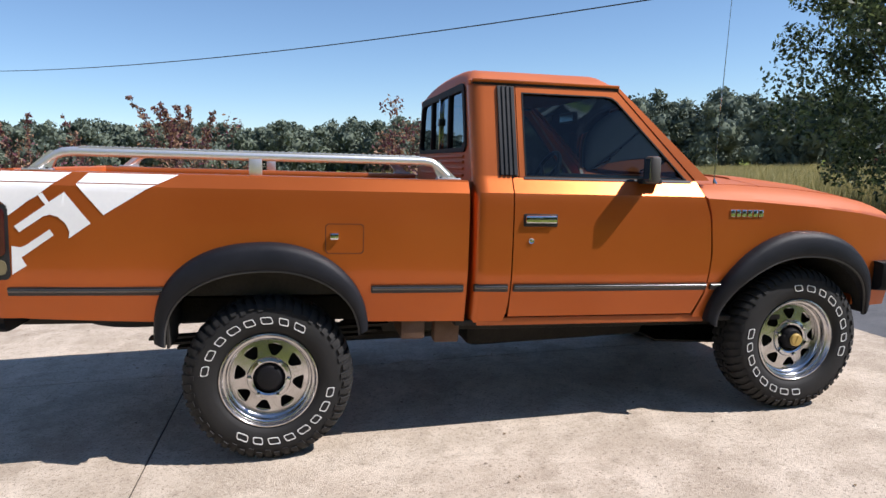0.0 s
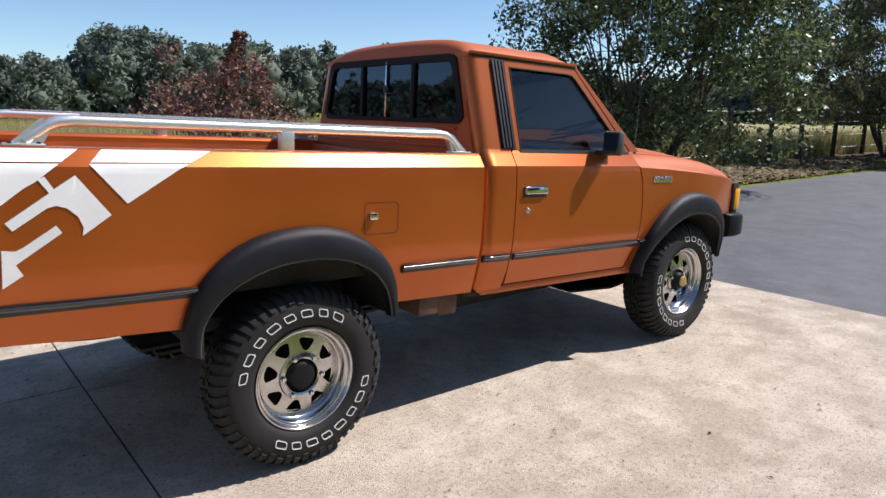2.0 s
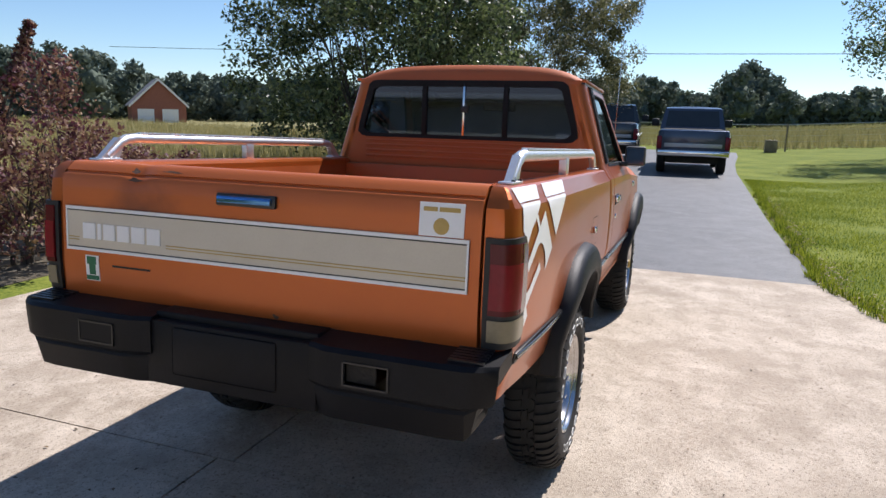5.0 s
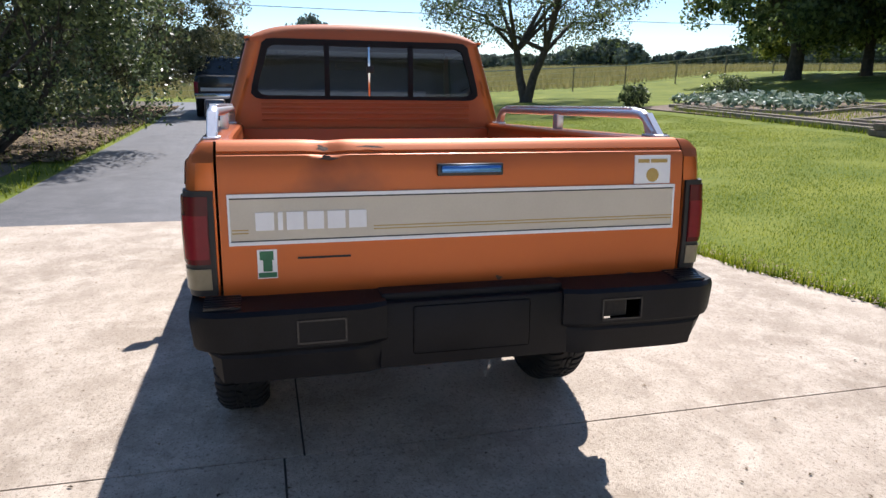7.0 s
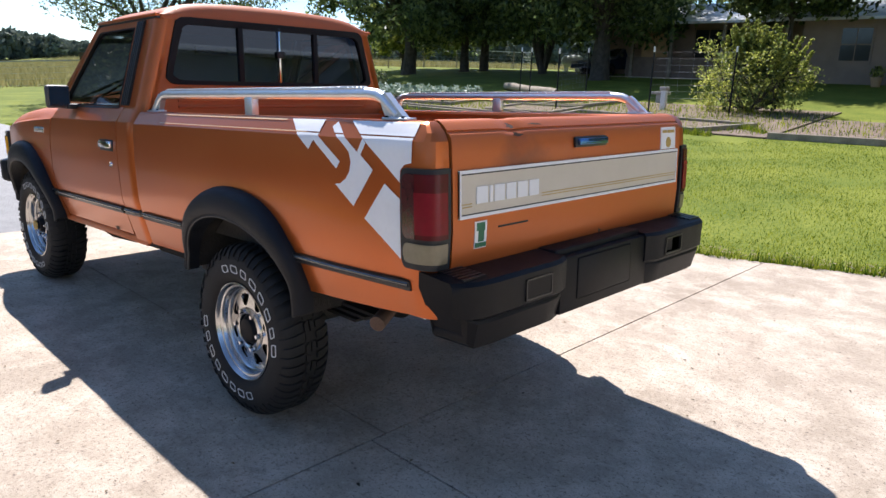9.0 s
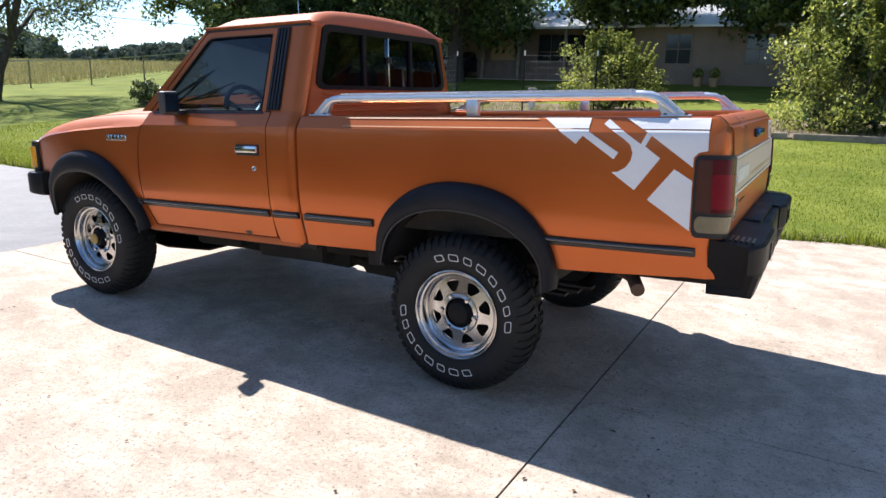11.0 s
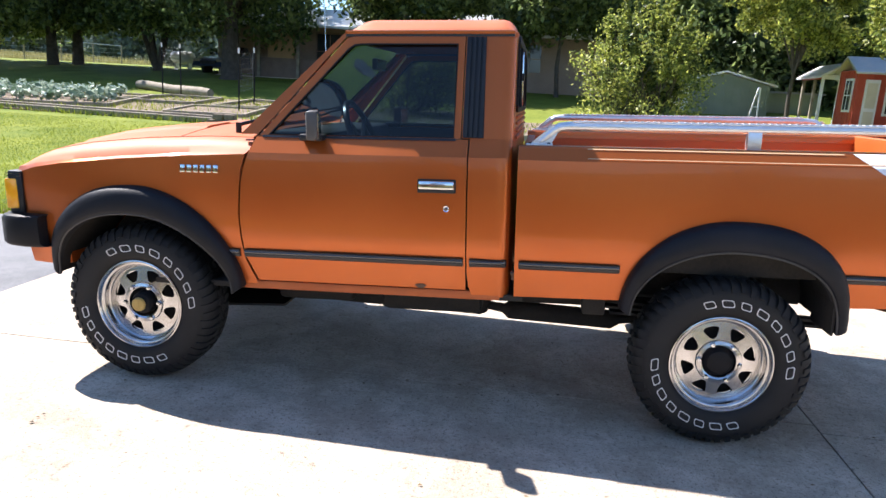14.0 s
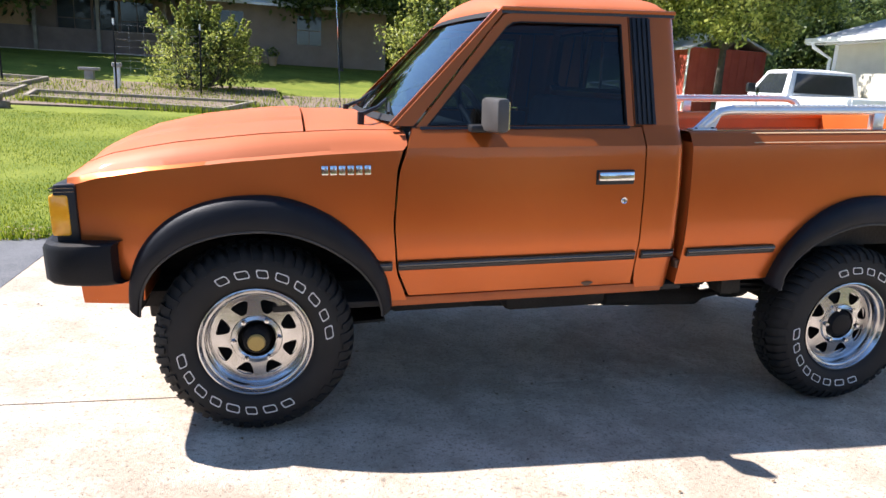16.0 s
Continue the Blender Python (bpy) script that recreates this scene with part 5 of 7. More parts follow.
JOINT = mat("dark joint grit", (0.045, 0.038, 0.03), (0.10, 0.082, 0.064), 9, 0.95, 0, 0.3, 90)
for i in range(4):                                        # grit that fills the joints
    j = 0.50 if i == 3 else 0.58
    for x0, x1, y0, y1 in ((XJ[i], XJ[i + 1], j - 0.005, j + 0.005), (XJ[i] - 0.005, XJ[i] + 0.005, edge_y(XJ[i]), left_edge(XJ[i]))):
        bm = bmesh.new()
        box(bm, x0, x1, y0, y1, -0.05, -0.007)
        part("joint", bm, JOINT, pad, smooth=False)

bm = bmesh.new()
rows = []
for x in [4.171, 6, 8, 10, 12, 15, 18, 22, 27, 34, 42, 52]:
    lo = lerp(x, [(4, -2.46), (7, -2.35), (20, -2.35), (30, -3.0), (60, -3.0)])
    hi = lerp(x, [(4, 3.45), (10, 3.45), (20, 3.4), (26, 4.2), (60, 4.2)])
    rows.append([(x, lo + (hi - lo) * v, -0.004 - (0.0 if x < 30 else 0.004 * (x - 30))) for v in steps(0, 1, 6)])
sheet(bm, rows, (0, 0, -0.06))
tagged(part("drive", bm, ASPH, None, smooth=False), "dark asphalt drive running to the road", "drive", kind="structure")

# ---- plants ----


def leaf_cloud(rng, centres, radii, count, size, squash=0.85):
    """Many small leaves in clumps: arrays of vertices and quads."""
    n = len(centres)
    pick = rng.integers(0, n, count)
    d = rng.normal(size=(count, 3))
    d /= np.linalg.norm(d, axis=1)[:, None]
    rad = rng.random(count) ** 0.45
    c = np.array(centres)[pick] + d * (np.array(radii)[pick] * rad)[:, None] * np.array([1, 1, squash])
    a = rng.normal(size=(count, 3))
    a /= np.linalg.norm(a, axis=1)[:, None]
    b = np.cross(a, rng.normal(size=(count, 3)))
    b /= np.linalg.norm(b, axis=1)[:, None]
    s = size * (0.6 + 0.8 * rng.random(count))[:, None]
    v = np.empty((count, 4, 3))
    v[:, 0], v[:, 1], v[:, 2], v[:, 3] = c - a * s, c + b * s * 0.5, c + a * s, c - b * s * 0.5
    return v.reshape(-1, 3), np.arange(count * 4).reshape(-1, 4)


def cores(rng, centres, radii, k=0.45):
    """Rough dark hearts inside the clumps, so that dense woods have no holes."""
    bm = bmesh.new()
    bmesh.ops.create_cube(bm, size=1.0)
    bmesh.ops.subdivide_edges(bm, edges=bm.edges[:], cuts=2, use_grid_fill=True)
    base = np.array([v.co.normalized() for v in bm.verts])
    quads = np.array([[v.index for v in fa.verts] for fa in bm.faces])
    bm.free()
    vs, fs = [], []
    for q, (c, r) in enumerate(zip(centres, radii)):
        vs.append(np.array(c) + base * r * k * (0.65 + 0.7 * rng.random((len(base), 1))))
        fs.append(quads + q * len(base))
    return np.concatenate(vs), np.concatenate(fs)


def fast_mesh(name, v, f, material, parent=None):
    me = bpy.data.meshes.new(name)
    me.vertices.add(len(v))
    me.vertices.foreach_set("co", np.asarray(v, dtype=np.float32).ravel())
    k = f.shape[1]
    me.loops.add(f.size)
    me.loops.foreach_set("vertex_index", f.astype(np.int32).ravel())
    me.polygons.add(len(f))
    me.polygons.foreach_set("loop_start", np.arange(0, f.size, k, dtype=np.int32))
    me.update()
    me.validate()
    me.materials.append(material)
    ob = new(name, me)
    ob.parent = parent
    return ob


def tree(name, label, category, at, height, spread, trunk_h, stems, leaves, leaf_size, material, seed, trunk_r=0.16, low=0.3, clumps=60, clump_r=0.7, lean=0.15, group="", sprigs=0, sprig=0.6):
    """Tapered trunk or stems, limbs, and a crown of leaf clumps with gaps."""
    rng = np.random.default_rng(seed)
    x0, y0 = at
    z0 = ground_z(x0, y0) - 0.05
    ob = empty(name, label, category, group, at=(x0, y0, z0))
    bm = bmesh.new()
    tips = []
    for sidx in range(stems):
        if sidx:
            part("stem", bm, BARK, ob)
            bm = bmesh.new()
        ang = math.tau * sidx / stems + rng.random() * 0.8
        out = (0.12 if stems > 1 else 0.0) + (lean * spread if stems > 1 else 0)
        base = Vector((0.08 * math.cos(ang) * (stems > 1), 0.08 * math.sin(ang) * (stems > 1), 0))
        top = Vector((out * math.cos(ang), out * math.sin(ang), trunk_h))
        mid = base.lerp(top, 0.5) + Vector((rng.normal() * 0.06, rng.normal() * 0.06, 0))
        r = trunk_r / math.sqrt(stems)
        tube(bm, [base + Vector((0, 0, -0.1)), base + Vector((0, 0, 0.15)), mid, top], [r * 1.5, r * 1.1, r * 0.9, r * 0.72], 9)
        for b in range(max(4, 12 // stems)):
            t = ang + rng.normal() * 1.2 if stems > 1 else rng.random() * math.tau
            rr = spread * (0.35 + 0.55 * rng.random())
            zz = trunk_h + (height - trunk_h) * (0.15 + 0.7 * rng.random())
            end = Vector((rr * math.cos(t), rr * math.sin(t), zz))
            kn = top.lerp(end, 0.5) + Vector((0, 0, 0.12 * height * rng.random()))
            tube(bm, [top - Vector((0, 0, 0.1)), kn, end], [r * 0.55, r * 0.3, r * 0.1], 6)
            tips.append(end)
    part("trunk" if stems == 1 else "stem", bm, BARK, ob)
    bm = bmesh.new()
    cs, rs = [], []
    for k in range(sprigs):                                # bare shoots that stick out of the crown
        t, q = rng.random() * math.tau, rng.random()
        a = Vector((spread * 0.7 * q * math.cos(t), spread * 0.7 * q * math.sin(t), height * (0.76 - 0.30 * q * q)))
        d = Vector((0.35 * math.cos(t) + rng.normal() * 0.15, 0.35 * math.sin(t) + rng.normal() * 0.15, 1.0)).normalized() * sprig * (0.6 + 0.6 * rng.random())
        tube(bm, [a - d * 0.6, a, a + d * 0.55 + Vector((0, 0, 0.02)), a + d], [0.012, 0.010, 0.007, 0.003], 5)
        cs += [tuple(a + d * u) for u in (0.0, 0.2, 0.4, 0.55, 0.7, 0.85, 0.97)]
        rs += [0.09, 0.075, 0.06, 0.055, 0.05, 0.045, 0.04]
    if sprigs:
        tagged(part("twigs", bm, BARK, ob), kind="stuff")
    else:
        bm.free()
    for k in range(clumps):
        t = rng.random() * math.tau
        h = rng.random()
        top_h = height * (0.82 if sprigs else 1.0)
        zz = height * low + (top_h - height * low - clump_r * 0.6) * h
        w = spread * math.sqrt(max(0.05, 1 - ((h - 0.42) / 0.62) ** 2))
        rr = w * math.sqrt(rng.random()) * 0.95
        cs.append((rr * math.cos(t), rr * math.sin(t), zz))
        rs.append(clump_r * (0.6 + 0.7 * rng.random()))
    cs += [tuple(p) for p in tips]
    rs += [clump_r * 0.8] * len(tips)
    v, f = leaf_cloud(rng, cs, rs, leaves, leaf_size)
    keep = v.reshape(-1, 4, 3)[:, :, 2].min(axis=1) > 0.05
    v = v.reshape(-1, 4, 3)[keep].reshape(-1, 3)
    f = np.arange(len(v)).reshape(-1, 4)
    # inner leaves in a darker green: the crown's inner shade put into colour
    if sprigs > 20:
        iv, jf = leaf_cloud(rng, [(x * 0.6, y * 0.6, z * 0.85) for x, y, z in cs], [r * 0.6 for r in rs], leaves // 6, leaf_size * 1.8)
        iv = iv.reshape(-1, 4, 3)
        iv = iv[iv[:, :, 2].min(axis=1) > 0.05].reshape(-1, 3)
        fast_mesh("shaded_inner_foliage", iv, np.arange(len(iv)).reshape(-1, 4), LEAF_DARK, ob)
    fast_mesh("crown", v, f, material, ob)
    return ob


# near the drive on the field side
tree("crape_myrtle", "large many-stemmed crape myrtle beside the drive", "tree", (10.3, 5.0), 5.6, 3.2, 1.3, 10, 66000, 0.045, LEAF, 3, 0.16, 0.13, 150, 0.55, 0.28)
tree("crape_myrtle", "thinner crape myrtle farther down the drive", "tree", (22.6, 5.0), 7.6, 4.4, 1.5, 14, 95000, 0.05, LEAF_DRY, 4, 0.12, 0.14, 260, 0.5, 0.12)
for k, (x, y, h, w, n) in enumerate(((1.8, 4.65, 2.3, 0.95, 12000), (3.2, 4.8, 1.2, 0.85, 11000), (-1.2, 5.4, 2.15, 0.85, 3800), (-3.3, 5.6, 1.9, 0.9, 2600), (4.6, 5.6, 0.7, 0.7, 3000), (-2.2, 5.3, 1.6, 0.6, 1300))):
    tree("red_shrub", "loose shrub with red autumn leaves at the pad's edge", "shrub", (x, y), h, w, 0.4, 9, n, 0.026, LEAF_RED, 20 + k, 0.05, 0.08, 60, 0.2, 0.35, "red shrubs", (3, 0, 14, 4, 0, 3)[k], 0.75)

# fallen leaves under the crape myrtles
rng = np.random.default_rng(77)
spots = [(rng.uniform(9, 26), 3.62 + 2.4 * rng.random() ** 1.4) for k in range(9000)]
v = []
for x, y in spots:
    a, s, z = rng.random() * math.tau, 0.05 + 0.05 * rng.random(), ground_z(x, y) + 0.02 + 0.03 * rng.random()
    c, q = s * math.cos(a), s * math.sin(a)
    v += [(x - c, y - q, z), (x + 0.5 * q, y - 0.5 * c, z + 0.3 * s * rng.random()), (x + c, y + q, z + 0.5 * s * rng.random()), (x - 0.5 * q, y + 0.5 * c, z)]
tagged(fast_mesh("leaf_litter", np.array(v), np.arange(len(v)).reshape(-1, 4), LITTER), "brown fallen leaves along the drive's edge", "leaf litter", kind="stuff")

# lawn side
OAKS = ((25.2, -23.9, 9.5, 6.2, 0.36), (23.4, -26.3, 9.0, 4.6, 0.24), (22.7, -27.1, 9.0, 4.6, 0.24), (18.3, -26.4, 8.0, 4.0, 0.26), (13.9, -24.5, 7.8, 4.2, 0.40), (6.6, -25.2, 6.8, 3.2, 0.09), (0.4, -24.8, 6.8, 3.4, 0.09), (16.5, -31.0, 9, 5.0, 0.2))
for k, (x, y, h, w, r) in enumerate(OAKS):
    tree("oak_tree", "broad dark green oak shading the lawn", "tree", (x, y), h, w, 2.4, 1 if k != 3 else 5, 21000 if k else 34000, 0.12, LEAF_DARK, 40 + k, r, (0.19, 0.20, 0.20, 0.24, 0.25, 0.41, 0.37, 0.25)[k], 130, 0.95, group="oaks")
tree("young_tree", "open-crowned tree by the wire fence", "tree", (24.5, -10.2), 8.2, 5.2, 2.2, 2, 34000, 0.06, LEAF, 60, 0.27, 0.30, 150, 0.85, 0.13)
tree("yellow_tree", "sunlit yellow-green tree behind the sheds", "tree", (-6.9, -20.2), 8.5, 2.2, 1.8, 1, 52000, 0.06, LEAF_LIGHT, 61, 0.07, 0.31, 90, 0.6)
tree("shade_tree", "tall leafy tree leaning over the red shed", "tree", (-10.2, -15.7), 8.6, 3.7, 2.2, 1, 80000, 0.065, LEAF_LIT, 67, 0.13, 0.30, 150, 0.7)
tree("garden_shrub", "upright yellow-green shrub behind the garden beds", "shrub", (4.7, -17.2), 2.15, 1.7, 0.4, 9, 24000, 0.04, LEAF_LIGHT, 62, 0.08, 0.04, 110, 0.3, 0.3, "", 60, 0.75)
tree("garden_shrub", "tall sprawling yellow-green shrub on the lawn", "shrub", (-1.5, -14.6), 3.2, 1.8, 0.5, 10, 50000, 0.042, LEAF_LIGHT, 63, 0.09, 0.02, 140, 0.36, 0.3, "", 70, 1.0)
tree("small_shrub", "low dark bush on the mown lawn", "shrub", (18.2, -11.6), 0.9, 0.5, 0.2, 5, 1500, 0.05, LEAF, 64, 0.04, 0.08, 24, 0.2)
tree("small_shrub", "low dark bush beside the vegetable bed", "shrub", (18.8, -15.6), 1.1, 0.9, 0.2, 6, 2200, 0.05, LEAF, 65, 0.04, 0.08, 30, 0.25)
tree("orange_tree", "little tree turning orange beyond the oaks", "tree", (28.0, -26.0), 4.2, 2.4, 0.8, 1, 6500, 0.09, LEAF_LIGHT, 66, 0.09, 0.25, 40, 0.45)

# far woods as one mass, its skyline by bearing
rng = np.random.default_rng(9)
SKYLINE = [(-180, 5), (-140, 6), (-95, 7), (-60, 5.2), (-52, 4.4), (-44, 3.4), (-39, 2.5), (-33.4, 1.7), (-31, 1.4), (-29.4, 2.9), (-27, 2.7), (-24, 1.5), (-18.5, 1.35), (-12, 2.2), (-8.1, 1.7), (-5.6, 2.8), (-4, 4.2), (-2.6, 3.6), (-1.4, 1.6), (4, 3.2),
           (12, 2.6), (30, 2.2), (42, 2.4), (50, 4.3), (54, 4.6), (57, 4.7), (58.8, 3.5), (60.6, 4.8), (64, 5.0), (68.5, 4.9), (73, 5.5), (77, 5.7), (78.6, 4.9), (79.5, 3.2), (84.7, 3.2), (93, 2.8), (110, 3.3), (118, 3.6), (128, 6), (150, 9), (168, 8), (180, 5)]
cs, rs = [], []
for k in range(560):
    az = -64 + 200 * (k + rng.random()) / 460 if k < 460 else 136 + 160 * (k - 460 + rng.random()) / 100
    d = 92 + 34 * rng.random()
    x, y = d * math.cos(radians(az)), d * math.sin(radians(az))
    base = ground_z(x, y)
    full = 1.45 + d * math.tan(radians(lerp((az + 180) % 360 - 180, SKYLINE))) - base
    h = full * (0.86 + 0.26 * rng.random())
    w = (1.6 + 0.24 * h) * (0.75 + 0.5 * rng.random())
    for j in range(7):
        u = (j + 0.5) / 7
        r = w * math.sqrt(max(0.1, 1 - (1.9 * u - 0.95) ** 2)) * 0.6
        t = rng.random() * math.tau
        cs.append((x + 0.55 * w * math.cos(t) * (1 - u * 0.5), y + 0.55 * w * math.sin(t) * (1 - u * 0.5), base + 0.3 + (h - r * 0.8) * u))
        rs.append(max(r, 0.7))
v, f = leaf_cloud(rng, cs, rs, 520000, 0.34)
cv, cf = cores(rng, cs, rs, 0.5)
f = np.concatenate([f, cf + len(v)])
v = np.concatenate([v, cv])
tagged(fast_mesh("far_woods", v, f, LEAF_HAZED), "distant band of mixed woods round the fields", "woods", kind="stuff")

# dark shelter belt behind the house
cs, rs = [], []
for k in range(105):
    x = -36 + 46 * rng.random()
    y = -33 - 8 * rng.random()
    for j in range(4):
        cs.append((x + rng.normal(), y + rng.normal(), 2.8 + 1.6 * j))
        rs.append(1.9)
for k in range(60):
    x = -18 + 14 * rng.random()
    y = -27 - 4 * rng.random()
    for j in range(4):
        cs.append((x + rng.normal(), y + rng.normal(), 2.6 + 1.6 * j))
        rs.append(1.7)
v, f = leaf_cloud(rng, cs, rs, 260000, 0.13)
cv, cf = cores(rng, cs, rs, 0.3)
f = np.concatenate([f, cf + len(v)])
v = np.concatenate([v, cv])
tagged(fast_mesh("shelter_woods", v, f, LEAF_DARK), "dark trees standing behind the house", "woods", kind="stuff")

# grass as blades
def blades(name, label, spots, h, w, material, seed):
    rng = np.random.default_rng(seed)
    n = len(spots)
    p = np.array([(x, y, ground_z(x, y)) for x, y in spots])
    a = rng.random(n) * math.tau
    d = np.stack([np.cos(a), np.sin(a), np.zeros(n)], 1)
    hh = h * (0.5 + rng.random(n))[:, None]
    tip = p + np.array([0, 0, 1.0]) * hh + rng.normal(size=(n, 3)) * 0.25 * hh * np.array([1, 1, 0])
    v = np.stack([p - d * w, p + d * w, tip], 1).reshape(-1, 3)
    return tagged(fast_mesh(name, v, np.arange(3 * n).reshape(-1, 3), material), label, "grass", kind="stuff")


rng = np.random.default_rng(5)
spots = []
while len(spots) < 260000:
    x, y = rng.uniform(-6, 16), -2.3 - 11 * rng.random() ** 1.7
    if y < (max(edge_y(x), -4.2) if x < 4.1 else -2.45) + 0.03 * rng.normal() and not (y < -11 and 2.5 < x):
        bare = math.sin(1.7 * x + 0.9 * y) * math.sin(1.1 * y - 0.6 * x + 1.3) + 0.5 * math.sin(4.3 * x + 1.0) * math.sin(3.7 * y)
        if rng.random() < 0.95 - 0.75 * max(0.0, bare - 0.1):    # thin patches where the sward is dry
            spots.append((x, y))
blades("lawn_grass", "short bright green lawn grass", spots, 0.026, 0.003, BLADE, 1)
spots = []
while len(spots) < 6500:                                  # longer tufts that hang over the paving
    x = rng.uniform(-6, 12)
    y = (max(edge_y(x), -4.2) if x < 4.1 else -2.45) - 0.14 * rng.random() + 0.05 + 0.05 * math.sin(3.1 * x) * math.sin(7.3 * x)
    spots.append((x, y))
blades("edge_grass", "ragged longer grass along the paving edge", spots, 0.09, 0.006, BLADE, 4)
spots = []
for _ in range(120000):
    d = 6.6 + 80 * rng.random() ** 1.7
    spots.append((rng.uniform(-14 - 0.4 * d, 26 + 0.5 * d), d))
blades("field_grass", "tall dry yellow field grass", spots, 0.56, 0.017, STRAW, 2)
spots = [(rng.uniform(34, 80), rng.uniform(-55, 14)) for _ in range(110000)]
blades("meadow_grass", "tall dry meadow beyond the wire fence", spots, 0.42, 0.022, STRAW, 3)

# crumbs of leaf and grit on the concrete
rng = np.random.default_rng(31)
spots = np.array([(rng.uniform(-5, 4), rng.uniform(-3.4, 3.4)) for _ in range(700)])
c = np.concatenate([spots, np.full((700, 1), 0.004)], 1)
a = rng.random(700) * math.tau
sz = 0.004 + 0.010 * rng.random((700, 1)) ** 2
d1 = np.stack([np.cos(a), np.sin(a), np.zeros(700)], 1) * sz
d2 = np.stack([-np.sin(a), np.cos(a), np.zeros(700)], 1) * sz * 0.55
lift = np.array([0, 0, 0.004])
v = np.stack([c - d1, c + d2 + lift, c + d1, c - d2 + lift], 1).reshape(-1, 3)
edge_spots = []
while len(edge_spots) < 2600:                             # thatch and dead leaves where lawn meets paving
    x = rng.uniform(-5, 12)
    y0 = max(edge_y(x), -4.2) if x < 4.1 else -2.42
    edge_spots.append((x, y0 - abs(rng.normal()) * 0.16 + 0.04 * math.sin(2.3 * x) + 0.02, 0.012 + 0.02 * rng.random()))
c = np.array(edge_spots)
a = rng.random(2600) * math.tau
sz = 0.008 + 0.022 * rng.random((2600, 1)) ** 2
d1 = np.stack([np.cos(a), np.sin(a), np.zeros(2600)], 1) * sz
d2 = np.stack([-np.sin(a), np.cos(a), np.zeros(2600)], 1) * sz * 0.5
lift = np.array([0, 0, 0.006])
thatch = np.stack([c - d1, c + d2 + lift, c + d1, c - d2 + lift], 1).reshape(-1, 3)
THATCH = mat("dead grass and leaf bits", (0.10, 0.075, 0.045), (0.30, 0.24, 0.15), 3, 0.95, island=0.8)
tagged(fast_mesh("edge_thatch", thatch, np.arange(len(thatch)).reshape(-1, 4), THATCH), "dead grass and leaf bits along the lawn edge", "litter", kind="stuff")
CRUMBS = mat("dry leaf crumbs", (0.05, 0.035, 0.02), (0.18, 0.12, 0.06), 3, 0.9, island=0.8)
tagged(fast_mesh("leaf_crumbs", v, np.arange(2800).reshape(-1, 4), CRUMBS), "scattered dry leaf crumbs on the concrete", "litter", kind="stuff")

# ---- things round the place ----
SIDING = mat("brown siding", (0.22, 0.158, 0.115), (0.30, 0.218, 0.165), 2, 0.8, 0, 0.15, 30)
BROWN = mat("dark brown boards", (0.15, 0.105, 0.08), (0.22, 0.155, 0.12), 3, 0.8, 0, 0.2, 30)
TAN = mat("tan wood panel", (0.36, 0.22, 0.11), (0.46, 0.29, 0.15), 3, 0.7)
METAL_ROOF = mat("pale metal roof", (0.55, 0.55, 0.55), (0.68, 0.68, 0.68), 2, 0.35, 0.4)
GREENSHED = mat("grey-green sheet metal", (0.16, 0.19, 0.14), (0.22, 0.25, 0.19), 2, 0.6, 0.1)
REDWOOD = mat("red painted boards", (0.38, 0.055, 0.03), (0.48, 0.085, 0.05), 3, 0.7, 0, 0.2, 40)
WHITE = mat("white paint", (0.70, 0.70, 0.68), (0.80, 0.80, 0.79), 5, 0.5)
STUCCO = mat("cream siding", (0.58, 0.54, 0.42), (0.68, 0.64, 0.52), 3, 0.75, 0, 0.1, 60)
SHINGLE = mat("grey shingles", (0.16, 0.16, 0.17), (0.26, 0.26, 0.27), 6, 0.85, 0, 0.4, 50)
PALE_SHINGLE = mat("pale shingles", (0.36, 0.36, 0.36), (0.48, 0.47, 0.46), 5, 0.8, 0, 0.4, 50)
BRICK = mat("red brick", (0.22, 0.08, 0.055), (0.32, 0.13, 0.09), 5, 0.85)
PANE = mat("dark window pane", (0.02, 0.025, 0.03), (0.03, 0.035, 0.04), 5, 0.08)
GALV = mat("galvanised steel", (0.38, 0.39, 0.39), (0.5, 0.5, 0.5), 12, 0.45, 0.7)
STONE = mat("grey garden stone", (0.30, 0.28, 0.25), (0.42, 0.40, 0.36), 8, 0.9, 0, 0.4, 60)
CAR_BLACK = mat("black car paint", (0.008, 0.009, 0.012), (0.014, 0.015, 0.018), 4, 0.25, 0.2, coat=0.8)
CAR_BLUE = mat("dark blue car paint", (0.025, 0.04, 0.075), (0.035, 0.052, 0.09), 4, 0.28, 0.3, coat=0.7)
CAR_WHITE = mat("white car paint", (0.72, 0.73, 0.74), (0.78, 0.79, 0.8), 4, 0.3, 0, coat=0.6)
CABBAGE = mat("blue-green vegetable leaves", (0.09, 0.16, 0.09), (0.46, 0.54, 0.43), 3, 0.6, island=0.6, leaf=0.2)


def at(x, y, turn=0.0, dz=0.0):
    return Matrix.Translation((x, y, ground_z(x, y) + dz)) @ pose(0, 0, 0, 0, 0, turn)


def boxpart(name, parent, m, x0, x1, y0, y1, z0, z1, bevel=0.0, label=""):
    bm = bmesh.new()
    box(bm, x0, x1, y0, y1, z0, z1, None, bevel)
    return part(name, bm, m, parent, label)


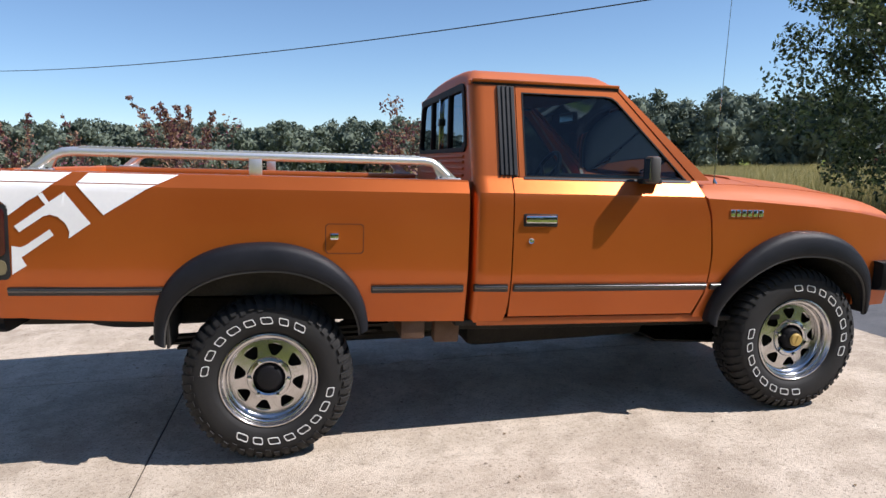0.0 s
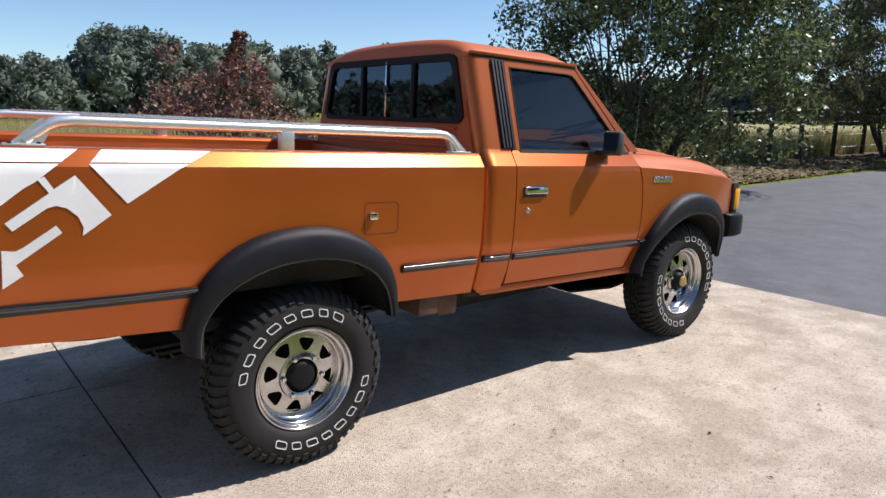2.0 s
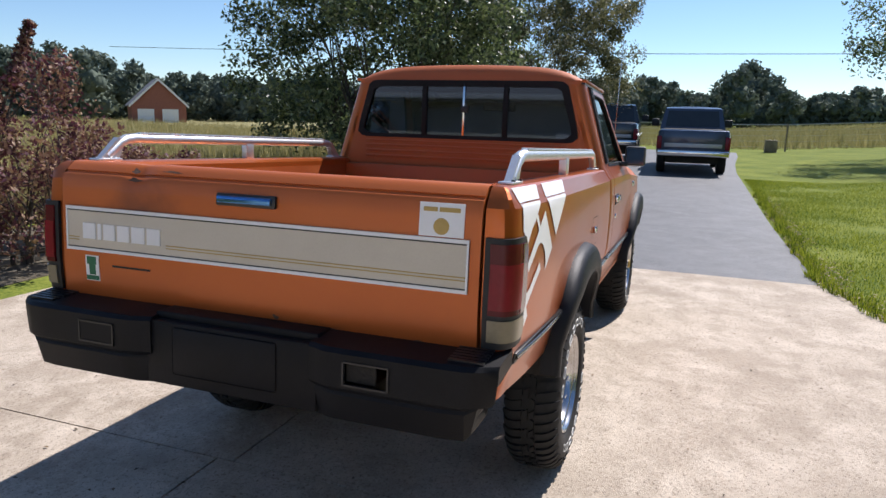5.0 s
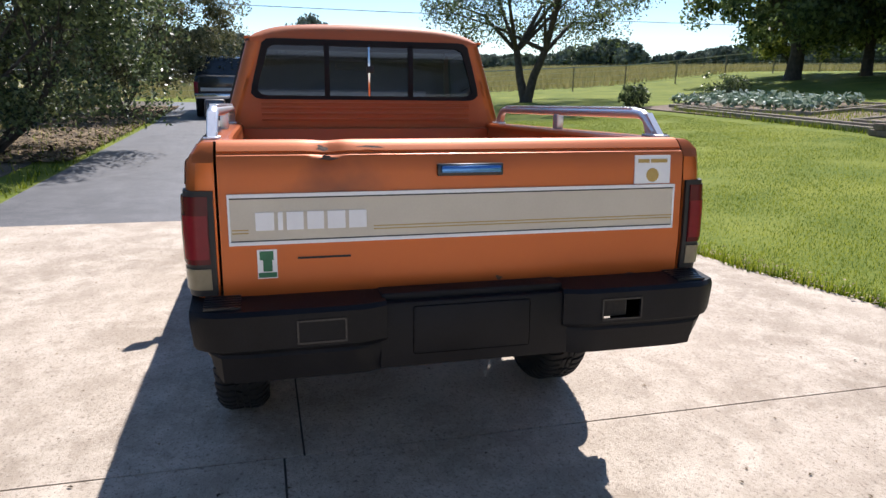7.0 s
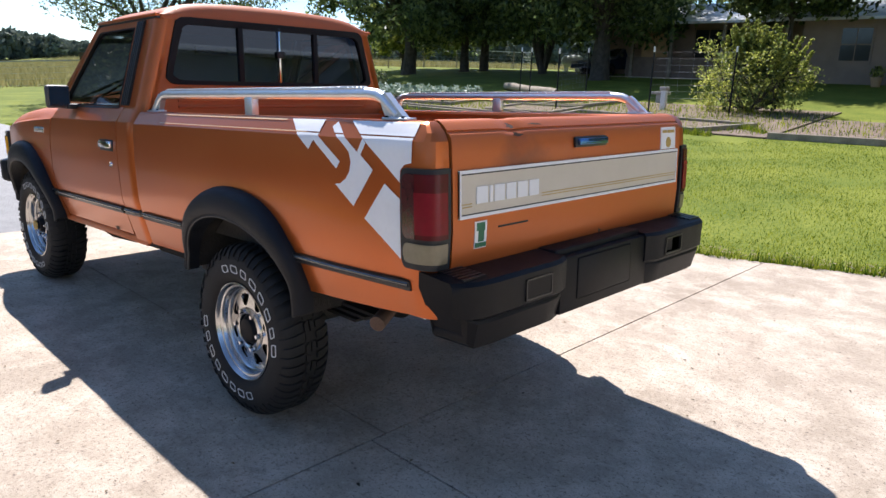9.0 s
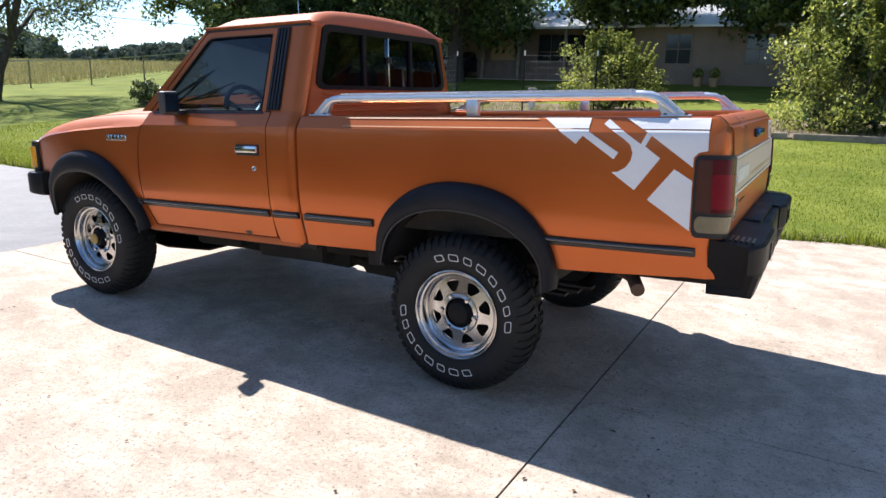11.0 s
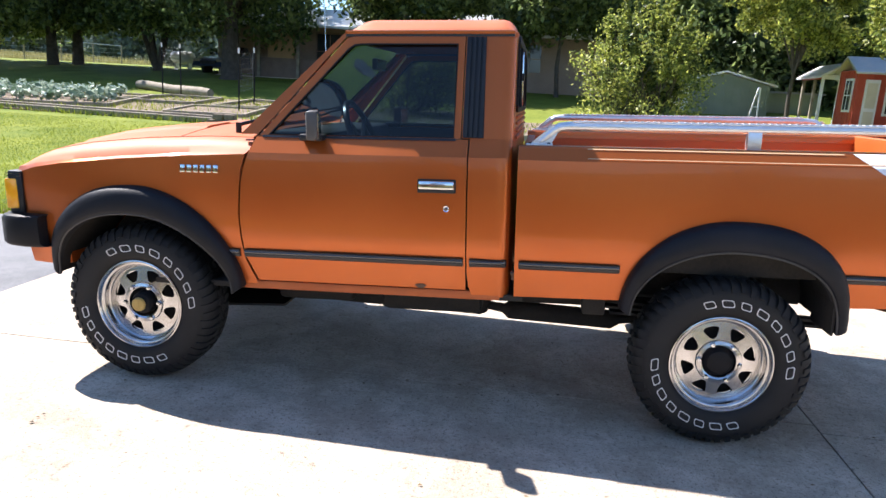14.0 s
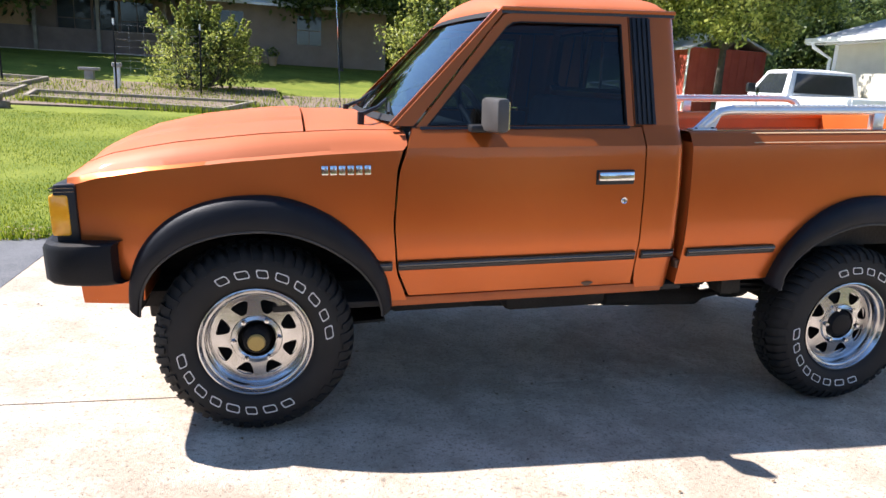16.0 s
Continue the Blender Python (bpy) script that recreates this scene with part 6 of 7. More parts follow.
def gable_roof(name, parent, m, x0, x1, y0, y1, z, rise, over=0.3, along="x", t=0.1):
    """A pitched roof with eaves and thickness."""
    bm = bmesh.new()
    if along == "x":
        prof = [(y0 - over, z - over * rise / ((y1 - y0) / 2)), ((y0 + y1) / 2, z + rise), (y1 + over, z - over * rise / ((y1 - y0) / 2))]
        rows = [[(x, p[0], p[1]) for p in prof] for x in (x0 - over, x1 + over)]
    else:
        prof = [(x0 - over, z - over * rise / ((x1 - x0) / 2)), ((x0 + x1) / 2, z + rise), (x1 + over, z - over * rise / ((x1 - x0) / 2))]
        rows = [[(p[0], y, p[1]) for p in prof] for y in (y0 - over, y1 + over)]
    g = sheet(bm, rows)
    sheet(bm, [[(p[0], p[1], p[2] - t) for p in r] for r in rows])
    for a, b in ((rows[0], 0), (rows[1], 0)):
        sheet(bm, [a, [(p[0], p[1], p[2] - t) for p in a]])
    for k in (0, 2):
        sheet(bm, [[rows[0][k], rows[1][k]], [(*rows[0][k][:2], rows[0][k][2] - t), (*rows[1][k][:2], rows[1][k][2] - t)]])
    return part(name, bm, m, parent, smooth=False)


def window(parent, x, y, z, w, h, axis, out, frame_m=WHITE, muntins=1):
    """A window on a wall: frame, pane and glazing bars. axis: the wall's run; out: the outward sign."""
    def bx(a0, a1, d0, d1, z0, z1):
        lo, hi = sorted((d0 * out, d1 * out))
        return (x + a0, x + a1, y + lo, y + hi, z0, z1) if axis == "x" else (x + lo, x + hi, y + a0, y + a1, z0, z1)
    win = boxpart("window", parent, frame_m, *bx(-w / 2 - 0.07, w / 2 + 0.07, -0.02, 0.03, z - 0.07, z + h + 0.07))
    boxpart("pane", win, PANE, *bx(-w / 2, w / 2, 0.01, 0.036, z, z + h))
    for k in range(muntins):
        a = -w / 2 + w * (k + 1) / (muntins + 1)
        boxpart("glazing_bar", win, frame_m, *bx(a - 0.015, a + 0.015, 0.03, 0.045, z, z + h))
    boxpart("glazing_bar", win, frame_m, *bx(-w / 2, w / 2, 0.03, 0.045, z + h / 2 - 0.018, z + h / 2 + 0.018))
    return win


# ranch house across the lawn
house = empty("house", "low brown ranch house under the oaks with a pale roof", "house", at=(0, 0, 1.55))
boxpart("wall", house, SIDING, -1.5, 6.4, -33, -26.0, 0, 2.55, 0, "lighter brown wing")
boxpart("wall", house, SIDING, 6.4, 15.4, -33, -27.6, 0, 2.55)
gable_roof("roof", house, METAL_ROOF, -1.5, 6.4, -33, -26.0, 2.55, 1.0, 0.5, "x")
gable_roof("roof", house, METAL_ROOF, 6.4, 15.4, -33, -26.4, 2.55, 0.95, 0.4, "x")
for x in (7.0, 9.4, 11.6, 13.4, 15.2):
    boxpart("porch_post", house, TIMBER, x, x + 0.12, -26.4, -26.28, 0, 2.5)
boxpart("porch_floor", house, CONC, 6.4, 15.4, -27.6, -26.1, 0, 0.18)
boxpart("porch_rail_wall", house, BROWN, 6.9, 13.8, -26.56, -26.46, 0.0, 1.02, 0, "dark brown wall along the porch")
boxpart("porch_panel", house, TAN, 11.9, 13.1, -26.54, -26.48, 1.03, 2.3, 0, "sunlit tan panel on the porch")
window(house, 1.6, -26.0, 0.95, 0.95, 1.1, "x", 1, SIDING)
window(house, 4.6, -26.0, 0.95, 0.95, 1.1, "x", 1, SIDING)
window(house, 8.3, -27.6, 0.7, 1.2, 1.5, "x", 1, BROWN)
window(house, 10.6, -27.6, 0.7, 1.2, 1.5, "x", 1, BROWN)
boxpart("door", house, PANE, 9.0, 9.9, -27.6, -27.56, 0.15, 2.2)
for x in (3.0, 3.6):
    pot = empty("plant_pot", "terracotta pot with a green plant by the house wall", "plant pot", at=(x, -25.2, ground_z(x, -25.2)))
    bm = bmesh.new()
    spin(bm, [(0.0, 0.0), (0.13, 0.0), (0.18, 0.28), (0.20, 0.28), (0.20, 0.33), (0.16, 0.33), (0.15, 0.28)], 14, "z")
    part("pot", bm, TAN, pot)
    v, f = leaf_cloud(np.random.default_rng(int(x * 10)), [(0, 0, 0.5)], [0.25], 140, 0.06)
    fast_mesh("plant", v, f, LEAF_LIGHT, pot)

# small green garage, its white door to the side
shed = empty("small_garage", "grey-green gabled garage with a white panelled door", "garage", at=(-5.5, -22.3, ground_z(-5.5, -22.3) - 0.25))
bm = bmesh.new()
fill(bm, [[(-1.4, 0), (1.3, 0), (1.3, 1.36), (0.15, 1.68), (-1.4, 1.3)]], lambda x, z: Vector((x, 0, z)), (0, -5.0, 0))
part("wall", bm, GREENSHED, shed, smooth=False)
for x0, z0, x1, z1 in ((1.55, 1.31, 0.15, 1.70), (0.15, 1.70, -1.6, 1.27)):
    bm = bmesh.new()
    sheet(bm, [[(x0, 0.15, z0), (x1, 0.15, z1)], [(x0, -5.1, z0), (x1, -5.1, z1)]], (0, 0, 0.06))
    part("roof", bm, METAL_ROOF, shed, smooth=False)
for x in steps(-1.3, 1.2, 9):
    boxpart("rib", shed, GREENSHED, x - 0.012, x + 0.012, 0, 0.012, 0.02, 1.25)
boxpart("corner_trim", shed, WHITE, 1.3, 1.33, -0.12, 0.0, 0, 1.3)
door = boxpart("garage_door", shed, WHITE, 1.3, 1.34, -3.1, -0.4, 0.02, 1.12, 0.005)
for k in range(4):
    boxpart("door_pane", door, PANE, 1.338, 1.346, -0.95 - 0.6 * k, -0.6 - 0.6 * k, 0.78, 0.92)
boxpart("side_wall", shed, GREENSHED, -3.6, -1.4, -4.2, -1.4, 0, 1.12)
boxpart("side_roof", shed, SHINGLE, -3.7, -1.4, -4.3, -1.25, 1.12, 1.19)

# red shed: a wing set back with door and windows, a deeper wing beside it, and a small porch
red = empty("red_shed", "red board shed with white trim and a small porch", "shed", at=(-8.3, -18.85, ground_z(-8.3, -18.85)))
boxpart("wall", red, REDWOOD, -3.9, 0, -1.35, 0, 0, 1.95)
boxpart("wall", red, REDWOOD, -3.9, -1.22, 0, 2.46, 0, 1.95)
gable_roof("roof", red, METAL_ROOF, -3.9, 0, -1.35, 0.05, 1.97, 0.4, 0.15, "x", 0.06)
gable_roof("roof", red, METAL_ROOF, -3.9, -1.22, 0.0, 2.46, 1.97, 0.55, 0.12, "y", 0.06)
for y in steps(-1.28, -0.1, 6):
    boxpart("batten", red, REDWOOD, 0, 0.018, y - 0.018, y + 0.018, 0.02, 1.92)
for x in steps(-1.15, -0.08, 6):
    boxpart("batten", red, REDWOOD, x - 0.018, x + 0.018, 0, 0.018, 0.02, 1.92)
for y in steps(0.12, 2.36, 9):
    boxpart("batten", red, REDWOOD, -1.22, -1.202, y - 0.018, y + 0.018, 0.02, 1.92)
for x in steps(-3.8, -1.32, 9):
    boxpart("batten", red, REDWOOD, x - 0.018, x + 0.018, 2.46, 2.478, 0.02, 1.92)
for x0, x1, y0, y1 in ((0.0, 0.022, -1.37, -1.29), (-1.22, -1.198, 2.38, 2.48), (-1.22, -1.198, 0.45, 0.53)):
    boxpart("corner_trim", red, WHITE, x0, x1, y0, y1, 0, 1.93)
window(red, 0.0, -0.50, 0.78, 0.42, 0.86, "y", 1, WHITE, 1)
window(red, -1.00, 0.0, 0.72, 0.26, 0.92, "x", 1, WHITE, 1)
shed_door = boxpart("door", red, WHITE, -0.62, -0.22, 0, 0.04, 0.05, 1.68, 0, "white shed door")
boxpart("door_panel", shed_door, STUCCO, -0.56, -0.28, 0.04, 0.05, 0.15, 0.75)
boxpart("door_panel", shed_door, STUCCO, -0.56, -0.28, 0.04, 0.05, 0.85, 1.58)
gable_roof("porch_roof", red, METAL_ROOF, -0.55, 0.55, -3.1, -1.2, 1.86, 0.34, 0.12, "y", 0.07)
for y, m in ((-3.04, TIMBER), (-2.05, TIMBER), (-1.42, WHITE)):
    boxpart("porch_post", red, m, 0.44, 0.52, y, y + 0.08, 0, 1.84)
boxpart("porch_beam", red, REDWOOD, 0.43, 0.53, -3.1, -1.38, 1.70, 1.84)
boxpart("porch_beam", red, WHITE, -0.5, 0.43, -1.46, -1.38, 1.70, 1.84)

# pale garage at the end of the pad, its long front to the yard
garage = empty("garage", "cream sided garage with a pale shingle roof and white gutter", "garage", at=(-11.2, 0, 0))
boxpart("wall", garage, STUCCO, -7.4, 0, -12.4, 6.0, -0.2, 2.98)
gable_roof("roof", garage, PALE_SHINGLE, -7.4, 0, -12.4, 6.0, 3.1, 1.1, 0.5, "y", 0.12)
boxpart("fascia", garage, WHITE, 0.44, 0.48, -12.86, 6.5, 2.82, 2.98)
boxpart("gutter", garage, WHITE, 0.48, 0.58, -12.86, 6.5, 2.86, 2.98, 0.01)
boxpart("soffit", garage, WHITE, 0.0, 0.44, -12.8, 6.4, 2.84, 2.86)
boxpart("corner_trim", garage, WHITE, 0.0, 0.02, -12.4, -12.28, 0.2, 2.84)
for k in range(18):
    boxpart("siding_board", garage, STUCCO, 0.0, 0.006, -12.28, -3.4, 0.12 + 0.15 * k, 0.262 + 0.15 * k)
bm = bmesh.new()
tube(bm, [(0.53, -12.6, 2.88), (0.5, -12.58, 2.76), (0.07, -12.45, 2.5), (0.06, -12.45, 0.5)], 0.045, 8)
part("downspout", bm, WHITE, garage)
door = boxpart("garage_door", garage, WHITE, 0, 0.04, -3.2, 1.8, 0.02, 2.2)
for k in range(4):
    boxpart("door_groove", door, SHINGLE, 0.035, 0.045, -3.2, 1.8, 0.55 * k + 0.5, 0.55 * k + 0.515)

# brick house far off and small roofs among the trees
far = empty("brick_house", "red brick house with a white-trimmed gable far across the field", "house")
far.matrix_basis = Matrix.Translation((61.0, 56.4, ground_z(61.0, 56.4) - 0.2)) @ pose(0, 0, 0, 0, 0, 318) @ Matrix.Scale(0.72, 4)
bm = bmesh.new()
fill(bm, [[(-4, 0), (4, 0), (4, 3.2), (0, 7.0), (-4, 3.2)]], lambda x, z: Vector((x, 0, z)), (0, 9.0, 0))
part("wall", bm, BRICK, far, smooth=False)
gable_roof("roof", far, SHINGLE, -4, 4, 0, 9, 3.25, 3.85, 0.35, "y", 0.2)
for x in (-2.0, 1.6):
    boxpart("garage_door", far, WHITE, x - 1.2, x + 1.2, -0.06, 0, 0.05, 2.4)
for s in (-1, 1):
    bm = bmesh.new()
    sheet(bm, [[(0, -0.42, 7.15), (s * 4.4, -0.42, 2.95)], [(0, -0.42, 6.75), (s * 4.4, -0.42, 2.55)]], (0, 0.05, 0))
    part("gable_trim", bm, WHITE, far)
for x, y, turn in ((-9, 118, 10), (-2, 122, 0)):
    ob = empty("farmhouse", "far grey-roofed farmhouse among the trees", "house", "farmhouses")
    ob.matrix_basis = Matrix.Translation((x, y, ground_z(x, y) + 1.0)) @ pose(0, 0, 0, 0, 0, turn)
    boxpart("wall", ob, STUCCO, -3, 3, -2, 2, -4, 2.0)
    gable_roof("roof", ob, METAL_ROOF, -3, 3, -2, 2, 2.0, 1.5, 0.3, "x", 0.15)


# parked vehicles
def small_wheel(parent, x, y, r=0.36, w=0.22):
    bm = bmesh.new()
    spin(bm, [(0.0, -w / 2), (r * 0.6, -w / 2), (r * 0.92, -w / 2), (r, -w * 0.35), (r, w * 0.35), (r * 0.92, w / 2), (r * 0.6, w / 2), (0.0, w / 2)], 28, "y", lambda a, b, c: (a + x, b + y, c + r))
    wh = part("wheel", bm, TYRE, parent)
    bm = bmesh.new()
    sg = 1 if y > 0 else -1
    spin(bm, [(0.0, w * 0.52), (r * 0.5, w * 0.53), (r * 0.6, w * 0.5)], 20, "y", lambda a, b, c: (a + x, b * sg + y, c + r))
    part("rim", bm, RIM, wh)


def parked_pickup(m, label, paint, width=1.9, length=5.0, lift=0.0, topper=False):
    """A pickup seen from far: nose towards local +x, tail at the origin."""
    ob = empty("parked_pickup", label, "pickup truck", "parked vehicles")
    ob.matrix_basis = m
    h = width / 2
    z0 = 0.5 + lift
    bm = bmesh.new()
    box(bm, 0.0, length, -h, h, z0, z0 + 0.62, lambda x, y, z: Vector((x, y * (1 - 0.05 * max(0, (z - z0 - 0.4) / 0.22)), z - 0.06 * max(0, (x - length * 0.7) / (length * 0.3)) * (z > z0 + 0.3))), 0.06)
    body = part("body", bm, paint, ob)
    boxpart("tailgate", ob, paint, -0.02, 0.03, -h + 0.14, h - 0.14, z0 + 0.05, z0 + 0.60, 0.015)
    boxpart("tailgate_trim", ob, GALV, -0.028, -0.018, -h + 0.2, h - 0.2, z0 + 0.17, z0 + 0.27, 0.004)
    boxpart("bed_hollow", ob, DARK, 0.12, 1.95, -h + 0.15, h - 0.15, z0 + 0.60, z0 + 0.625)
    bm = bmesh.new()
    rows = []
    for y in steps(-1, 1, 8):
        k = h * 0.97 * y
        rows.append([(2.0, k, z0 + 0.6), (2.12, k * 0.86, z0 + 1.18), (2.3, k * 0.82, z0 + 1.24 - 0.03 * y * y), (3.0, k * 0.82, z0 + 1.23 - 0.03 * y * y), (3.12, k * 0.84, z0 + 1.18), (3.65, k, z0 + 0.6)])
    sheet(bm, rows)
    for r in (rows[0], rows[-1]):
        bm.faces.new([bm.verts.new(p) for p in r])
    part("cab", bm, paint, ob)
    bm = bmesh.new()
    fill(bm, [[(-0.72 * h, 0.68), (0.72 * h, 0.68), (0.66 * h, 1.12), (-0.66 * h, 1.12)]], lambda y, z: Vector((1.99 + (z - 0.6) * 0.207 - 0.012, y * 1.12, z0 + z)))
    part("rear_window", bm, PANE, ob)
    for s in (-1, 1):
        bm = bmesh.new()
        fill(bm, [[(2.2, 0.66), (3.45, 0.66), (3.02, 1.12), (2.26, 1.12)]], lambda x, z: Vector((x, s * (h * 0.97 * (1 - 0.16 * (z - 0.6) / 0.6) + 0.012), z0 + z)))
        part("side_window", bm, PANE, ob)
        boxpart("tail_lamp", ob, RED2, -0.015, 0.06, *sorted((s * (h - 0.13), s * (h - 0.005))), z0 + 0.12, z0 + 0.45, 0.012)
        boxpart("mirror", ob, BLACK, 3.2, 3.3, *sorted((s * (h + 0.02), s * (h + 0.24))), z0 + 0.66, z0 + 0.88, 0.03)
        boxpart("side_trim", ob, GALV, 0.2, length - 0.3, *sorted((s * h, s * (h + 0.012))), z0 + 0.18, z0 + 0.23)
    boxpart("bumper", ob, CHROME, -0.16, 0.0, -h + 0.02, h - 0.02, z0 - 0.06, z0 + 0.1, 0.03)
    boxpart("front_bumper", ob, CHROME, length, length + 0.14, -h + 0.02, h - 0.02, z0 - 0.02, z0 + 0.16, 0.03)
    boxpart("headlamp", ob, CLEAR, length - 0.03, length + 0.012, -h + 0.1, -h + 0.4, z0 + 0.3, z0 + 0.46, 0.01)
    boxpart("headlamp", ob, CLEAR, length - 0.03, length + 0.012, h - 0.4, h - 0.1, z0 + 0.3, z0 + 0.46, 0.01)
    boxpart("underbody", ob, DARK, 0.3, length - 0.3, -h + 0.25, h - 0.25, 0.3, z0 + 0.02)
    for x in (1.05, length - 0.95):
        for s in (-1, 1):
            small_wheel(ob, x, s * (h - 0.13), 0.36 + lift * 0.3)
            bm = bmesh.new()
            rr = 0.43 + lift * 0.3
            fill(bm, [[(x + rr * math.cos(a), 0.36 + rr * math.sin(a)) for a in steps(math.pi * 0.02, math.pi * 0.98, 14)]], lambda a, c: Vector((a, s * (h + 0.004), max(c, z0))))
            part("wheel_arch", bm, DARK, ob)
    return ob


parked_pickup(at(19.6, 1.5, 3), "black pickup parked nose-away on the asphalt drive", CAR_BLACK, 1.98, 5.2, 0.16)
parked_pickup(at(16.4, -1.15, 2), "dark blue older pickup parked on the asphalt drive", CAR_BLUE, 1.82, 5.0, 0.06)
parked_pickup(at(-9.45, -8.7, -95), "white pickup parked on the grass by the cream garage", CAR_WHITE, 1.9, 5.1, 0.12)

def parked_car(m, label, paint):
    """A small saloon seen from far, nose at the origin, tail towards local -x."""
    sedan = empty("parked_car", label, "car", "parked vehicles")
    sedan.matrix_basis = m
    bm = bmesh.new()
    rows = []
    for y in steps(-1, 1, 10):
        k = 0.86 * y
        e = 1 - 0.06 * y * y
        rows.append([(0.1, k * 0.92, 0.35), (0.0, k * 0.95, 0.62 * e), (-0.15, k, 0.72 * e), (-1.1, k, 0.86 * e), (-1.25, k, 0.9), (-1.85, k * 0.8, 1.36 * e), (-3.0, k * 0.8, 1.38 * e), (-3.7, k * 0.95, 0.95), (-4.5, k, 0.9), (-4.6, k, 0.4)])
    sheet(bm, rows)
    for r in (rows[0], rows[-1]):
        bm.faces.new([bm.verts.new(p) for p in r])
    part("body", bm, paint, sedan)
    bm = bmesh.new()
    fill(bm, [[(-0.72, 0.0), (0.72, 0.0), (0.6, 1.0), (-0.6, 1.0)]], lambda y, u: Vector((-1.27 - 0.52 * u, y, 0.935 + 0.37 * u)))
    part("windscreen", bm, PANE, sedan)
    for s in (-1, 1):
        boxpart("headlamp", sedan, CLEAR, -0.05, 0.06, *sorted((s * 0.45, s * 0.78)), 0.55, 0.66, 0.01)
        boxpart("mirror", sedan, BLACK, -1.5, -1.38, *sorted((s * 0.86, s * 1.03)), 0.92, 1.05, 0.02)
        for x in (-0.85, -3.6):
            small_wheel(sedan, x, s * 0.76, 0.31, 0.2)
    boxpart("grille", sedan, DARK, 0.02, 0.09, -0.4, 0.4, 0.45, 0.6, 0.01)


parked_car(at(27.0, -0.85, 180), "light grey car facing the yard on the asphalt drive", CAR_WHITE)
parked_car(at(15.6, -25.9, 78), "dark blue car parked under the oaks beside the house", CAR_BLUE)

# ---- garden ----
def patch(name, label, category, pts, m, lift=0.02, kind=""):
    """A thin bed of soil laid on the slope."""
    bm = bmesh.new()
    n = 20
    (xa, ya), (xb, yb), (xc, yc), (xd, yd) = pts
    rows = []
    for u in steps(0, 1, n):
        row = []
        for w in steps(0, 1, n):
            x = (xa * (1 - u) + xb * u) * (1 - w) + (xd * (1 - u) + xc * u) * w
            y = (ya * (1 - u) + yb * u) * (1 - w) + (yd * (1 - u) + yc * u) * w
            row.append((x, y, ground_z(x, y) + lift))
        rows.append(row)
    sheet(bm, rows, (0, 0, -0.1))
    return tagged(part(name, bm, m), label, category, kind=kind)


def timber(parent, a, b, h=0.13, w=0.10):
    bm = bmesh.new()
    a, b = Vector((*a, ground_z(*a) - 0.04)), Vector((*b, ground_z(*b) - 0.04))
    d = (b - a).normalized()
    n = Vector((-d.y, d.x, 0)) * w / 2
    up = Vector((0, 0, h + 0.04))
    vs = [bm.verts.new(p) for p in (a - n, b - n, b + n, a + n, a - n + up, b - n + up, b + n + up, a + n + up)]
    fs = [bm.faces.new([vs[i] for i in q]) for q in ((3, 2, 1, 0), (4, 5, 6, 7), (0, 1, 5, 4), (1, 2, 6, 5), (2, 3, 7, 6), (3, 0, 4, 7))]
    bmesh.ops.bevel(bm, geom=list(bm.edges), offset=0.012, segments=1, affect="EDGES")
    part("timber", bm, TIMBER, parent)


# leaf litter with the shade of the plants above darkened into its colour
SHADED_LITTER = mat("shaded leaf mould", (0.05, 0.04, 0.03), (0.15, 0.125, 0.08), 3, 0.95, 0, 0.6, 40, fine=0.6)
patch("mulch", "mulch round the tall lawn shrub", "mulch", ((-3.6, -13.2), (2.3, -12.2), (2.6, -16.4), (-3.2, -16.8)), SOIL, 0.03, "structure")
edging = empty("bed_edging", "dark timber edging before the lawn shrub", "garden edging")
timber(edging, (-4.2, -13.1), (-0.6, -12.6))
timber(edging, (-0.5, -12.6), (2.4, -12.1))
patch("mulch", "bare mulch ground between the garden beds", "mulch", ((2.4, -12.0), (18.0, -11.6), (19.6, -17.4), (2.8, -18.6)), SOIL, 0.035, "structure")
FIELD = mat("dry field ground", (0.19, 0.175, 0.065), (0.36, 0.31, 0.14), 0.25, 0.95, 0, 0.5, 12, fine=0.5)
patch("field", "dry grass field beyond the drive", "field", ((-70, 6.6), (70, 6.6), (110, 88), (-110, 88)), FIELD, 0.02, "structure")
patch("leaf_litter", "bare strip of leaf litter along the drive, shade in its colour", "leaf litter", ((-4.0, 4.0), (31, 4.3), (31, 7.2), (-4.0, 6.2)), SHADED_LITTER, 0.008, "structure")
BEDS = (((3.8, -11.9), (7.7, -12.6), (7.9, -13.9), (3.2, -13.6)), ((8.2, -12.9), (10.2, -12.7), (10.4, -14.6), (8.4, -14.8)),
        ((12.2, -13.4), (17.4, -12.5), (19.0, -16.4), (13.0, -17.0)), ((8.0, -11.6), (16.2, -12.0), (16.4, -12.5), (8.2, -12.1)), ((13.2, -15.2), (12.7, -17.5), (10.95, -17.5), (10.8, -15.3)), ((10.0, -14.9), (10.0, -17.6), (8.7, -17.4), (8.7, -15.2)))
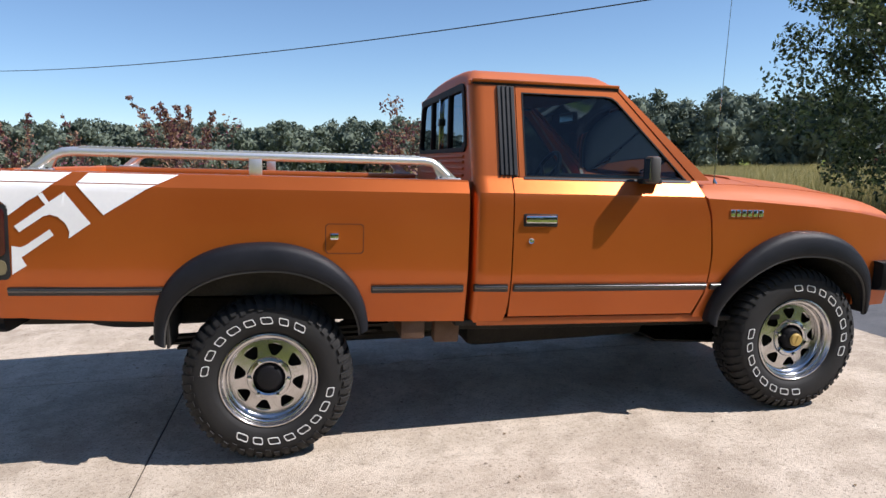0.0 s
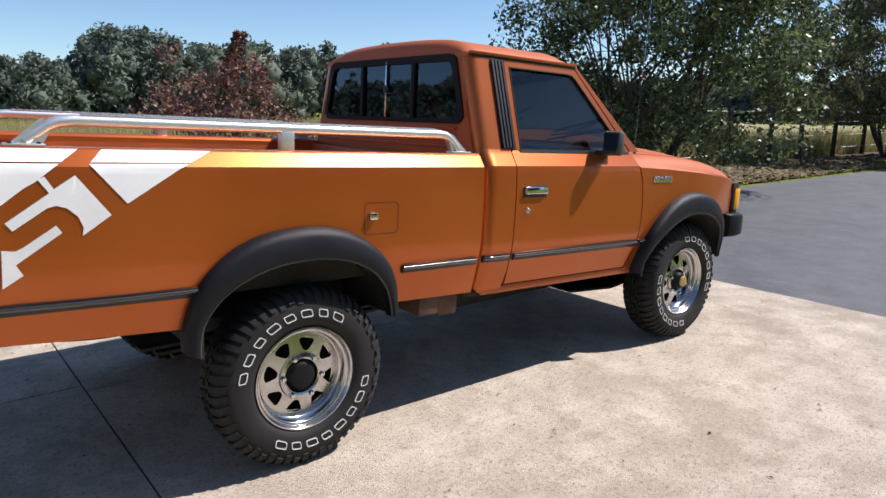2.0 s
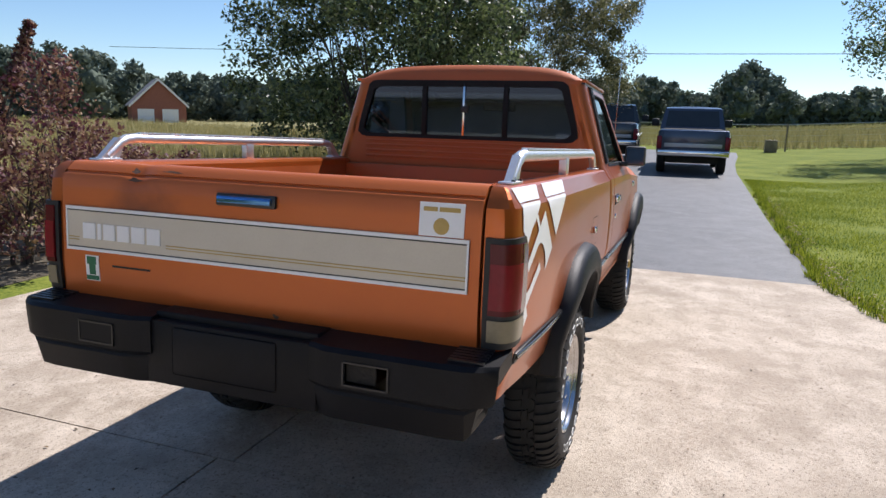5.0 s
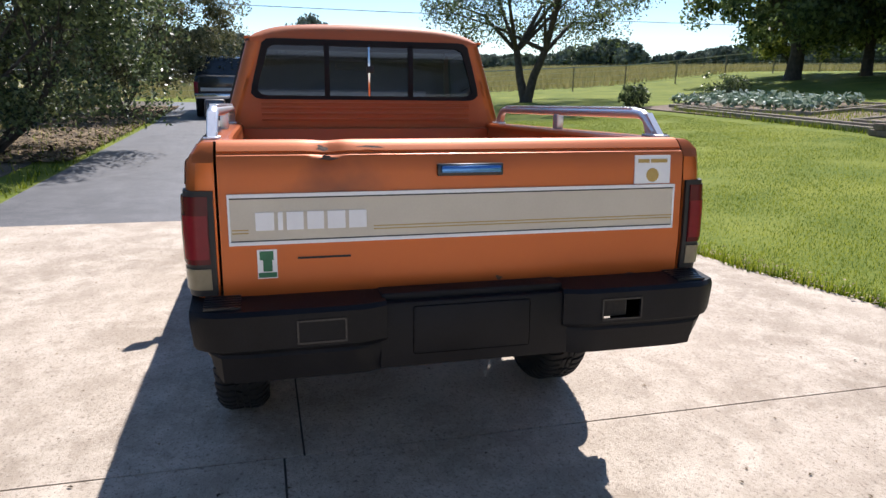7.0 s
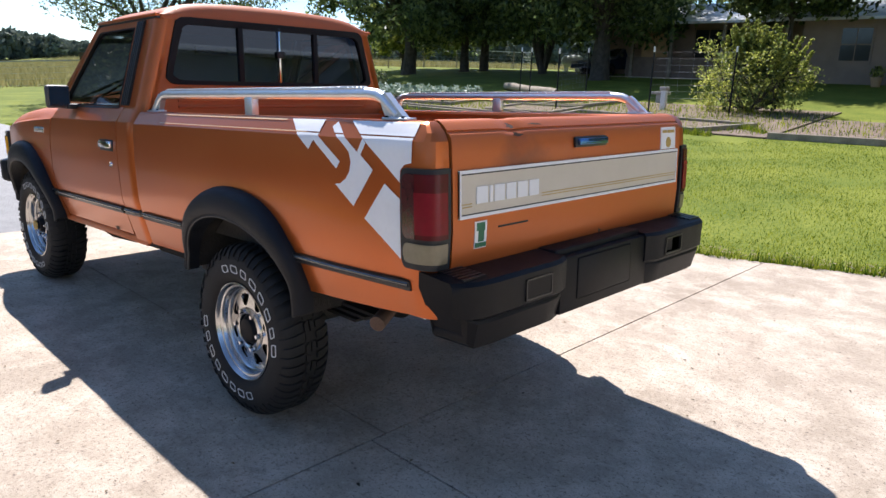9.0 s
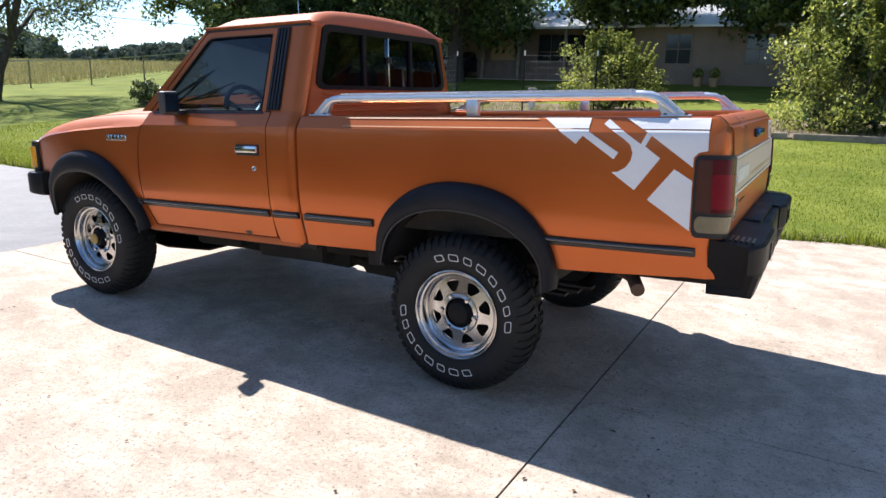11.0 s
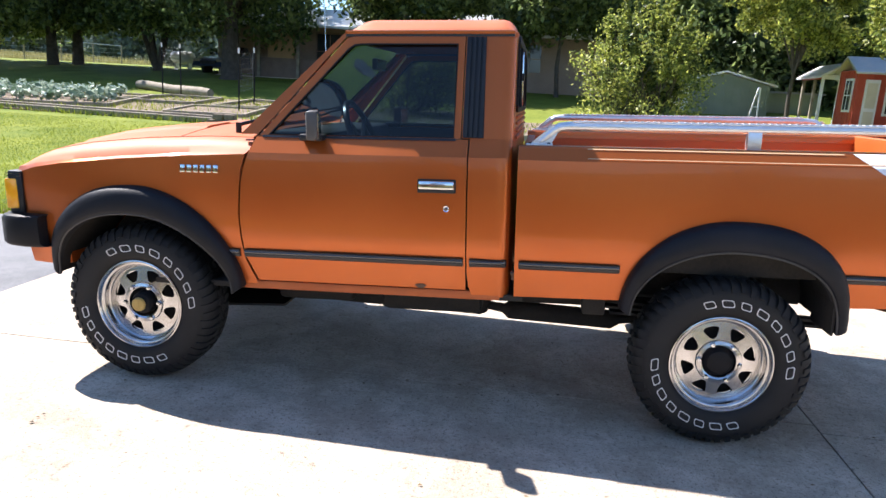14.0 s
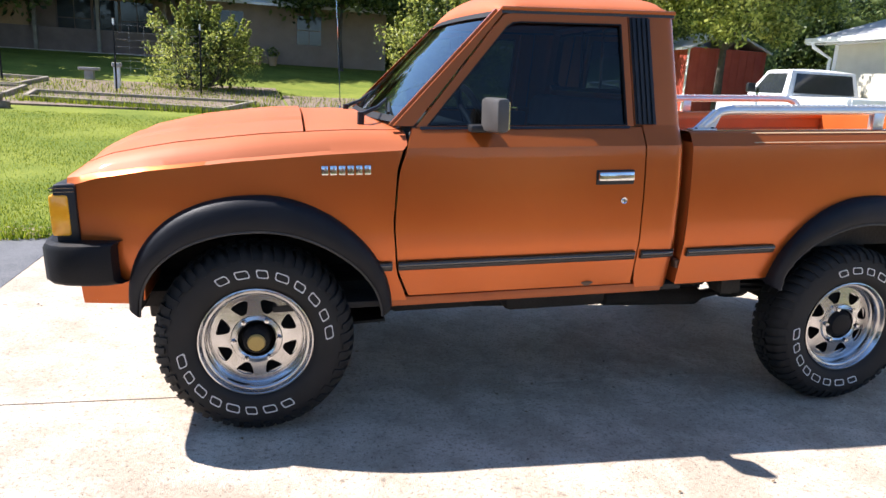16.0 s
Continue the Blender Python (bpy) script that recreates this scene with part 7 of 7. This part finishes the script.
for k, q in enumerate(BEDS):
    bed = empty("raised_bed", "weathered timber bed of bare soil and weeds" if k != 2 else "long timber bed planted with leafy greens", "garden bed", "garden beds")
    for i in range(4):
        timber(bed, q[i], q[(i + 1) % 4])
    (xa, ya), (xb, yb), (xc, yc), (xd, yd) = q
    bm = bmesh.new()
    sheet(bm, [[((xa * (1 - u) + xb * u) * (1 - w) + (xd * (1 - u) + xc * u) * w, (ya * (1 - u) + yb * u) * (1 - w) + (yd * (1 - u) + yc * u) * w,
                 ground_z((xa + xc) / 2, (ya * (1 - w) + yd * w)) + 0.07) for w in steps(0, 1, 4)] for u in steps(0, 1, 4)])
    part("soil", bm, SOIL, bed)

rng = np.random.default_rng(12)
veg = []
for r_ in range(4):
    for k in range(11):
        x, y = 12.6 + 0.5 * k + 0.28 * r_ + rng.normal() * 0.08, -13.55 + 0.06 * k - 0.82 * r_ + rng.normal() * 0.08
        veg.append((x, y))
for k, (x, y) in enumerate(veg):
    v, f = leaf_cloud(rng, [(0, 0, 0.22)], [0.24], 34, 0.11, 0.7)
    if k == 0:
        base_mesh = fast_mesh("leafy_green", v, f, CABBAGE)
        tagged(base_mesh, "blue-green leafy vegetable in the timber bed", "vegetable", "leafy greens")
        base_mesh.matrix_basis = Matrix.Translation((x, y, ground_z(x, y) + 0.05))
    else:
        copy_thing(base_mesh, Matrix.Translation((x, y, ground_z(x, y) + 0.05)) @ pose(0, 0, 0, 0, 0, 360 * rng.random()))

# weeds and long grass round the bed timbers
rng = np.random.default_rng(77)
spots = []
for (xa, ya), (xb, yb), n in (((3.4, -11.75), (7.8, -12.45), 1500), ((8.0, -11.5), (16.2, -11.9), 900), ((3.2, -13.7), (7.9, -14.0), 500), ((8.3, -14.9), (10.4, -14.7), 400), ((2.6, -12.6), (3.6, -13.4), 400)):
    for _ in range(n):
        u = rng.random()
        spots.append((xa + (xb - xa) * u, ya + (yb - ya) * u + rng.normal() * 0.10))
for _ in range(1500):
    spots.append((rng.uniform(-3.5, 2.4), rng.uniform(-16, -12.9)))
for _ in range(900):
    spots.append((rng.uniform(4.2, 20), 3.5 + 2.6 * rng.random() ** 1.5))
for _ in range(9000):
    spots.append((rng.uniform(2.6, 17), rng.uniform(-17.5, -12.2)))
blades("bed_weeds", "weeds and long grass along the bed timbers", spots, 0.13, 0.010, BLADE, 6)

tank = empty("gas_tank", "white gas tank on short legs beyond the oaks", "gas tank", at=(19.0, -30.0, ground_z(19.0, -30.0)))
bm = bmesh.new()
tube(bm, [(-0.62, 0, 0.55), (-0.55, 0, 0.55), (-0.42, 0, 0.55), (0.42, 0, 0.55), (0.55, 0, 0.55), (0.62, 0, 0.55)], [0.06, 0.22, 0.30, 0.30, 0.22, 0.06], 16)
part("body", bm, WHITE, tank)
for x in (-0.35, 0.35):
    boxpart("leg", tank, GALV, x - 0.04, x + 0.04, -0.16, 0.16, 0.0, 0.30)

log = empty("log", "fallen grey log behind the garden beds", "log")
bm = bmesh.new()
la, lb = (11.8, -18.4), (15.2, -19.8)
tube(bm, [(la[0] * (1 - u) + lb[0] * u, la[1] * (1 - u) + lb[1] * u, ground_z(la[0] * (1 - u) + lb[0] * u, la[1] * (1 - u) + lb[1] * u) + 0.14 + 0.02 * math.sin(9 * u)) for u in steps(0, 1, 8)], [0.15, 0.17, 0.16, 0.175, 0.16, 0.165, 0.15, 0.155, 0.14], 12)
part("trunk", bm, TIMBER, log)

BLOCK = mat("brown garden stone", (0.13, 0.10, 0.075), (0.26, 0.20, 0.15), 9, 0.95, 0, 0.6, 40)
stack = empty("block_stack", "short stack of rough brown garden blocks at the bed corner", "blocks", at=(7.7, -11.35, ground_z(7.7, -11.35)))
for i, (x, y, z) in enumerate(((0, 0, 0), (0.26, 0.02, 0), (0.5, -0.02, 0), (0.12, 0, 0.13), (0.38, 0.01, 0.13))):
    boxpart("block", stack, BLOCK, x - 0.12, x + 0.12, y - 0.1, y + 0.1, z, z + 0.125, 0.012)

bench = empty("stone_bench", "small pale stone garden bench", "bench", at=(7.9, -18.4, ground_z(7.9, -18.4)))
boxpart("seat", bench, STONE, -0.26, 0.26, -0.15, 0.15, 0.28, 0.36, 0.015)
boxpart("leg", bench, STONE, -0.12, 0.12, -0.1, 0.1, 0, 0.28, 0.02)
pillar = empty("garden_pillar", "white capped garden pillar post", "garden post", at=(6.7, -16.2, ground_z(6.7, -16.2)))
boxpart("post", pillar, WHITE, -0.07, 0.07, -0.07, 0.07, 0, 0.55, 0.01)
boxpart("cap", pillar, STONE, -0.11, 0.11, -0.11, 0.11, 0.55, 0.66, 0.03)


def mesh_panel(a, b, z0, z1, label):
    """Steel posts with a wire grid between them."""
    ob = empty("trellis", label, "trellis", "garden trellises")
    ga, gb = ground_z(*a), ground_z(*b)
    for p, g in ((a, ga), (b, gb)):
        bm = bmesh.new()
        tube(bm, [(*p, g - 0.05), (*p, g + z1)], 0.022, 6)
        post = part("post", bm, SATIN, ob)
        bm = bmesh.new()
        tube(bm, [(*p, g + z1), (*p, g + z1 + 0.14)], 0.024, 6)
        part("post_tip", bm, WHITE, post)
    bm = bmesh.new()
    n = 7
    for k in range(n + 1):
        z = z0 + (z1 - z0) * k / n
        tube(bm, [(*a, ga + z), (*b, gb + z)], 0.0015, 4)
    m_ = max(3, int(math.dist(a, b) / 0.3))
    for k in range(1, m_):
        u = k / m_
        x, y = a[0] * (1 - u) + b[0] * u, a[1] * (1 - u) + b[1] * u
        tube(bm, [(x, y, ground_z(x, y) + z0), (x, y, ground_z(x, y) + z1)], 0.0015, 4)
    tagged(part("wire_grid", bm, GALV, ob), kind="stuff")


mesh_panel((8.9, -14.2), (9.5, -16.6), 0.55, 1.55, "wire trellis between two dark steel posts")
mesh_panel((6.45, -14.9), (4.6, -15.6), 0.45, 1.6, "wide wire trellis in front of the shrub")
mesh_panel((13.6, -18.6), (12.4, -17.6), 0.9, 1.55, "wire trellis beside the vegetable bed")

swing = empty("swing_frame", "white A-frame of a garden swing", "swing frame", at=(-6.3, -21.4, ground_z(-6.3, -21.4) - 0.05))
for dx in (0.26, -0.04):
    bm = bmesh.new()
    tube(bm, [(dx, 0, 0), (-0.02 if dx < 0 else 0.03, 0, 1.12)], 0.028, 8)
    part("leg", bm, WHITE, swing)
boxpart("crossbar", swing, WHITE, -0.04, 0.17, -0.02, 0.02, 0.46, 0.50)

# wire fence along the meadow
fence = empty("wire_fence", "galvanised chain link fence along the meadow", "fence")
run = [(33.0, 8.0), (32.0, -5.0), (31.2, -9.5), (30.4, -24.0), (30.0, -42.0)]
pts = []
for (xa, ya), (xb, yb) in zip(run, run[1:]):
    n = max(1, int(math.dist((xa, ya), (xb, yb)) / 2.6))
    pts += [(xa + (xb - xa) * k / n, ya + (yb - ya) * k / n) for k in range(n)]
pts.append(run[-1])
for x, y in pts:
    bm = bmesh.new()
    g = ground_z(x, y)
    tube(bm, [(x, y, g - 0.05), (x, y, g + 1.24)], 0.04, 6)
    part("post", bm, TIMBER, fence)
bm = bmesh.new()
for z, r_ in ((1.2, 0.028), (0.95, 0.006), (0.7, 0.006), (0.45, 0.006), (0.2, 0.006)):
    tube(bm, [(x, y, ground_z(x, y) + z) for x, y in pts], r_, 5)
part("wire", bm, GALV, fence)
board = empty("notice_board", "dark wooden board on two posts by the fence", "board", at=(30.2, -9.4, ground_z(30.2, -9.4)))
boxpart("post", board, TIMBER, 0, 0.08, -0.26, -0.18, 0, 1.5)
boxpart("post", board, TIMBER, 0, 0.08, 0.18, 0.26, 0, 1.5)
boxpart("panel", board, BARK, -0.03, 0.0, -0.3, 0.3, 0.75, 1.55, 0.01)
boxpart("feed_box", None, TIMBER, 31.3, 31.7, -4.6, -4.1, ground_z(31.5, -4.4), ground_z(31.5, -4.4) + 0.55, 0.02)
tagged(bpy.data.objects["feed_box"], "small weathered wooden box by the fence", "box")

# field fence behind the crape myrtle
ff = empty("field_fence", "dark wooden posts and wire of the field fence", "fence")
fp = [(x, 5.9 + 0.02 * x) for x in (13.2, 15.6, 17.9, 19.8, 22.2, 24.6, 27.0)]
for x, y in fp:
    bm = bmesh.new()
    tube(bm, [(x, y, ground_z(x, y) - 0.05), (x, y, ground_z(x, y) + 1.5)], [0.075, 0.065], 8)
    part("post", bm, BARK, ff)
bm = bmesh.new()
for z in (0.3, 0.7, 1.1, 1.4):
    tube(bm, [(x, y, ground_z(x, y) + z) for x, y in fp], 0.006, 4)
part("wire", bm, GALV, ff)

# overhead lines
for nm, a, b, sag in (("overhead_line", (-26, 62, 9.2), (34, 4.5, 8.8), 1.5), ("overhead_line", (58, 60, 7.6), (57, -70, 6.8), 0.8)):
    bm = bmesh.new()
    tube(bm, [(a[0] + (b[0] - a[0]) * u, a[1] + (b[1] - a[1]) * u, a[2] + (b[2] - a[2]) * u - sag * 4 * u * (1 - u)) for u in steps(0, 1, 24)], 0.028, 6)
    tagged(part(nm, bm, BLACK), "thin dark overhead power line", "power line", "power lines")
